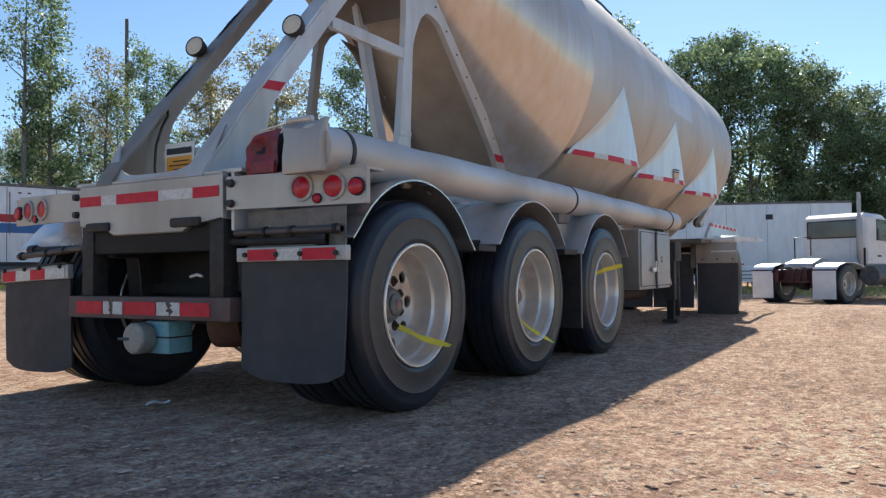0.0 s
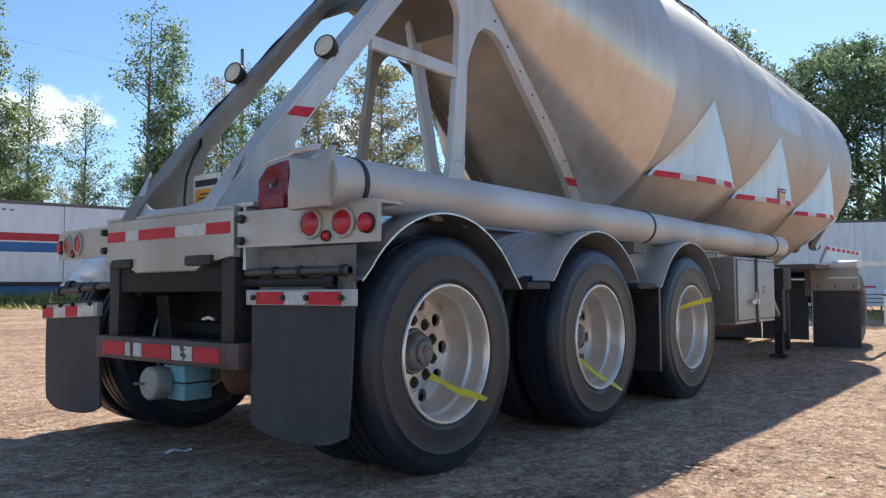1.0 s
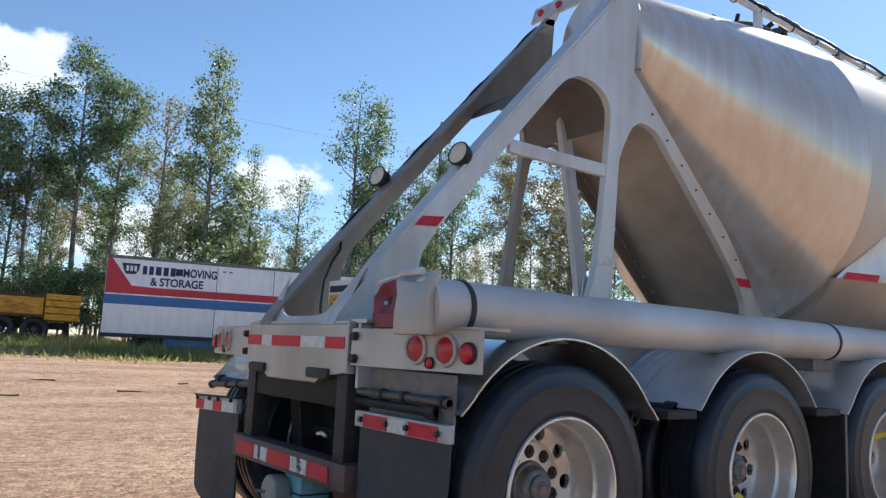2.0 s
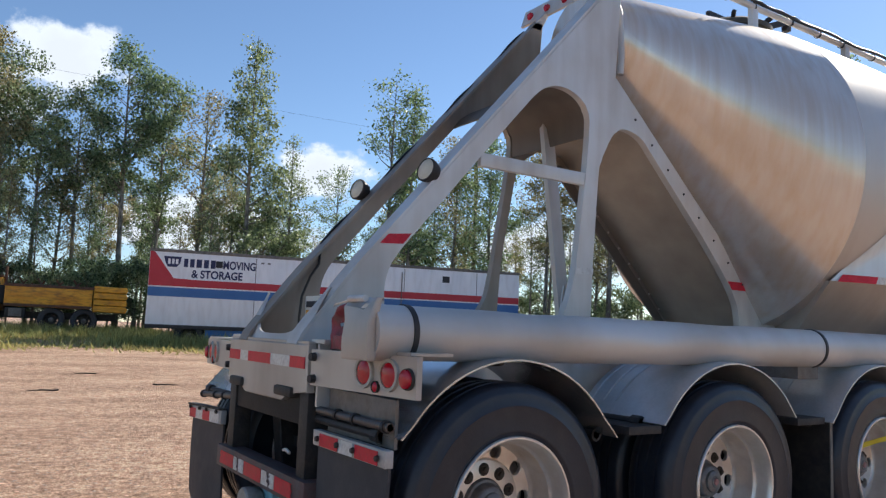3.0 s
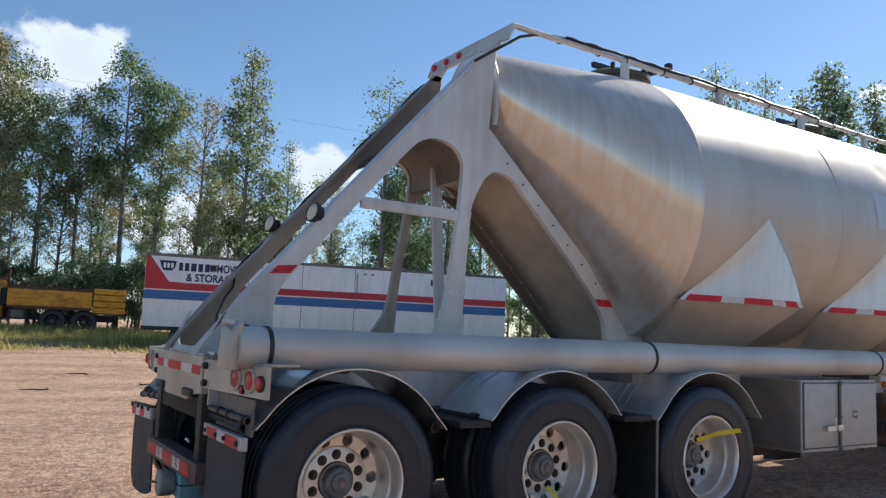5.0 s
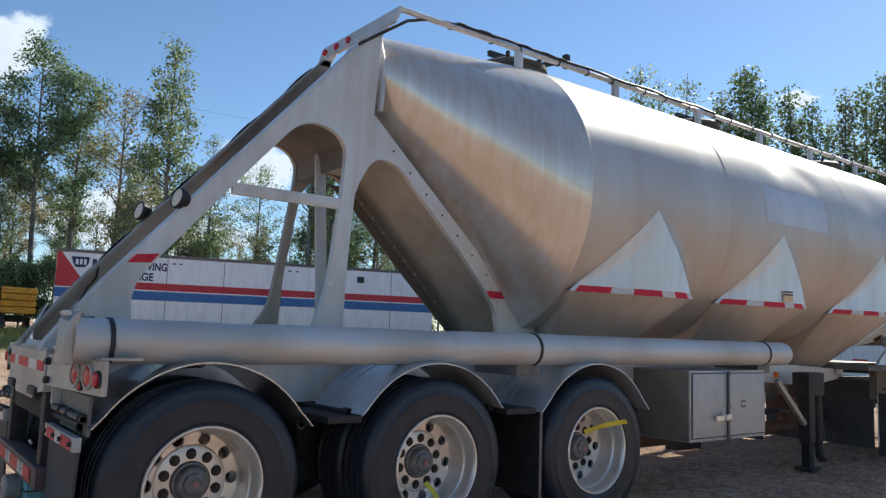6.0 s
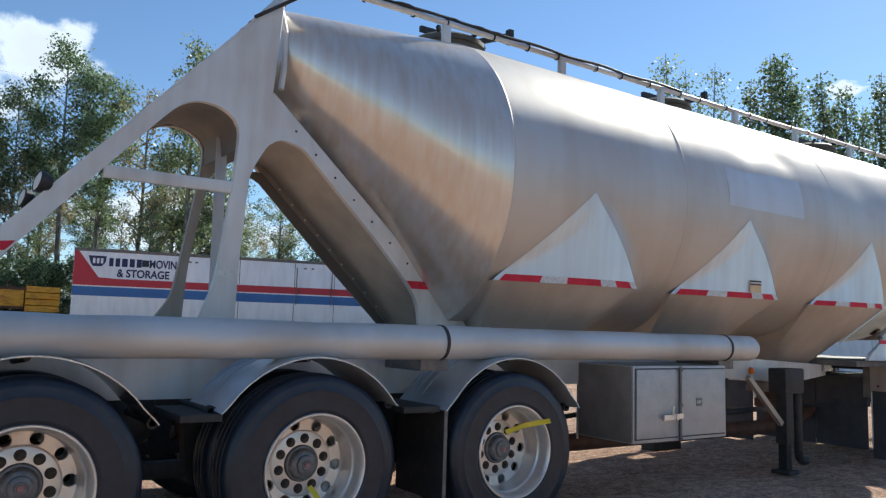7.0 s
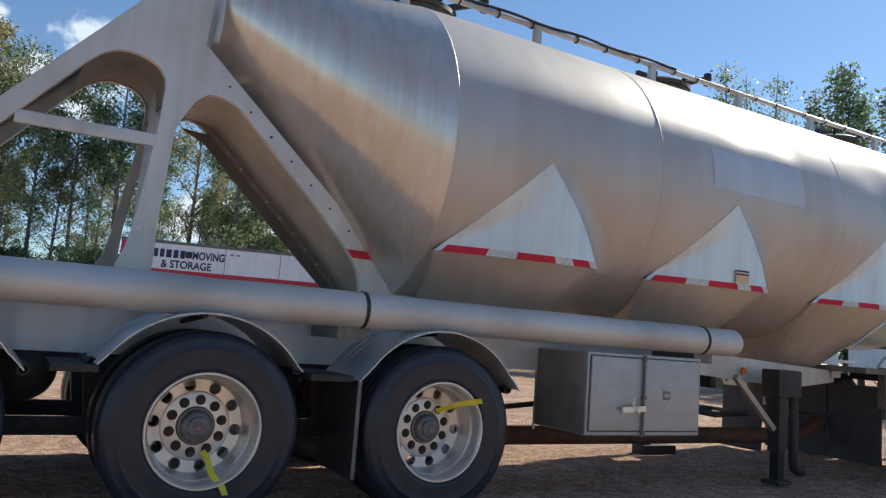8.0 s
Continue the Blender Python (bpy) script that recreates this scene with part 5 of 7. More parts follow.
# ---- storage box ----
box_body = part("storage_box", blocked(4.32, 5.535, -1.225, -0.60, 0.505, 1.128, bevel=0.008), GREYPAINT, trailer, "grey metal storage box with two doors")
# thin added sheet: puts the shade on the box's rear end into colour
part("end_sheet", blocked(4.312, 4.3195, -1.215, -0.62, 0.515, 1.118, bevel=0.002), BOXEND, box_body, "brown end sheet, darkened for the box's shaded end")
part("end_trim", blocked(4.308, 4.3195, -0.615, -0.60, 0.47, 1.118), ALLOY, box_body)
for x0, x1 in ((4.35, 4.862), (4.90, 5.505)):
    d = part("door", blocked(x0, x1, -1.2385, -1.2275, 0.545, 1.095, bevel=0.004), GREYPAINT, box_body, "flat grey door")
    bm = bmesh.new()
    for a in ((x0 - 0.008, x1 + 0.008, 0.533, 0.541), (x0 - 0.008, x1 + 0.008, 1.099, 1.107), (x0 - 0.012, x0 - 0.004, 0.541, 1.099), (x1 + 0.004, x1 + 0.012, 0.541, 1.099)):
        block(bm, a[0], a[1], -1.2275, -1.2255, a[2], a[3])
    part("seal", bm, BLACK, d, "black door seal")
bm = bmesh.new()
tube(bm, [(4.881, -1.25, 0.50), (4.881, -1.25, 1.125)], 0.011, 10)
rod = part("lock_rod", bm, STEEL, box_body, "vertical lock rod")
for z in (0.53, 0.72, 0.8, 1.10):
    part("clip", blocked(4.864, 4.899, -1.264, -1.2395, z - 0.016, z + 0.016, bevel=0.004), STEEL, rod)
bm = bmesh.new()
beam(bm, (4.885, -1.268, 0.715), (4.64, -1.272, 0.705), 0.016, 0.042)
tube(bm, [(4.76, -1.272, 0.72), (4.745, -1.28, 0.76), (4.755, -1.28, 0.80)], 0.010, 8)
tube(bm, [(4.80, -1.25, 0.705), (4.80, -1.29, 0.705)], 0.022, 10)
part("latch", bm, ALLOY, rod, "bright latch handle")
lab = part("small_label", blocked(5.10, 5.18, -1.2415, -1.239, 0.785, 0.855), HUBMAT, box_body)
for i in range(3):
    part("text_bar", blocked(5.112 + 0.022 * i, 5.124 + 0.022 * i, -1.2435, -1.2418, 0.808, 0.834), WHITE, lab)

# ---- discharge line and far-side gear ----
bm = bmesh.new()
tube(bm, [(3.2, 0.0, 0.33), (8.6, 0.0, 0.33), (9.2, 0.0, 0.6)], 0.085, 16)
part("discharge_line", bm, RUST, trailer, "brown discharge line under the hoppers")
for x in (3.8, 5.95, 8.2):
    bm = bmesh.new()
    tube(bm, [(x, 0, 1.0), (x, 0, 0.60), (x, 0, 0.40)], [0.16, 0.10, 0.10], 16)
    block(bm, x - 0.13, x + 0.13, -0.16, 0.16, 0.56, 0.66, 0.01)
    part("butterfly_valve", bm, RUST, trailer)
    bm = bmesh.new()
    tube(bm, [(x + 0.1, -0.1, 0.62), (x + 0.25, -0.35, 0.60), (x + 0.6, -0.5, 0.66)], 0.022, 8)
    part("valve_lever", bm, BLACK, trailer)
for x in (5.7, 6.4):
    part("cross_member", blocked(x, x + 0.07, -0.6, 0.6, 0.86, 0.99), BLACK, trailer)
bm = bmesh.new()
tube(bm, [(5.6, -0.5, 0.86), (6.1, -0.52, 0.66), (6.6, -0.5, 0.60), (7.1, -0.5, 0.62)], 0.03, 8)
part("air_hose", bm, BLACK, trailer)

# ---- landing gear ----
for s in (-1, 1):
    leg = part("landing_leg", blocked(6.985, 7.115, 0.86 * s - 0.065, 0.86 * s + 0.065, 0.30, 1.06, bevel=0.012), BLACK, trailer, "black square landing leg")
    # near-black, as the lower leg is lost in shade
    part("inner_leg", blocked(7.005, 7.095, 0.86 * s - 0.045, 0.86 * s + 0.045, 0.0405 if s < 0 else 0.1005, 0.2995), DEEPBLACK, leg)
    part("foot", blocked(6.95, 7.15 if s < 0 else 7.45, 0.86 * s - 0.10, 0.86 * s + 0.10, 0.0 if s < 0 else -0.02, 0.04 if s < 0 else 0.10, bevel=0.008), BLACK, leg)
    bm = bmesh.new()
    beam(bm, (6.45, 0.84 * s, 0.99), (6.97, 0.87 * s, 0.51), 0.05, 0.05)
    part("brace", bm, WEB, leg)
    part("gear_box", blocked(6.92, 7.27, 0.86 * s - 0.10, 0.86 * s + 0.10, 0.82, 1.08, bevel=0.02), BLACK, leg)
bm = bmesh.new()
tube(bm, [(7.25, -0.88, 0.92), (7.25, -0.89, 0.55), (7.25, -0.89, 0.24), (7.28, -0.88, 0.15), (7.36, -0.86, 0.11), (7.46, -0.84, 0.10)], 0.045, 12)
part("drop_pipe", bm, BLACK, trailer, "dark pipe bent forward at its foot")
bm = bmesh.new()
tube(bm, [(7.05, -0.8, 0.62), (7.05, 0.8, 0.62)], 0.02, 8)
part("cross_shaft", bm, STEEL, trailer)
bm = bmesh.new()
lathe(bm, [(0, -0.03), (0.03, -0.026), (0.038, 0)], 20)
o = part("marker_lamp", bm, AMBER, trailer, "round orange side marker")
o.location = (6.82, -0.625, 1.04)
part("marker_plate", blocked(8.22, 8.36, -0.66, -0.64, 1.03, 1.10), WHITE, trailer)


# ---- ribbons on the wheels ----
def ribbon(pts, w, label):
    bm = bmesh.new()
    pts = [Vector(p) for p in pts]
    rows = []
    for i, p in enumerate(pts):
        d = (pts[min(i + 1, len(pts) - 1)] - pts[max(i - 1, 0)]).normalized()
        s = d.cross(Vector((0, 1, 0))).normalized() * w / 2
        rows.append([bm.verts.new(p + s + Vector((0, o, 0))) for o in (-0.002, 0.002)] + [bm.verts.new(p - s + Vector((0, o, 0))) for o in (0.002, -0.002)])
    for a, b in zip(rows, rows[1:]):
        for j in range(4):
            bm.faces.new((a[j], a[(j + 1) % 4], b[(j + 1) % 4], b[j]))
    bm.faces.new(rows[0])
    bm.faces.new(rows[-1])
    ob = new("ribbon", link_mesh("ribbon", bm, YELLOW))
    return tagged(ob, label, "ribbon", "yellow ribbons on the wheels")


def ribbon_path(a, b, sag):
    a, b = Vector(a), Vector(b)
    return [a.lerp(b, i / 10) + Vector((0.008 * math.sin(i), 0, sag * math.sin(math.pi * i / 10))) for i in range(11)]


ribbon(ribbon_path((0.105, -1.10, 0.415), (0.205, -1.37, 0.312), -0.012), 0.034, "yellow plastic ribbon tied to a wheel nut")
ribbon(ribbon_path((1.57, -1.10, 0.40), (1.655, -1.37, 0.205), -0.012), 0.034, "yellow plastic ribbon tied to a wheel nut")
ribbon(ribbon_path((3.10, -1.11, 0.65), (3.305, -1.36, 0.75), 0.012), 0.036, "yellow plastic ribbon stretched over the rim")


# ---- a dull steel wheel for the dolly, van and dump truck ----
def dull(w):
    w.material_slots[0].link = "OBJECT"
    w.material_slots[0].material = STEEL
    w["label"] = "dull dark steel wheel"
    return w


# ---- wheeled dolly under the trailer's nose ----
dolly = thing("wheeled_dolly", (10.2, 0, 0), "low dark dolly with pale fenders coupled under the trailer nose", "dolly")


def at_dolly(bm):
    bmesh.ops.translate(bm, verts=bm.verts, vec=(-10.2, 0, 0))
    return bm


for s in (-1, 1):
    part("chassis_rail", at_dolly(blocked(9.16, 13.2, 0.45 * s - 0.05, 0.45 * s + 0.05, 0.62, 0.92, bevel=0.01)), BLACK, dolly)
    # discs dulled for the shade under the trailer nose
    dull(wheel(dolly, 0.15, 1.02 * s, 0.53, s, 12))
    dull(wheel(dolly, 0.15, 0.72 * s, 0.53, -s, 3, False))
    # flap, hanger panel, post and the short rounded fender with a slim arm running forward
    f = part("mud_flap", at_dolly(blocked(9.00, 9.015, min(0.79 * s, 1.40 * s), max(0.79 * s, 1.40 * s), 0.01, 0.80, bevel=0.004)), FLAPMAT, dolly, "long black mud flap")
    # white strip that stands for daylight in the gap beside the flap
    if s < 0:
        part("light_gap_strip", at_dolly(blocked(8.990, 8.9985, -0.80, -0.788, 0.12, 0.79)), WHITE, f)
    hb = part("hanger_panel", at_dolly(blocked(8.98, 9.05, min(0.78 * s, 1.39 * s), max(0.78 * s, 1.39 * s), 0.80, 1.112, bevel=0.012)), GRIMY, dolly, "grimy grey hanger panel over the flap")
    part("bright_strip", at_dolly(blocked(8.968, 8.979, min(1.01 * s, 1.38 * s), max(1.01 * s, 1.38 * s), 0.968, 0.992, bevel=0.003)), TRUCKWHITE, hb, "bright trim strip")
    for y in (0.88, 1.1, 1.33):
        bm = bmesh.new()
        lathe(bm, [(0, -0.012), (0.012, -0.011), (0.014, 0)], 8)
        o = part("bolt", bm, BLACK, hb)
        o.matrix_basis = pose(8.979 - 10.2, y * s, 0.86, 0, 0, -90)
    part("corner_post", at_dolly(blocked(8.97, 9.06, 0.74 * s - 0.035, 0.74 * s + 0.035, 0.72, 1.18, bevel=0.008)), STEEL, dolly, "dark upright post beside the flap")
    bm = bmesh.new()
    profile = [(8.965, 1.118), (8.94, 1.145), (8.94, 1.18), (8.97, 1.207), (9.05, 1.22), (9.35, 1.225), (9.48, 1.20), (9.50, 1.17), (9.46, 1.14), (9.1, 1.118)]
    prism(bm, profile, "y", min(1.0 * s, 1.39 * s), max(1.0 * s, 1.39 * s), None, 0.012)
    fn = part("fender", at_dolly(bm), TRUCKWHITE, dolly, "short pale rounded fender")
    bm = bmesh.new()
    prism(bm, [(9.45, 1.155), (9.45, 1.215), (10.4, 1.235), (11.5, 1.25), (11.9, 1.245), (11.9, 1.215), (10.4, 1.165)], "y", min(1.335 * s, 1.385 * s), max(1.335 * s, 1.385 * s), None, 0.006)
    part("fender_arm", at_dolly(bm), TRUCKWHITE, fn, "slim pale arm")
part("splash_curtain", at_dolly(blocked(9.002, 9.015, -0.735, -0.10, 0.10, 0.95)), FLAPMAT, dolly, "black rubber curtain between the flaps")
part("splash_curtain", at_dolly(blocked(9.002, 9.015, -0.085, 0.735, 0.10, 0.95)), FLAPMAT, dolly, "black rubber curtain between the flaps")
part("hitch_plate", at_dolly(blocked(10.3, 11.4, -0.45, 0.45, 1.0, 1.09, bevel=0.02)), BLACK, dolly)
part("cross_member", at_dolly(blocked(9.03, 9.15, -0.7, 0.7, 0.6, 0.9, bevel=0.01)), BLACK, dolly)


# ---- moving van trailer, far side ----
def text_mesh(body, width, height, material, at, parent, name="lettering", depth=0.004):
    """Letters in the x-z plane, drawn out to a width and a height from their lower left corner."""
    cu = bpy.data.curves.new(name, "FONT")
    cu.body, cu.size, cu.extrude, cu.offset = body, 1.0, depth, 0.028
    tmp = bpy.data.objects.new(name, cu)
    scene.collection.objects.link(tmp)
    me = bpy.data.meshes.new_from_object(tmp.evaluated_get(bpy.context.evaluated_depsgraph_get()))
    bpy.data.objects.remove(tmp)
    me.materials.clear()
    me.materials.append(material)
    xs, ys = [v.co.x for v in me.vertices], [v.co.y for v in me.vertices]
    kx, ky = width / (max(xs) - min(xs)), height / (max(ys) - min(ys))
    for v in me.vertices:
        v.co = ((v.co.x - min(xs)) * kx, -v.co.z, (v.co.y - min(ys)) * ky)
    o = new(name, me)
    o.parent = parent
    o.location = at
    return o


def van_trailer():
    a, b = Vector((4.32, 26.36)), Vector((19.33, 22.67))
    length = (b - a).length
    yaw = math.degrees(math.atan2(b.y - a.y, b.x - a.x))
    g = 0.33
    v = thing("box_trailer", (a.x, a.y, g), "white moving van trailer with red and blue stripes parked in grass", "trailer")
    v.rotation_euler = (0, 0, radians(yaw))
    # local: x along the side, y away from the yard, z up from its ground
    z0, z1 = 0.86, 3.76
    body = part("van_body", blocked(0, length, 0, 2.55, z0, z1, bevel=0.03), VANWHITE, v, "white riveted side panels")
    part("roof_rail", blocked(-0.01, length + 0.01, -0.02, 2.57, z1 - 0.1, z1 + 0.02, bevel=0.01), STEEL, v, "grey roof rail")
    part("bottom_rail", blocked(-0.01, length + 0.01, -0.02, 0.1, z0 - 0.12, z0 + 0.03, bevel=0.01), BLACK, v, "dark bottom rail")
    part("skirt", blocked(2.2, length - 2.0, 0.05, 0.12, 0.35, z0 - 0.12), VANBLUE, v, "dark blue lower skirt")
    part("red_stripe", blocked(0.3, length - 0.02, -0.008, -0.004, 2.36, 2.64), VANRED, v, "red stripe")
    part("blue_stripe", blocked(0.005, length - 0.02, -0.008, -0.004, 1.96, 2.31), VANBLUE, v, "blue stripe")
    bm = bmesh.new()
    prism(bm, [(0.01, 2.36), (1.6, 2.36), (1.6, 2.64), (0.90, 2.67), (0.16, 3.66), (0.01, 3.66)], "y", -0.012, -0.009)
    part("red_wedge", bm, VANRED, v, "red wedge at the end")
    # lettering: the firm's name as bars, the trade in letters
    x = 1.24
    for w in (0.15, 0.16, 0.20, 0.18, 0.18):
        part("name_bar", blocked(x, x + w, -0.012, -0.009, 3.12, 3.44), NAVY, v)
        x += w + 0.075
    part("smudge", blocked(2.42, 2.68, -0.0115, -0.009, 3.16, 3.42), INK, v, "dark smudge")
    text_mesh("MOVING", 1.24, 0.33, NAVY, (2.70, -0.009, 3.12), v)
    text_mesh("& STORAGE", 1.92, 0.32, NAVY, (1.54, -0.009, 2.66 + 0.05), v)
    bm = bmesh.new()
    prism(bm, [(0.50, 3.50), (1.14, 3.50), (1.10, 3.24), (0.98, 3.10), (0.66, 3.10), (0.58, 3.24)], "y", -0.016, -0.0125)
    badge = part("badge", bm, NAVY, v, "navy shield badge")
    for i in range(3):
        part("badge_bar", blocked(0.66 + 0.14 * i, 0.75 + 0.14 * i, -0.0195, -0.0165, 3.21, 3.41), VANWHITE, badge)
    # side doors, seams and fittings
    for x in (3.95, 6.15, 8.4, 10.1, 13.4):
        part("panel_seam", blocked(x, x + 0.025, -0.007, -0.003, z0 + 0.05, z1 - 0.12), STEEL, v)
    for x in (8.5, 10.0):
        bm = bmesh.new()
        tube(bm, [(x, -0.03, 1.9), (x, -0.03, z1 - 0.3)], 0.018, 8)
        part("lock_bar", bm, STEEL, v)
    part("vent", blocked(11.82, 12.14, -0.02, -0.003, 3.13, 3.40), INK, v, "dark square vent")
    for x in (4.15, 4.4, 8.78, 9.1):
        part("fitting", blocked(x, x + 0.12, -0.014, -0.003, z1 - 0.34, z1 - 0.28), STEEL, v)
    # black discs put the shade under the van into the colour
    for x in (1.6, 2.9):
        for y in (0.32, 2.2):
            w = dull(wheel(v, x, y, 0.5, -1, 0))
            w.material_slots[0].material = BLACK
    part("axle_group", blocked(1.2, 3.4, 0.5, 2.05, 0.40, 0.74), BLACK, v)
    for y in (0.35, 2.2):
        part("landing_leg", blocked(length - 3.0, length - 2.85, y - 0.07, y + 0.07, 0, 0.8), BLACK, v)
    return v


van_trailer()


# ---- dump truck ----
def dump_truck():
    ends = (Vector((4.68, 32.94)), Vector((-3.07, 33.94)))
    g = 0.70
    d = ends[0] - ends[1]
    t = thing("dump_truck", (ends[1].x, ends[1].y, g), "rusty faded yellow dump truck parked before the trees", "truck")
    t.rotation_euler = (0, 0, math.atan2(d.y, d.x))
    L = d.length
    # local x from bonnet (0) to tail (L); y = 0 is the side towards the yard
    bm = bmesh.new()
    prism(bm, [(0.1, 0.62), (1.75, 0.62), (1.75, 1.52), (1.55, 1.58), (0.35, 1.42), (0.12, 1.3)], "y", 0.15, 2.05, None, 0.04)
    part("bonnet", bm, DUMPYELLOW, t, "faded yellow bonnet")
    bm = bmesh.new()
    prism(bm, [(1.7, 0.62), (3.0, 0.62), (3.0, 2.26), (2.05, 2.28), (1.72, 1.6)], "y", 0.08, 2.12, None, 0.05)
    cab = part("cab", bm, DUMPYELLOW, t, "faded yellow cab")
    bm = bmesh.new()
    prism(bm, [(1.98, 1.55), (2.75, 1.55), (2.75, 2.12), (2.16, 2.12)], "y", 0.065, 0.079)
    part("side_window", bm, DARKGLASS, cab)
    part("roof_rack", blocked(2.0, 3.05, 0.12, 2.1, 2.29, 2.35, bevel=0.01), RUST, cab)
    x = 1.0
    bm = bmesh.new()
    prism(bm, [(x - 0.75, 0.55), (x - 0.72, 0.95), (x - 0.4, 1.2), (x + 0.4, 1.2), (x + 0.75, 0.85), (x + 0.78, 0.6), (x + 0.6, 0.6), (x + 0.5, 0.85), (x + 0.3, 1.05), (x - 0.3, 1.05), (x - 0.58, 0.85), (x - 0.6, 0.55)], "y", -0.1, 0.4, None, 0.02)
    part("wheel_arch", bm, DUMPYELLOW, t)
    bm = bmesh.new()
    tube(bm, [(3.05, 0.12, 1.12), (3.05, 0.12, 1.2), (3.05, 0.12, 1.85), (3.05, 0.12, 1.93)], [0.12, 0.19, 0.19, 0.10], 16)
    part("air_cleaner", bm, DEEPBLACK, t, "black round air cleaner behind the cab")
    bm = bmesh.new()
    tube(bm, [(3.12, 0.5, 0.9), (3.12, 0.5, 2.75)], 0.06, 10)
    part("exhaust_pipe", bm, RUST, t)
    part("step_box", blocked(3.35, 3.85, -0.06, 0.3, 0.62, 0.98, bevel=0.02), STEEL, t, "grey step box")
    part("door_line", blocked(1.80, 1.82, 0.066, 0.0795, 0.72, 1.5), RUST, cab)
    part("running_board", blocked(1.6, 3.1, -0.02, 0.06, 0.50, 0.62, bevel=0.01), DEEPBLACK, t)
    part("chassis", blocked(0.4, L - 0.2, 0.65, 1.55, 0.55, 0.85), BLACK, t)
    bm = blocked(3.15, L - 1.25, -0.12, 2.3, 1.05, 1.95, bevel=0.03)
    bed = part("dump_bed", bm, BEDORANGE, t, "yellow steel dump bed, rusty along the rim")
    part("rim", blocked(3.1, L - 1.2, -0.16, -0.06, 1.90, 2.02, bevel=0.02), RUST, bed)
    part("rim", blocked(3.1, L - 1.2, 2.24, 2.34, 1.90, 2.02, bevel=0.02), RUST, bed)
    for x in (3.3, 4.6, 5.9):
        part("rib", blocked(x, x + 0.09, -0.145, -0.1205, 1.18, 1.9), BEDORANGE, bed)
    part("sill", blocked(3.15, L - 1.25, -0.155, -0.12, 1.06, 1.17), RUST, bed)
    bm = bmesh.new()
    for k in range(4):
        z = 0.95 + 0.29 * k
        prism(bm, [(L - 1.2, z), (L + 0.15, z - 0.02), (L + 0.2, z + 0.12), (L + 0.15, z + 0.25), (L - 1.2, z + 0.27)], "y", -0.18 + 0.02 * (k % 2), 2.3, None, 0.03)
    part("tail_scoop", bm, BEDORANGE, t, "ribbed rusty yellow tail scoop")
    for i in range(14):
        x = 3.4 + 0.24 * i
        bm = bmesh.new()
        beam(bm, (x, 0.4 + 0.1 * (i % 5), 1.9), (x + 0.3 * math.sin(i * 2.1), 0.7, 2.12 + 0.1 * (i % 3)), 0.04, 0.06)
        part("scrap_bar", bm, RUST, bed)
    for x in (1.0, 5.0, 6.3):
        for y, s in ((0.2, -1), (2.0, 1)):
            w = dull(wheel(t, x, y, 0.52, s, 0))
            w.material_slots[0].material = BLACK
    part("fuel_tank", blocked(3.2, 4.0, 0.0, 0.5, 0.55, 1.0, bevel=0.08), BLACK, t)
    return t


dump_truck()


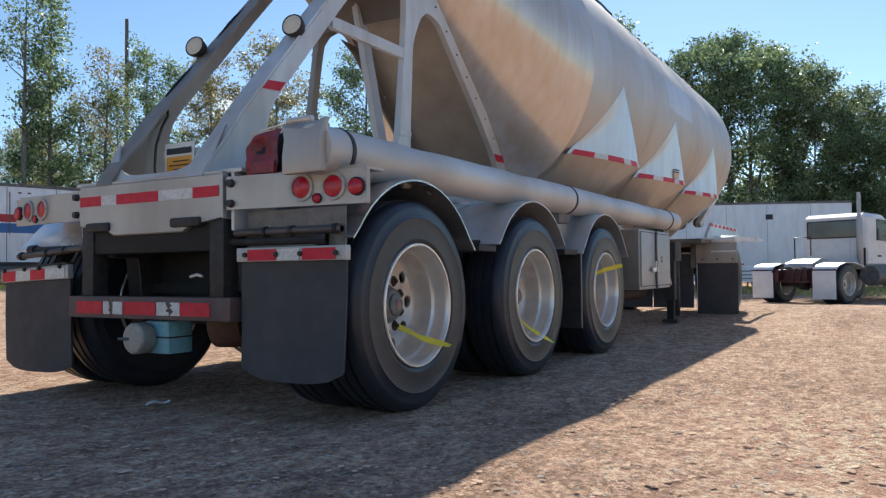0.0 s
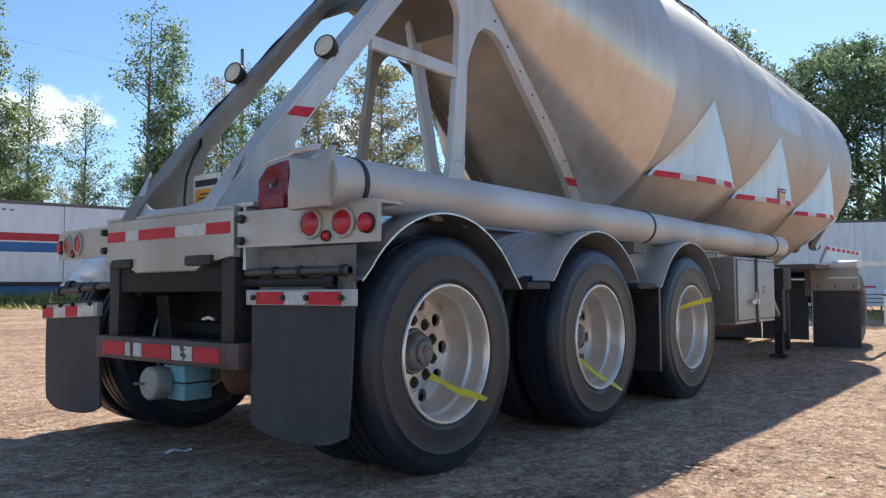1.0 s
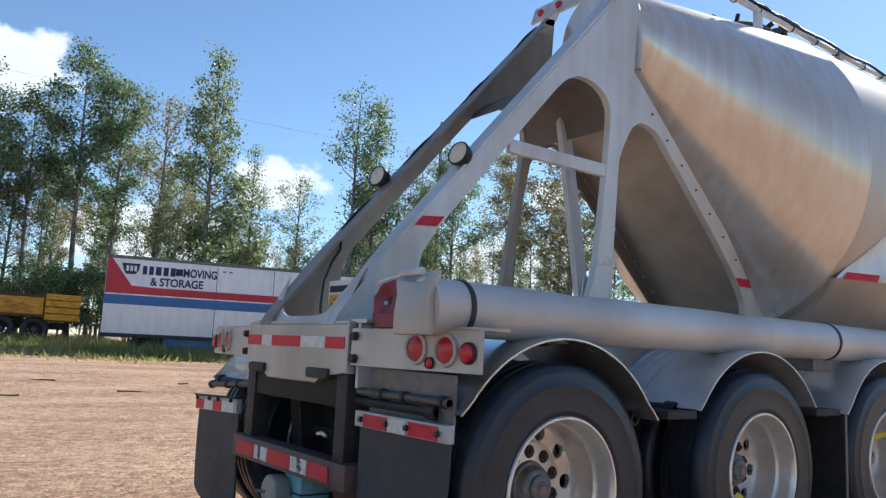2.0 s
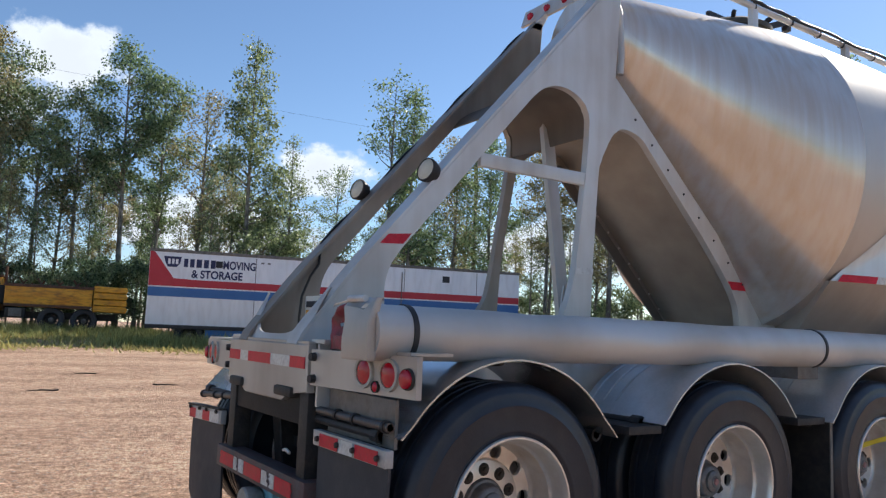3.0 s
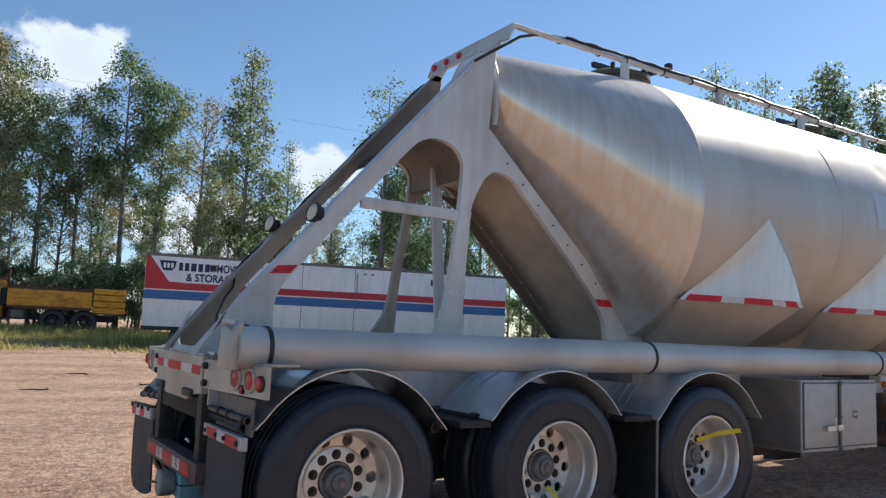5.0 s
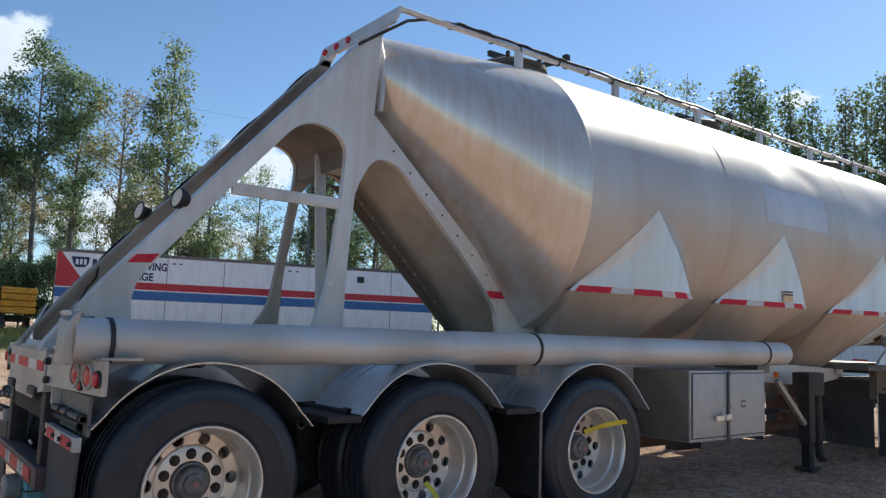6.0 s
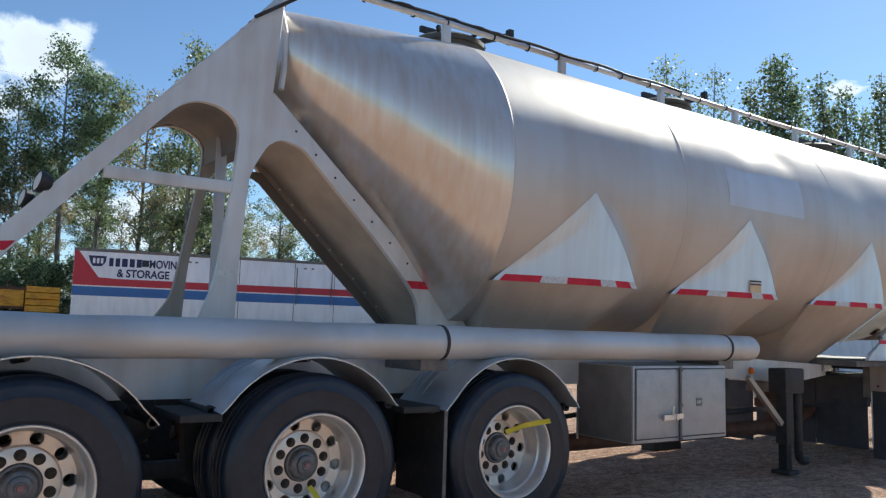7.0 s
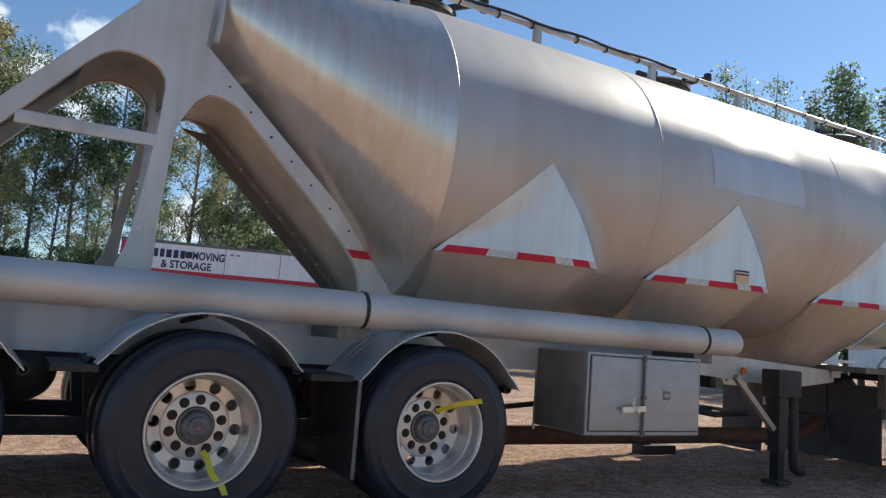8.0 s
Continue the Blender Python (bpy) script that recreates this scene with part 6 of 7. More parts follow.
# ---- white tractor truck ----
def tractor():
    g = -0.27
    t = thing("semi_truck", (19.8, -1.06, g), "white day-cab semi truck with pale mud flaps, bare chassis", "truck")
    t.rotation_euler = (0, 0, radians(-25))
    t.scale = (1.0, 1.0, 1.02)
    # local x forward from the flaps, y to its left
    # added dark panel in place of the shaded wheels and chassis between the flaps
    part("rear_shade_panel", blocked(0.12, 0.24, -0.56, 0.56, 0.56, 0.92, bevel=0.02), DEEPRED, t)
    bm = bmesh.new()
    tube(bm, [(0.72, -1.0, 0.52), (0.72, 1.0, 0.52)], 0.075, 12)
    housing = bmesh.new()
    lathe(housing, [(0.0, -0.12), (0.13, -0.11), (0.18, -0.06), (0.18, 0.06), (0.13, 0.11), (0.0, 0.12)], 20)
    ax = part("axle", bm, BLACK, t)
    part("differential", housing, BLACK, ax).location = (0.66, 0.0, 0.52)
    for y in (-0.30, -0.1, 0.12, 0.33):
        bm = bmesh.new()
        tube(bm, [(0.06, y, 0.95), (-0.02, y + 0.05, 0.80), (0.02, y + 0.09, 0.66), (0.10, y + 0.12, 0.60)], 0.02, 6)
        part("air_hose", bm, BLACK, t)
    for s in (-1, 1):
        part("chassis_rail", blocked(-0.1, 6.0, 0.42 * s - 0.05, 0.42 * s + 0.05, 0.62, 0.9), DEEPRED, t)
        f = part("mud_flap", blocked(-0.02, 0.0, min(0.58 * s, 1.22 * s), max(0.58 * s, 1.22 * s), 0.13, 0.83, bevel=0.004), TRUCKWHITE, t, "white mud flap")
        part("flap_trim", blocked(-0.03, 0.01, min(0.56 * s, 1.24 * s), max(0.56 * s, 1.24 * s), 0.835, 0.92), DEEPRED, f)
        bm = bmesh.new()
        top = [(-0.05, 0.85), (0.02, 0.95), (0.15, 1.03), (0.5, 1.10), (0.95, 1.10), (1.3, 1.03), (1.45, 0.95)]
        prism(bm, top + [(x, z - 0.02) for x, z in top[::-1]], "y", min(0.6 * s, 1.24 * s), max(0.6 * s, 1.24 * s), None, 0.004)
        part("fender", bm, TRUCKWHITE, t, "white quarter fender")
        wheel(t, 0.72, 1.05 * s, 0.52, s, 5)
        wheel(t, 0.72, 0.75 * s, 0.52, -s, 5, False)
        wheel(t, 5.3, 1.05 * s, 0.52, s, 5)
        bm = bmesh.new()
        tube(bm, [(2.0, 0.85 * s, 0.95), (2.0, 0.85 * s, 1.15), (2.0, 0.85 * s, 1.2), (2.0, 0.85 * s, 2.3), (2.0, 0.85 * s, 2.35), (2.0, 0.85 * s, 3.05)], [0.05, 0.05, 0.085, 0.085, 0.055, 0.055], 12)
        if s < 0:
            part("exhaust_pipe", bm, GREYPAINT, t, "grey upright exhaust pipe")
        else:
            bm.free()
            bm = bmesh.new()
            tube(bm, [(1.75, 0.95, 0.9), (1.75, 0.95, 1.85), (1.75, 0.45, 1.85), (1.75, 0.45, 1.3)], 0.022, 8)
            part("hose_rack", bm, BLACK, t, "black hose rack")
        bm = bmesh.new()
        tube(bm, [(3.5, 0.95 * s, 1.7), (3.55, 1.35 * s, 1.7), (3.55, 1.35 * s, 2.1)], 0.015, 6)
        block(bm, 3.52, 3.60, min(1.30 * s, 1.48 * s), max(1.30 * s, 1.48 * s), 1.65, 2.1)
        part("mirror", bm, BLACK, t)
        bm = bmesh.new()
        tube(bm, [(2.2, 1.0 * s, 0.72), (3.6, 1.0 * s, 0.72)], 0.28, 18)
        part("fuel_tank", bm, STEEL, t)
    bm = bmesh.new()
    prism(bm, [(2.15, 0.95), (3.9, 0.9), (4.0, 1.72), (3.62, 2.32), (3.3, 2.46), (2.3, 2.50), (2.15, 2.40)], "y", -0.95, 0.95, None, 0.12)
    cab = part("cab", bm, TRUCKWHITE, t, "white cab with a wide rear window")
    rw = part("rear_window", blocked(2.135, 2.148, -0.72, 0.74, 1.83, 2.28, bevel=0.004), CABGLASS, cab)
    bm = bmesh.new()
    for y0, y1, w0, w1 in ((-0.76, 0.78, 2.281, 2.312), (-0.76, 0.78, 1.798, 1.829), (-0.76, -0.721, 1.83, 2.28), (0.741, 0.78, 1.83, 2.28)):
        block(bm, 2.128, 2.149, y0, y1, w0, w1, 0.006)
    part("window_seal", bm, BLACK, rw, "black window seal")
    for y in (-0.5, 0.52):
        part("cab_rib", blocked(2.138, 2.149, y - 0.012, y + 0.012, 1.0, 1.74, bevel=0.004), TRUCKWHITE, cab)
    for s in (-1, 1):
        bm = bmesh.new()
        prism(bm, [(2.75, 1.72), (3.72, 1.68), (3.58, 2.12), (3.35, 2.30), (2.75, 2.32)], "y", 0.955 * s - 0.004, 0.955 * s + 0.004)
        part("side_window", bm, DARKGLASS, cab)
        part("door_handle", blocked(2.8, 2.95, 0.96 * s - 0.03, 0.96 * s + 0.03, 1.25, 1.3), BLACK, cab)
    part("grab_rail", blocked(2.10, 2.13, -0.95, -0.9, 1.0, 1.5), BLACK, cab)
    bm = bmesh.new()
    prism(bm, [(3.95, 0.8), (5.9, 0.7), (5.95, 1.25), (5.7, 1.5), (4.0, 1.70)], "y", -0.9, 0.9, None, 0.08)
    part("bonnet", bm, TRUCKWHITE, t)
    bm = bmesh.new()
    prism(bm, [(0.25, 0.98), (1.1, 1.02), (1.15, 1.2), (0.75, 1.21), (0.3, 1.08)], "y", -0.42, 0.42, None, 0.02)
    part("hitch_plate", bm, GREYPAINT, t)
    return t


tractor()


# ---- white box trailer behind it ----
def far_trailer():
    v = thing("box_trailer", (27.6, 11.2, -0.27), "plain white box trailer behind the yard", "trailer")
    v.rotation_euler = (0, 0, radians(-66))
    n = 14.5
    body = part("van_body", blocked(0, n, 0, 2.5, 1.1, 3.77, bevel=0.03), VANWHITE, v)
    part("roof_rail", blocked(-0.01, n + 0.01, -0.02, 2.52, 3.74, 3.84, bevel=0.01), STEEL, v)
    part("side_skirt", blocked(1.5, n - 1.0, -0.012, 0.03, 0.40, 1.1, bevel=0.004), VANWHITE, v, "ribbed pale side skirt")
    for k in range(3):
        part("skirt_rib", blocked(1.5, n - 1.0, -0.03, -0.0125, 0.52 + 0.16 * k, 0.56 + 0.16 * k), STEEL, v)
    for x in (2.6, 4.2, 5.9, 7.6, 9.3, 11.0, 12.8):
        part("panel_seam", blocked(x, x + 0.02, -0.006, -0.003, 1.2, 3.7), GREYPAINT, v)
    part("placard", blocked(10.95, 11.25, -0.012, -0.003, 3.08, 3.30), INK, v, "dark square placard")
    for i in range(7):
        x = 3.0 + 1.3 * i
        part("reflective_tape", blocked(x, x + 0.5, -0.012, -0.003, 1.13, 1.19), RED, v, "red tape")
    for x in (n - 1.4, n - 2.6):
        for y in (0.3, 2.2):
            wheel(v, x, y, 0.52, -1, 0)
    part("axle_group", blocked(n - 3.2, n - 0.8, 0.5, 2.0, 0.3, 0.9), BLACK, v)
    part("landing_leg", blocked(2.0, 2.15, 0.3, 0.45, 0, 0.95), BLACK, v)
    part("landing_leg", blocked(2.0, 2.15, 2.0, 2.15, 0, 0.95), BLACK, v)


far_trailer()


# ---- trees ----
def grow(seed, h, spread, conical, leaves, low, leaf=0.13):
    """Meshes of a slender tree: a trunk with limbs, and a crown of single leaves."""
    rng = random.Random(seed)
    leaves = int(leaves * 1.25)
    bm = bmesh.new()
    bend = [rng.uniform(-0.25, 0.25) for _ in range(4)]
    def stem(k):
        return Vector((bend[0] * math.sin(2.2 * k) + bend[1] * k * k, bend[2] * math.sin(1.9 * k) + bend[3] * k * k, h * k))
    r0 = 0.0095 * h + 0.03
    tube(bm, [stem(i / 14) - Vector((0, 0, 0.25 if i == 0 else 0)) for i in range(15)], [r0 * (1 - 0.93 * i / 14) for i in range(15)], 7)
    pts = []
    count = int(h * 3.6)
    for i in range(count):
        k = low + (0.97 - low) * (i + rng.random()) / count
        p = stem(k)
        a = rng.random() * 6.283
        up = (k - low) / (1 - low)
        reach = spread * ((1 - up) ** 0.9 * 0.98 + 0.05 if conical else (math.sin(math.pi * min(1, 0.18 + 0.80 * up)) ** 0.7 + 0.1)) * rng.uniform(0.55, 1.15)
        rise = reach * rng.uniform(0.45, 1.0) * (1.2 if not conical else 0.9)
        q = p + Vector((math.cos(a) * reach, math.sin(a) * reach, rise))
        m = p.lerp(q, 0.5) + Vector((rng.uniform(-0.1, 0.1), rng.uniform(-0.1, 0.1), -0.08 * reach))
        rr = r0 * (1 - k) * 0.42 + 0.008
        tube(bm, [p, m, q], [rr, rr * 0.6, 0.004], 4, False)
        pts.append((p, m, q, reach))
        for _ in range(2):
            u = rng.uniform(0.35, 0.85)
            s = m.lerp(q, u)
            e = s + Vector((rng.uniform(-1, 1), rng.uniform(-1, 1), rng.uniform(0.1, 0.9))) * reach * 0.4
            tube(bm, [s, e], [rr * 0.4, 0.003], 3, False)
            pts.append((s, s.lerp(e, 0.5), e, reach * 0.5))
    trunk = link_mesh("trunk", bm, BARK)
    w = np.array([max(0.15, p[3]) for p in pts])
    w = w / w.sum()
    g = np.random.RandomState(seed)
    idx = g.choice(len(pts), leaves, p=w)
    A = np.array([p[1] for p in pts])[idx]
    B = np.array([p[2] for p in pts])[idx]
    u = g.rand(leaves, 1) ** 0.7
    c = A + (B - A) * (u * 1.12) + g.randn(leaves, 3) * np.array([0.27, 0.27, 0.2]) * (0.6 + 0.05 * h / 2)
    d1 = g.randn(leaves, 3)
    d1 /= np.linalg.norm(d1, axis=1, keepdims=True)
    d2 = np.cross(d1, g.randn(leaves, 3))
    d2 /= np.linalg.norm(d2, axis=1, keepdims=True)
    s = (leaf * (0.6 + 0.7 * g.rand(leaves, 1)))
    v = np.stack([c - d1 * s * 0.5, c + d2 * s * 0.42, c + d1 * s * 0.55, c - d2 * s * 0.42], 1).reshape(-1, 3)
    me = bpy.data.meshes.new("crown")
    me.vertices.add(len(v))
    me.vertices.foreach_set("co", v.ravel())
    me.loops.add(leaves * 4)
    me.loops.foreach_set("vertex_index", np.arange(leaves * 4))
    me.polygons.add(leaves)
    me.polygons.foreach_set("loop_start", np.arange(leaves) * 4)
    me.update(calc_edges=True)
    return trunk, me


KINDS = {
    "tall": [grow(11, 14, 2.1, False, 8600, 0.30, 0.135), grow(12, 14, 1.8, False, 7400, 0.36, 0.135), grow(13, 14, 2.4, False, 9400, 0.26, 0.135), grow(14, 14, 1.6, False, 6600, 0.42, 0.13)],
    "cone": [grow(21, 14, 2.3, True, 9800, 0.18, 0.13), grow(22, 14, 1.9, True, 8200, 0.22, 0.13)],
    "spire": [grow(61, 14, 1.05, True, 5600, 0.12, 0.15), grow(62, 14, 0.9, True, 4900, 0.12, 0.15), grow(63, 14, 1.2, True, 6200, 0.12, 0.15)],
    "thin": [grow(31, 12, 1.5, False, 2900, 0.30, 0.115), grow(32, 12, 1.7, True, 3300, 0.25, 0.115), grow(33, 12, 1.2, False, 1900, 0.45, 0.115)],
    "dense": [grow(41, 12, 3.0, False, 15000, 0.10, 0.13), grow(42, 12, 3.2, False, 14500, 0.12, 0.13)],
    "shrub": [grow(51, 3.2, 1.6, False, 2600, 0.05, 0.12), grow(52, 3.0, 1.9, False, 2400, 0.05, 0.12)],
}
LABELS = {
    "tall": ("slender aspen tree with a patchy green crown", "tree"),
    "cone": ("tall pale-green poplar with a pointed crown", "tree"),
    "spire": ("narrow pointed pale-green poplar sapling", "tree"),
    "thin": ("sparse thin-leaved young aspen tree", "tree"),
    "dense": ("full dark-green poplar tree", "tree"),
    "shrub": ("leafy green shrub at the yard's edge", "shrub"),
}
for crowns in KINDS.values():
    for _, me in crowns:
        me.materials.append(LEAF)
tree_rng = random.Random(5)


def tree(kind, x, y, h, leaf=None):
    i = tree_rng.randrange(len(KINDS[kind]))
    trunk, crown = KINDS[kind][i]
    full = {"tall": 14, "cone": 14, "spire": 14, "thin": 12, "dense": 12, "shrub": 3.1}[kind]
    label, cat = LABELS[kind]
    if leaf is LEAF_YELLOW:
        label = label.replace("green", "yellowing")
    t = thing("shrub" if kind == "shrub" else "tree", (x, y, ground_z(x, y)), label, cat, "trees behind the yard" if kind != "shrub" else "shrubs behind the yard")
    k = h / full
    t.rotation_euler = (0, 0, tree_rng.random() * 6.28)
    t.scale = (k * tree_rng.uniform(0.9, 1.12), k * tree_rng.uniform(0.9, 1.12), k)
    for name, me in (("trunk", trunk), ("crown", crown)):
        o = new(name, me)
        o.parent = t
        if name == "crown" and leaf:
            o.material_slots[0].link = "OBJECT"
            o.material_slots[0].material = leaf
    return t


def polar(az, d):
    return -1.7 + d * math.cos(radians(az)), -4.5 + d * math.sin(radians(az))


# bearing, distance, rise per metre, kind
ROW = (
    (97, 44, 0.30, "tall", "d"), (93.5, 45, 0.25, "tall", "d"), (90.5, 44, 0.335, "tall", "y"), (88.2, 46, 0.31, "tall", "d"), (86, 44, 0.27, "tall", "g"),
    (83.5, 45, 0.27, "tall", "d"), (80.6, 44, 0.335, "tall", "d"), (78.4, 45, 0.30, "tall", "g"), (75.8, 44, 0.29, "thin", "y"), (72.3, 42, 0.375, "cone", "g"),
    (69.5, 44, 0.25, "thin", "g"), (66, 46, 0.21, "thin", "g"), (62, 42, 0.335, "thin", "g"), (60.3, 43, 0.33, "cone", "g"), (57.3, 44, 0.26, "thin", "y"),
    (54.3, 43, 0.265, "tall", "g"), (50.2, 42, 0.26, "tall", "y"), (45.6, 42, 0.29, "tall", "y"), (43.0, 44, 0.20, "thin", "g"), (38.9, 42, 0.285, "tall", "g"),
    (37.0, 46, 0.362, "thin", "g"), (35.4, 46, 0.34, "thin", "g"), (34.2, 46, 0.35, "thin", "g"), (32.9, 47, 0.27, "spire", "d"), (31.3, 46, 0.322, "spire", "d"), (30.2, 46, 0.353, "spire", "g"),
    (29.2, 46, 0.349, "spire", "d"), (28.5, 47, 0.312, "spire", "g"), (27.1, 46, 0.322, "spire", "d"), (26.2, 47, 0.28, "spire", "g"), (25.4, 46, 0.30, "spire", "d"), (24.4, 47, 0.275, "spire", "g"),
    (23.3, 46, 0.311, "spire", "d"), (22.1, 46, 0.311, "spire", "g"), (21.2, 46, 0.323, "spire", "d"), (20.1, 47, 0.325, "spire", "g"), (19.2, 45, 0.325, "spire", "d"), (18.6, 47, 0.318, "spire", "g"),
    (17.8, 46, 0.29, "spire", "d"), (17.0, 47, 0.275, "spire", "g"), (15.8, 47, 0.245, "spire", "d"), (14.6, 47, 0.245, "spire", "g"), (13.0, 46, 0.255, "dense", "d"), (11.4, 46, 0.272, "dense", "d"),
    (9.9, 45, 0.277, "dense", "g"), (7.8, 46, 0.268, "spire", "d"), (7.0, 47, 0.24, "tall", "d"), (5.9, 46, 0.208, "dense", "g"), (4.6, 45, 0.205, "dense", "d"), (3.2, 46, 0.18, "dense", "d"), (1.8, 44, 0.16, "dense", "g"), (-1.5, 45, 0.16, "dense", "d"), (-6, 45, 0.16, "dense", "g"))
for az, d, rise, kind, leaf in ROW:
    x, y = polar(az, d)
    tree(kind, x, y, 1.3 + d * rise - ground_z(x, y), {"g": None, "y": LEAF_YELLOW, "d": LEAF_DARK}[leaf])
# slim young stems between them
for i in range(44):
    az = 37 + 66 * (i + tree_rng.random()) / 44
    d = tree_rng.uniform(41.5, 49)
    x, y = polar(az, d)
    low = 0.16 if 62 < az < 70 else 0.20
    tree("thin", x, y, d * low * tree_rng.uniform(0.75, 1.15), tree_rng.choice((None, LEAF_DARK, LEAF_YELLOW)))
# the wood behind the first row
for i in range(34):
    az = -12 + 118 * (i + tree_rng.random()) / 34
    d = tree_rng.uniform(50, 62)
    x, y = polar(az, d)
    lean = 0.17 if 36 < az < 72 or 15 < az < 34 else 0.14 if az < 15 else 0.215
    tree(tree_rng.choice(("tall", "thin", "tall", "cone") if az > 34 else ("dense", "tall", "dense")), x, y, d * lean * tree_rng.uniform(0.8, 1.05), tree_rng.choice((None, LEAF_DARK, LEAF_YELLOW if az > 34 else None)))
for i in range(64):
    az = -10 + 114 * (i + tree_rng.random()) / 64
    d = tree_rng.uniform(41, 47)
    x, y = polar(az, d)
    tree("shrub", x, y, tree_rng.uniform(1.8, 3.4) if az > 36 else tree_rng.uniform(2.4, 5.6), tree_rng.choice((None, LEAF_DARK, LEAF_DARK)))
# unseen trees round the back, added to darken the horizon in reflections
for i in range(40):
    az = 108 + 236 * (i + tree_rng.random()) / 40
    d = tree_rng.uniform(56, 72)
    x, y = polar(az, d)
    tree(tree_rng.choice(("dense", "tall", "dense")), x, y, tree_rng.uniform(8, 13), tree_rng.choice((None, LEAF_DARK)))
# low bushes close behind the parked vehicles
for i in range(34):
    x = -14 + 38 * (i + tree_rng.random()) / 34
    tree("shrub", x, tree_rng.uniform(36.6, 38.4), tree_rng.uniform(1.8, 3.2), LEAF_DARK)
# undergrowth deeper in the wood
for i in range(18):
    az = 34 + 72 * (i + tree_rng.random()) / 18
    d = tree_rng.uniform(49, 58)
    x, y = polar(az, d)
    tree("shrub", x, y, tree_rng.uniform(2.4, 3.8), LEAF_DARK)


# ---- grass and stones ----
def scatter_grass():
    g = np.random.RandomState(3)
    spots = []
    for (x0, x1, y0, y1, count) in ((-32, 26, 21.0, 40, 90000), (26, 38, -12, 12, 9000), (26, 36, 10, 30, 6000)):
        x, y = g.uniform(x0, x1, count), g.uniform(y0, y1, count)
        edge = 22.6 + 1.2 * np.sin(x * 0.35) + 0.8 * np.sin(x * 1.1) - 0.20 * (x - 4) + g.randn(count) * 0.9
        keep = (y > edge) if x0 < 0 else (x > 26.5 + 0.8 * np.sin(y * 0.6) + g.randn(count) * 0.4)
        spots += list(zip(x[keep], y[keep]))
    spots = np.array(spots)
    n = len(spots)
    z = np.array([ground_z(a, b) for a, b in spots]) - 0.02
    h = g.uniform(0.06, 0.2, n) * (0.6 + 0.9 * g.rand(n) ** 2) * (1 + 0.8 * (g.rand(n) > 0.93))
    a = g.uniform(0, 6.283, n)
    w = g.uniform(0.012, 0.03, n) * 1.6
    lean = g.randn(n, 2) * 0.14
    base = np.column_stack([spots, z])
    side = np.column_stack([np.cos(a) * w, np.sin(a) * w, np.zeros(n)])
    tip = base + np.column_stack([lean, h])
    v = np.stack([base - side, base + side, tip], 1).reshape(-1, 3)
    me = bpy.data.meshes.new("grass")
    me.vertices.add(3 * n)
    me.vertices.foreach_set("co", v.ravel())
    me.loops.add(3 * n)
    me.loops.foreach_set("vertex_index", np.arange(3 * n))
    me.polygons.add(n)
    me.polygons.foreach_set("loop_start", np.arange(n) * 3)
    me.update(calc_edges=True)
    me.materials.append(GRASSMAT)
    tagged(new("grass", me), "dry yellow-green grass along the yard's edge", "grass", kind="stuff")


def scatter_weeds():
    """Tall green weeds in tufts round the parked van and the dump truck."""
    g = np.random.RandomState(17)
    t = g.rand(1500)
    along = np.column_stack([3.2 + 17.5 * t, 26.1 - 4.3 * t]) + g.randn(1500, 2) * np.array([0.25, 0.55])
    truck = np.column_stack([g.uniform(-6, 6.5, 1000), g.uniform(31.6, 34.5, 1000)])
    edge = np.column_stack([g.uniform(-20, 6, 900), g.uniform(28.5, 36, 900)])
    tufts = np.concatenate([along, truck, edge])
    tall = np.concatenate([g.uniform(0.25, 0.75, 1500), g.uniform(0.25, 0.6, 1000), g.uniform(0.2, 0.5, 900)])
    k = 14
    n = len(tufts) * k
    xy = np.repeat(tufts, k, 0) + g.randn(n, 2) * 0.10
    z = np.array([ground_z(p, q) for p, q in xy]) - 0.02
    h = np.repeat(tall, k) * g.uniform(0.5, 1.1, n)
    a = g.uniform(0, 6.283, n)
    w = g.uniform(0.010, 0.024, n)
    base = np.column_stack([xy, z])
    side = np.column_stack([np.cos(a) * w, np.sin(a) * w, np.zeros(n)])
    tip = base + np.column_stack([g.randn(n, 2) * 0.35 * h[:, None], h])
    v = np.stack([base - side, base + side, tip], 1).reshape(-1, 3)
    me = bpy.data.meshes.new("weeds")
    me.from_pydata(v.tolist(), [], np.arange(3 * n).reshape(-1, 3).tolist())
    me.materials.append(WEEDMAT)
    tagged(new("weeds", me), "tall green weeds round the parked vehicles", "weeds", kind="stuff")


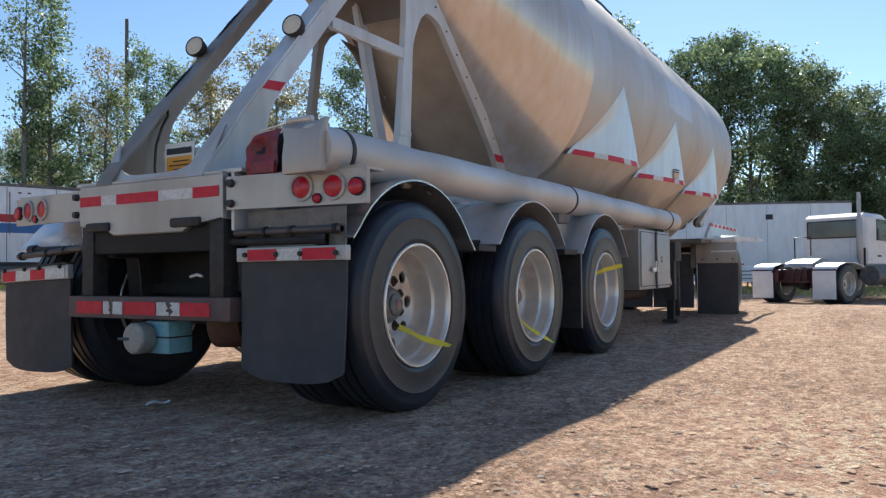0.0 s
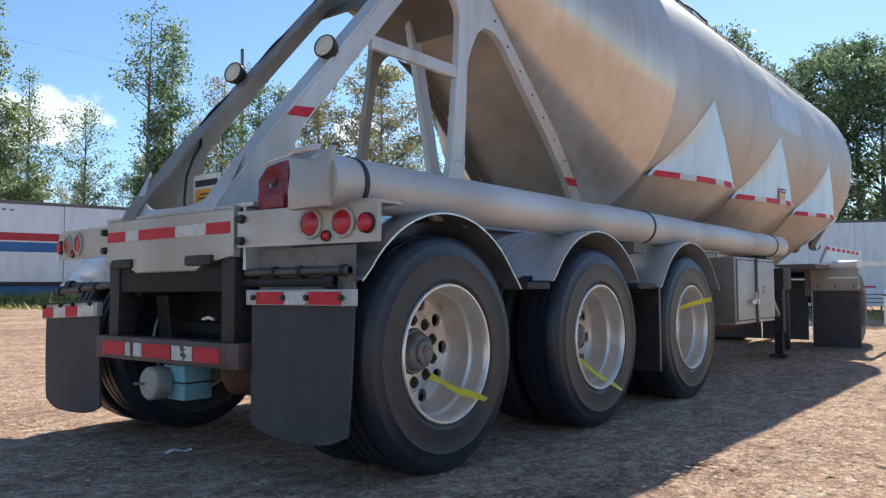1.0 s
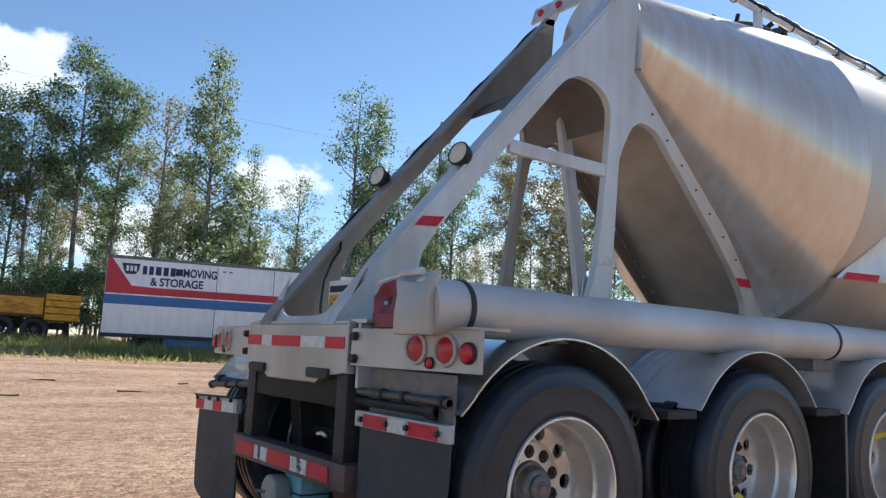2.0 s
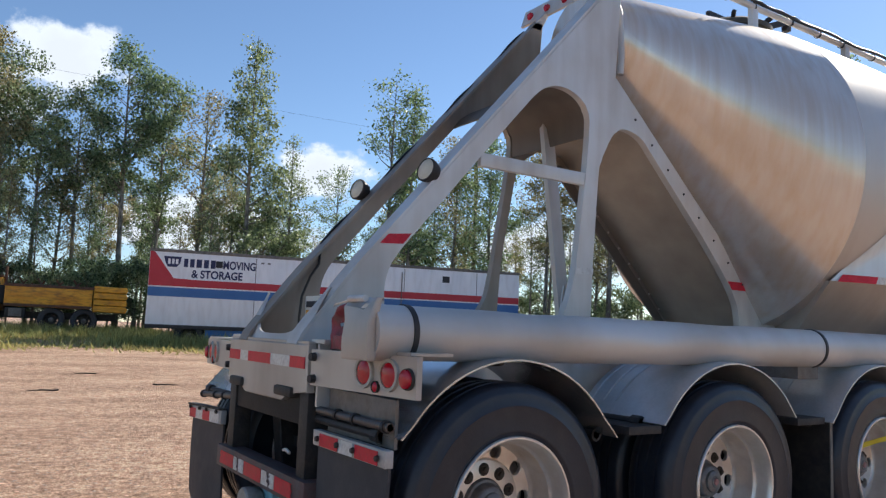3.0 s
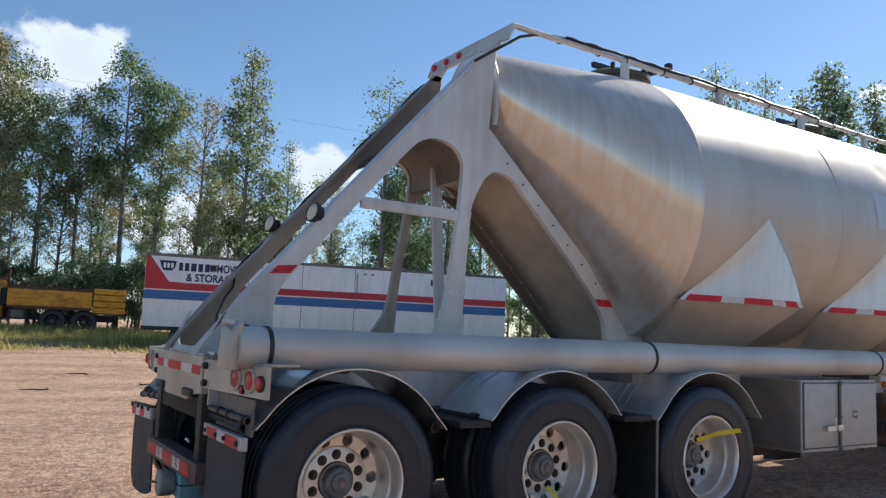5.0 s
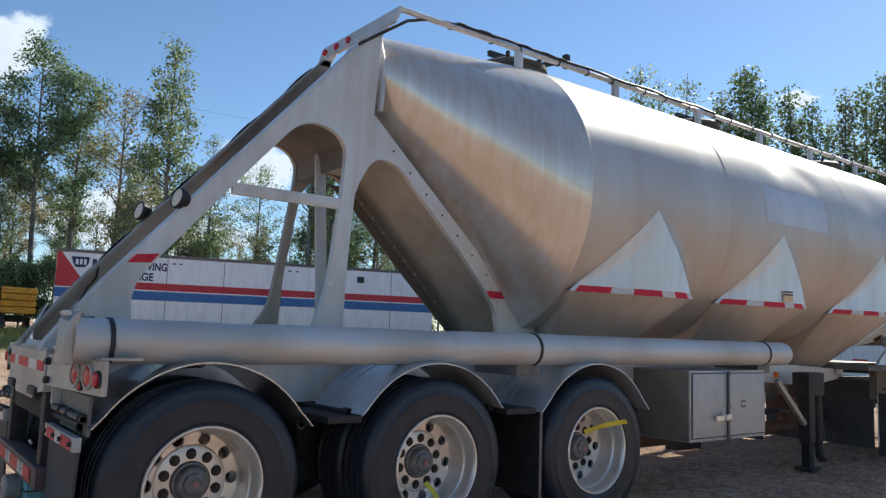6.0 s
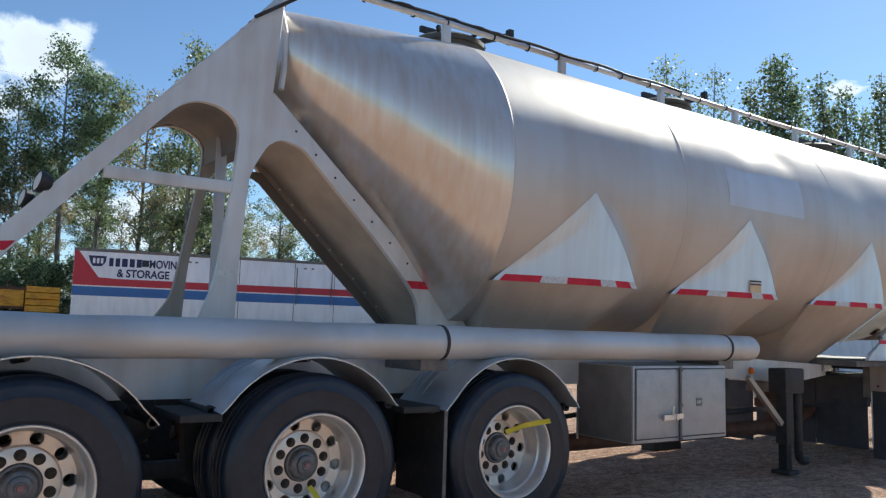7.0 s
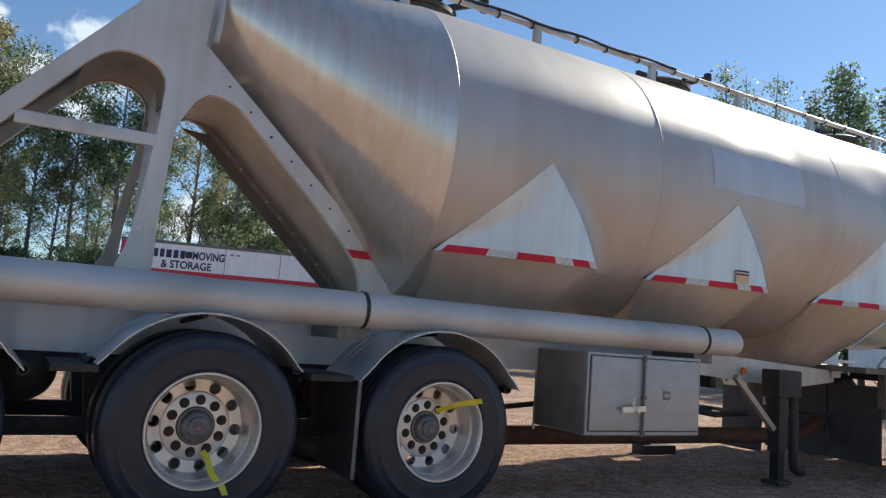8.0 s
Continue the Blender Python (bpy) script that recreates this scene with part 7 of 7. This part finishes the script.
def scatter_stones():
    g = np.random.RandomState(9)
    n = 60000
    x = g.uniform(-4.5, 12, n)
    y = np.where(g.rand(n) < 0.75, g.uniform(-5.5, 1.5, n), g.uniform(0, 12, n))
    s = 0.004 + 0.015 * g.rand(n) ** 3 + 0.014 * (g.rand(n) > 0.997)
    # larger stones and clods farther out
    far = 34000
    n += far
    x = np.concatenate([x, g.uniform(-13, 9, far)])
    y = np.concatenate([y, 1.5 + 20.5 * g.rand(far) ** 1.3])
    s = np.concatenate([s, (0.008 + 0.026 * g.rand(far) ** 4) * (0.7 + 0.6 * (y[-far:] - 1.5) / 20.5)])
    octa = np.array([(1, 0, 0), (0, 1, 0), (-1, 0, 0), (0, -1, 0), (0, 0, 0.17), (0, 0, -0.5)])
    fidx = np.array([(0, 1, 4), (1, 2, 4), (2, 3, 4), (3, 0, 4)])
    v = octa[None] * s[:, None, None] * g.uniform(0.6, 1.4, (n, 6, 3))
    a = g.uniform(0, 6.283, n)
    c, sn = np.cos(a)[:, None], np.sin(a)[:, None]
    vx, vy = v[:, :, 0] * c - v[:, :, 1] * sn, v[:, :, 0] * sn + v[:, :, 1] * c
    gz = np.array([ground_z(p, q) for p, q in zip(x, y)])
    v = np.stack([vx + x[:, None], vy + y[:, None], v[:, :, 2] + gz[:, None] - 0.006 + s[:, None] * 0.3], 2).reshape(-1, 3)
    f = (fidx[None] + 6 * np.arange(n)[:, None, None]).reshape(-1, 3)
    me = bpy.data.meshes.new("gravel")
    me.from_pydata(v.tolist(), [], f.tolist())
    me.materials.append(STONE)
    tagged(new("gravel", me), "loose grey-brown gravel stones on the yard", "gravel", kind="stuff")


def scrap(x, y, turn, length, label):
    bm = bmesh.new()
    rows = []
    for i in range(7):
        u = i / 6 * length
        wob = 0.006 * math.sin(i * 1.9)
        z = 0.012 + 0.008 * math.sin(i * 1.3 + turn)
        rows.append([bm.verts.new((u, w + wob, z + dz)) for w, dz in ((-0.011, 0), (0.011, 0.004), (0.011, 0.007), (-0.011, 0.003))])
    for a, b in zip(rows, rows[1:]):
        for j in range(4):
            bm.faces.new((a[j], a[(j + 1) % 4], b[(j + 1) % 4], b[j]))
    bm.faces.new(rows[0])
    bm.faces.new(rows[-1])
    o = part("plastic_scrap", bm, VANWHITE)
    o.matrix_basis = pose(x, y, ground_z(x, y) - 0.012, 0, 0, turn)
    tagged(o, label, "litter")


def twig(x, y, turn, length, seed):
    """A crooked dead stick with a side shoot."""
    g = random.Random(seed)
    bm = bmesh.new()
    pts = [Vector((length * i / 6, g.uniform(-0.035, 0.035) * length * 2, 0.016 + g.uniform(0, 0.012))) for i in range(7)]
    tube(bm, pts, [0.016, 0.015, 0.014, 0.012, 0.010, 0.008, 0.004], 6)
    tube(bm, [pts[3], pts[3] + Vector((0.10 * length, g.choice((-1, 1)) * 0.16 * length, 0.02))], [0.009, 0.004], 5)
    o = part("twig", bm, TWIGMAT)
    o.matrix_basis = pose(x, y, ground_z(x, y) - 0.012, 0, 0, turn)
    tagged(o, "dark dead twig lying on the gravel", "twig", "twigs on the yard")


scatter_grass()
scatter_weeds()
scatter_stones()
TWIGS = ((-2.2, 15.4, 4, 0.75), (-0.25, 11.3, 170, 0.5), (1.6, 12.3, -15, 0.45), (-1.3, 20.3, 20, 0.4), (-1.9, 3.3, 60, 0.12), (0.9, 14.7, 150, 0.5), (3.4, 14.2, 30, 0.35), (-3.6, 18.5, -10, 0.5))
for i, (x, y, turn, length) in enumerate(TWIGS):
    twig(x, y, turn, length, i)
scrap(-0.56, 0.13, -20, 0.13, "torn white plastic strip lying on the gravel")


# ---- utility pole and wires ----
def utility_pole():
    x, y = polar(55.4, 48)
    p = thing("utility_pole", (x, y, ground_z(x, y)), "grey wooden utility pole with wires", "pole")
    bm = bmesh.new()
    tube(bm, [(0, 0, -0.2), (0, 0, 15.3)], [0.15, 0.10], 10)
    part("pole_shaft", bm, WOODPOLE, p)
    part("transformer", blocked(-0.18, 0.18, -0.45, -0.12, 11.8, 12.7, bevel=0.05), STEEL, p)
    bm = bmesh.new()
    tube(bm, [(-40 + 4 * i, 4 - 0.4 * i, 13.4 - 0.54 * math.sin(math.pi * i / 20)) for i in range(21)], 0.005, 4)
    part("wire", bm, CABLE, p)


utility_pole()


# ---- clouds ----
def cloud_material(seed):
    m = bpy.data.materials.new("cloud")
    m.use_nodes = True
    n, l = m.node_tree.nodes, m.node_tree.links
    for x in list(n):
        if x.type == "BSDF_PRINCIPLED":
            n.remove(x)
    tc = n.new("ShaderNodeTexCoord")
    ns, mp = n.new("ShaderNodeTexNoise"), n.new("ShaderNodeMapping")
    mp.inputs["Location"].default_value = (seed * 3.7, seed * 1.3, 0)
    mp.inputs["Scale"].default_value = (1.6, 1.2, 1)
    l.new(tc.outputs["Object"], mp.inputs[0])
    l.new(mp.outputs[0], ns.inputs["Vector"])
    ns.inputs["Scale"].default_value, ns.inputs["Detail"].default_value, ns.inputs["Roughness"].default_value = 1.5, 9, 0.58
    ln = n.new("ShaderNodeVectorMath")
    ln.operation = "LENGTH"
    l.new(tc.outputs["Object"], ln.inputs[0])
    fall = n.new("ShaderNodeMapRange")
    fall.inputs["From Min"].default_value, fall.inputs["From Max"].default_value = 0.15, 1.0
    fall.inputs["To Min"].default_value, fall.inputs["To Max"].default_value = 0.32, -0.42
    l.new(ln.outputs["Value"], fall.inputs["Value"])
    ad = n.new("ShaderNodeMath")
    l.new(ns.outputs["Fac"], ad.inputs[0])
    l.new(fall.outputs[0], ad.inputs[1])
    al = n.new("ShaderNodeMapRange")
    al.interpolation_type = "SMOOTHSTEP"
    al.inputs["From Min"].default_value, al.inputs["From Max"].default_value = 0.46, 0.66
    l.new(ad.outputs[0], al.inputs["Value"])
    sh = n.new("ShaderNodeValToRGB")
    sh.color_ramp.elements[0].position, sh.color_ramp.elements[1].position = 0.5, 0.85
    sh.color_ramp.elements[0].color, sh.color_ramp.elements[1].color = (0.86, 0.92, 1.0, 1), (0.78, 0.82, 0.88, 1)
    l.new(ad.outputs[0], sh.inputs[0])
    em, tr, mx = n.new("ShaderNodeEmission"), n.new("ShaderNodeBsdfTransparent"), n.new("ShaderNodeMixShader")
    em.inputs[1].default_value = 0.95
    l.new(sh.outputs[0], em.inputs[0])
    l.new(al.outputs[0], mx.inputs[0])
    l.new(tr.outputs[0], mx.inputs[1])
    l.new(em.outputs[0], mx.inputs[2])
    l.new(mx.outputs[0], n["Material Output"].inputs[0])
    return m


def cloud(az, el, w, h, seed):
    d = 2600
    c = Vector((d * math.cos(radians(az)), d * math.sin(radians(az)), d * math.tan(radians(el))))
    bm = bmesh.new()
    v = [bm.verts.new(p) for p in ((-1, -1, 0), (1, -1, 0), (1, 1, 0), (-1, 1, 0))]
    bm.faces.new(v)
    o = part("cloud", bm, cloud_material(seed))
    o.matrix_world = look(c, (0, 0, 0)) @ Matrix.Diagonal((d * math.tan(radians(w)), d * math.tan(radians(h)), 1, 1))
    o.visible_shadow = False
    tagged(o, "white cumulus cloud over the trees", "cloud", "clouds in the sky", "structure")


CLOUDS = ((84.4, 17.4, 7.4, 5.2, 1), (88.5, 14.5, 6.5, 4.4, 2), (94.5, 17.5, 7, 4.2, 3), (82.0, 24.6, 7.8, 3.2, 4), (66.4, 11.6, 7.0, 4.2, 5),
          (45.3, 11.8, 4.0, 2.4, 6), (90.5, 25.0, 7.0, 4.4, 7), (27.1, 16.6, 2.4, 1.2, 8), (20.5, 16.0, 2.0, 1.0, 9), (75, 7, 16, 5.0, 10), (100, 8, 16, 5, 11), (48, 6.5, 14, 4.5, 12), (30, 8, 8, 3, 13))
for c in CLOUDS:
    cloud(*c)
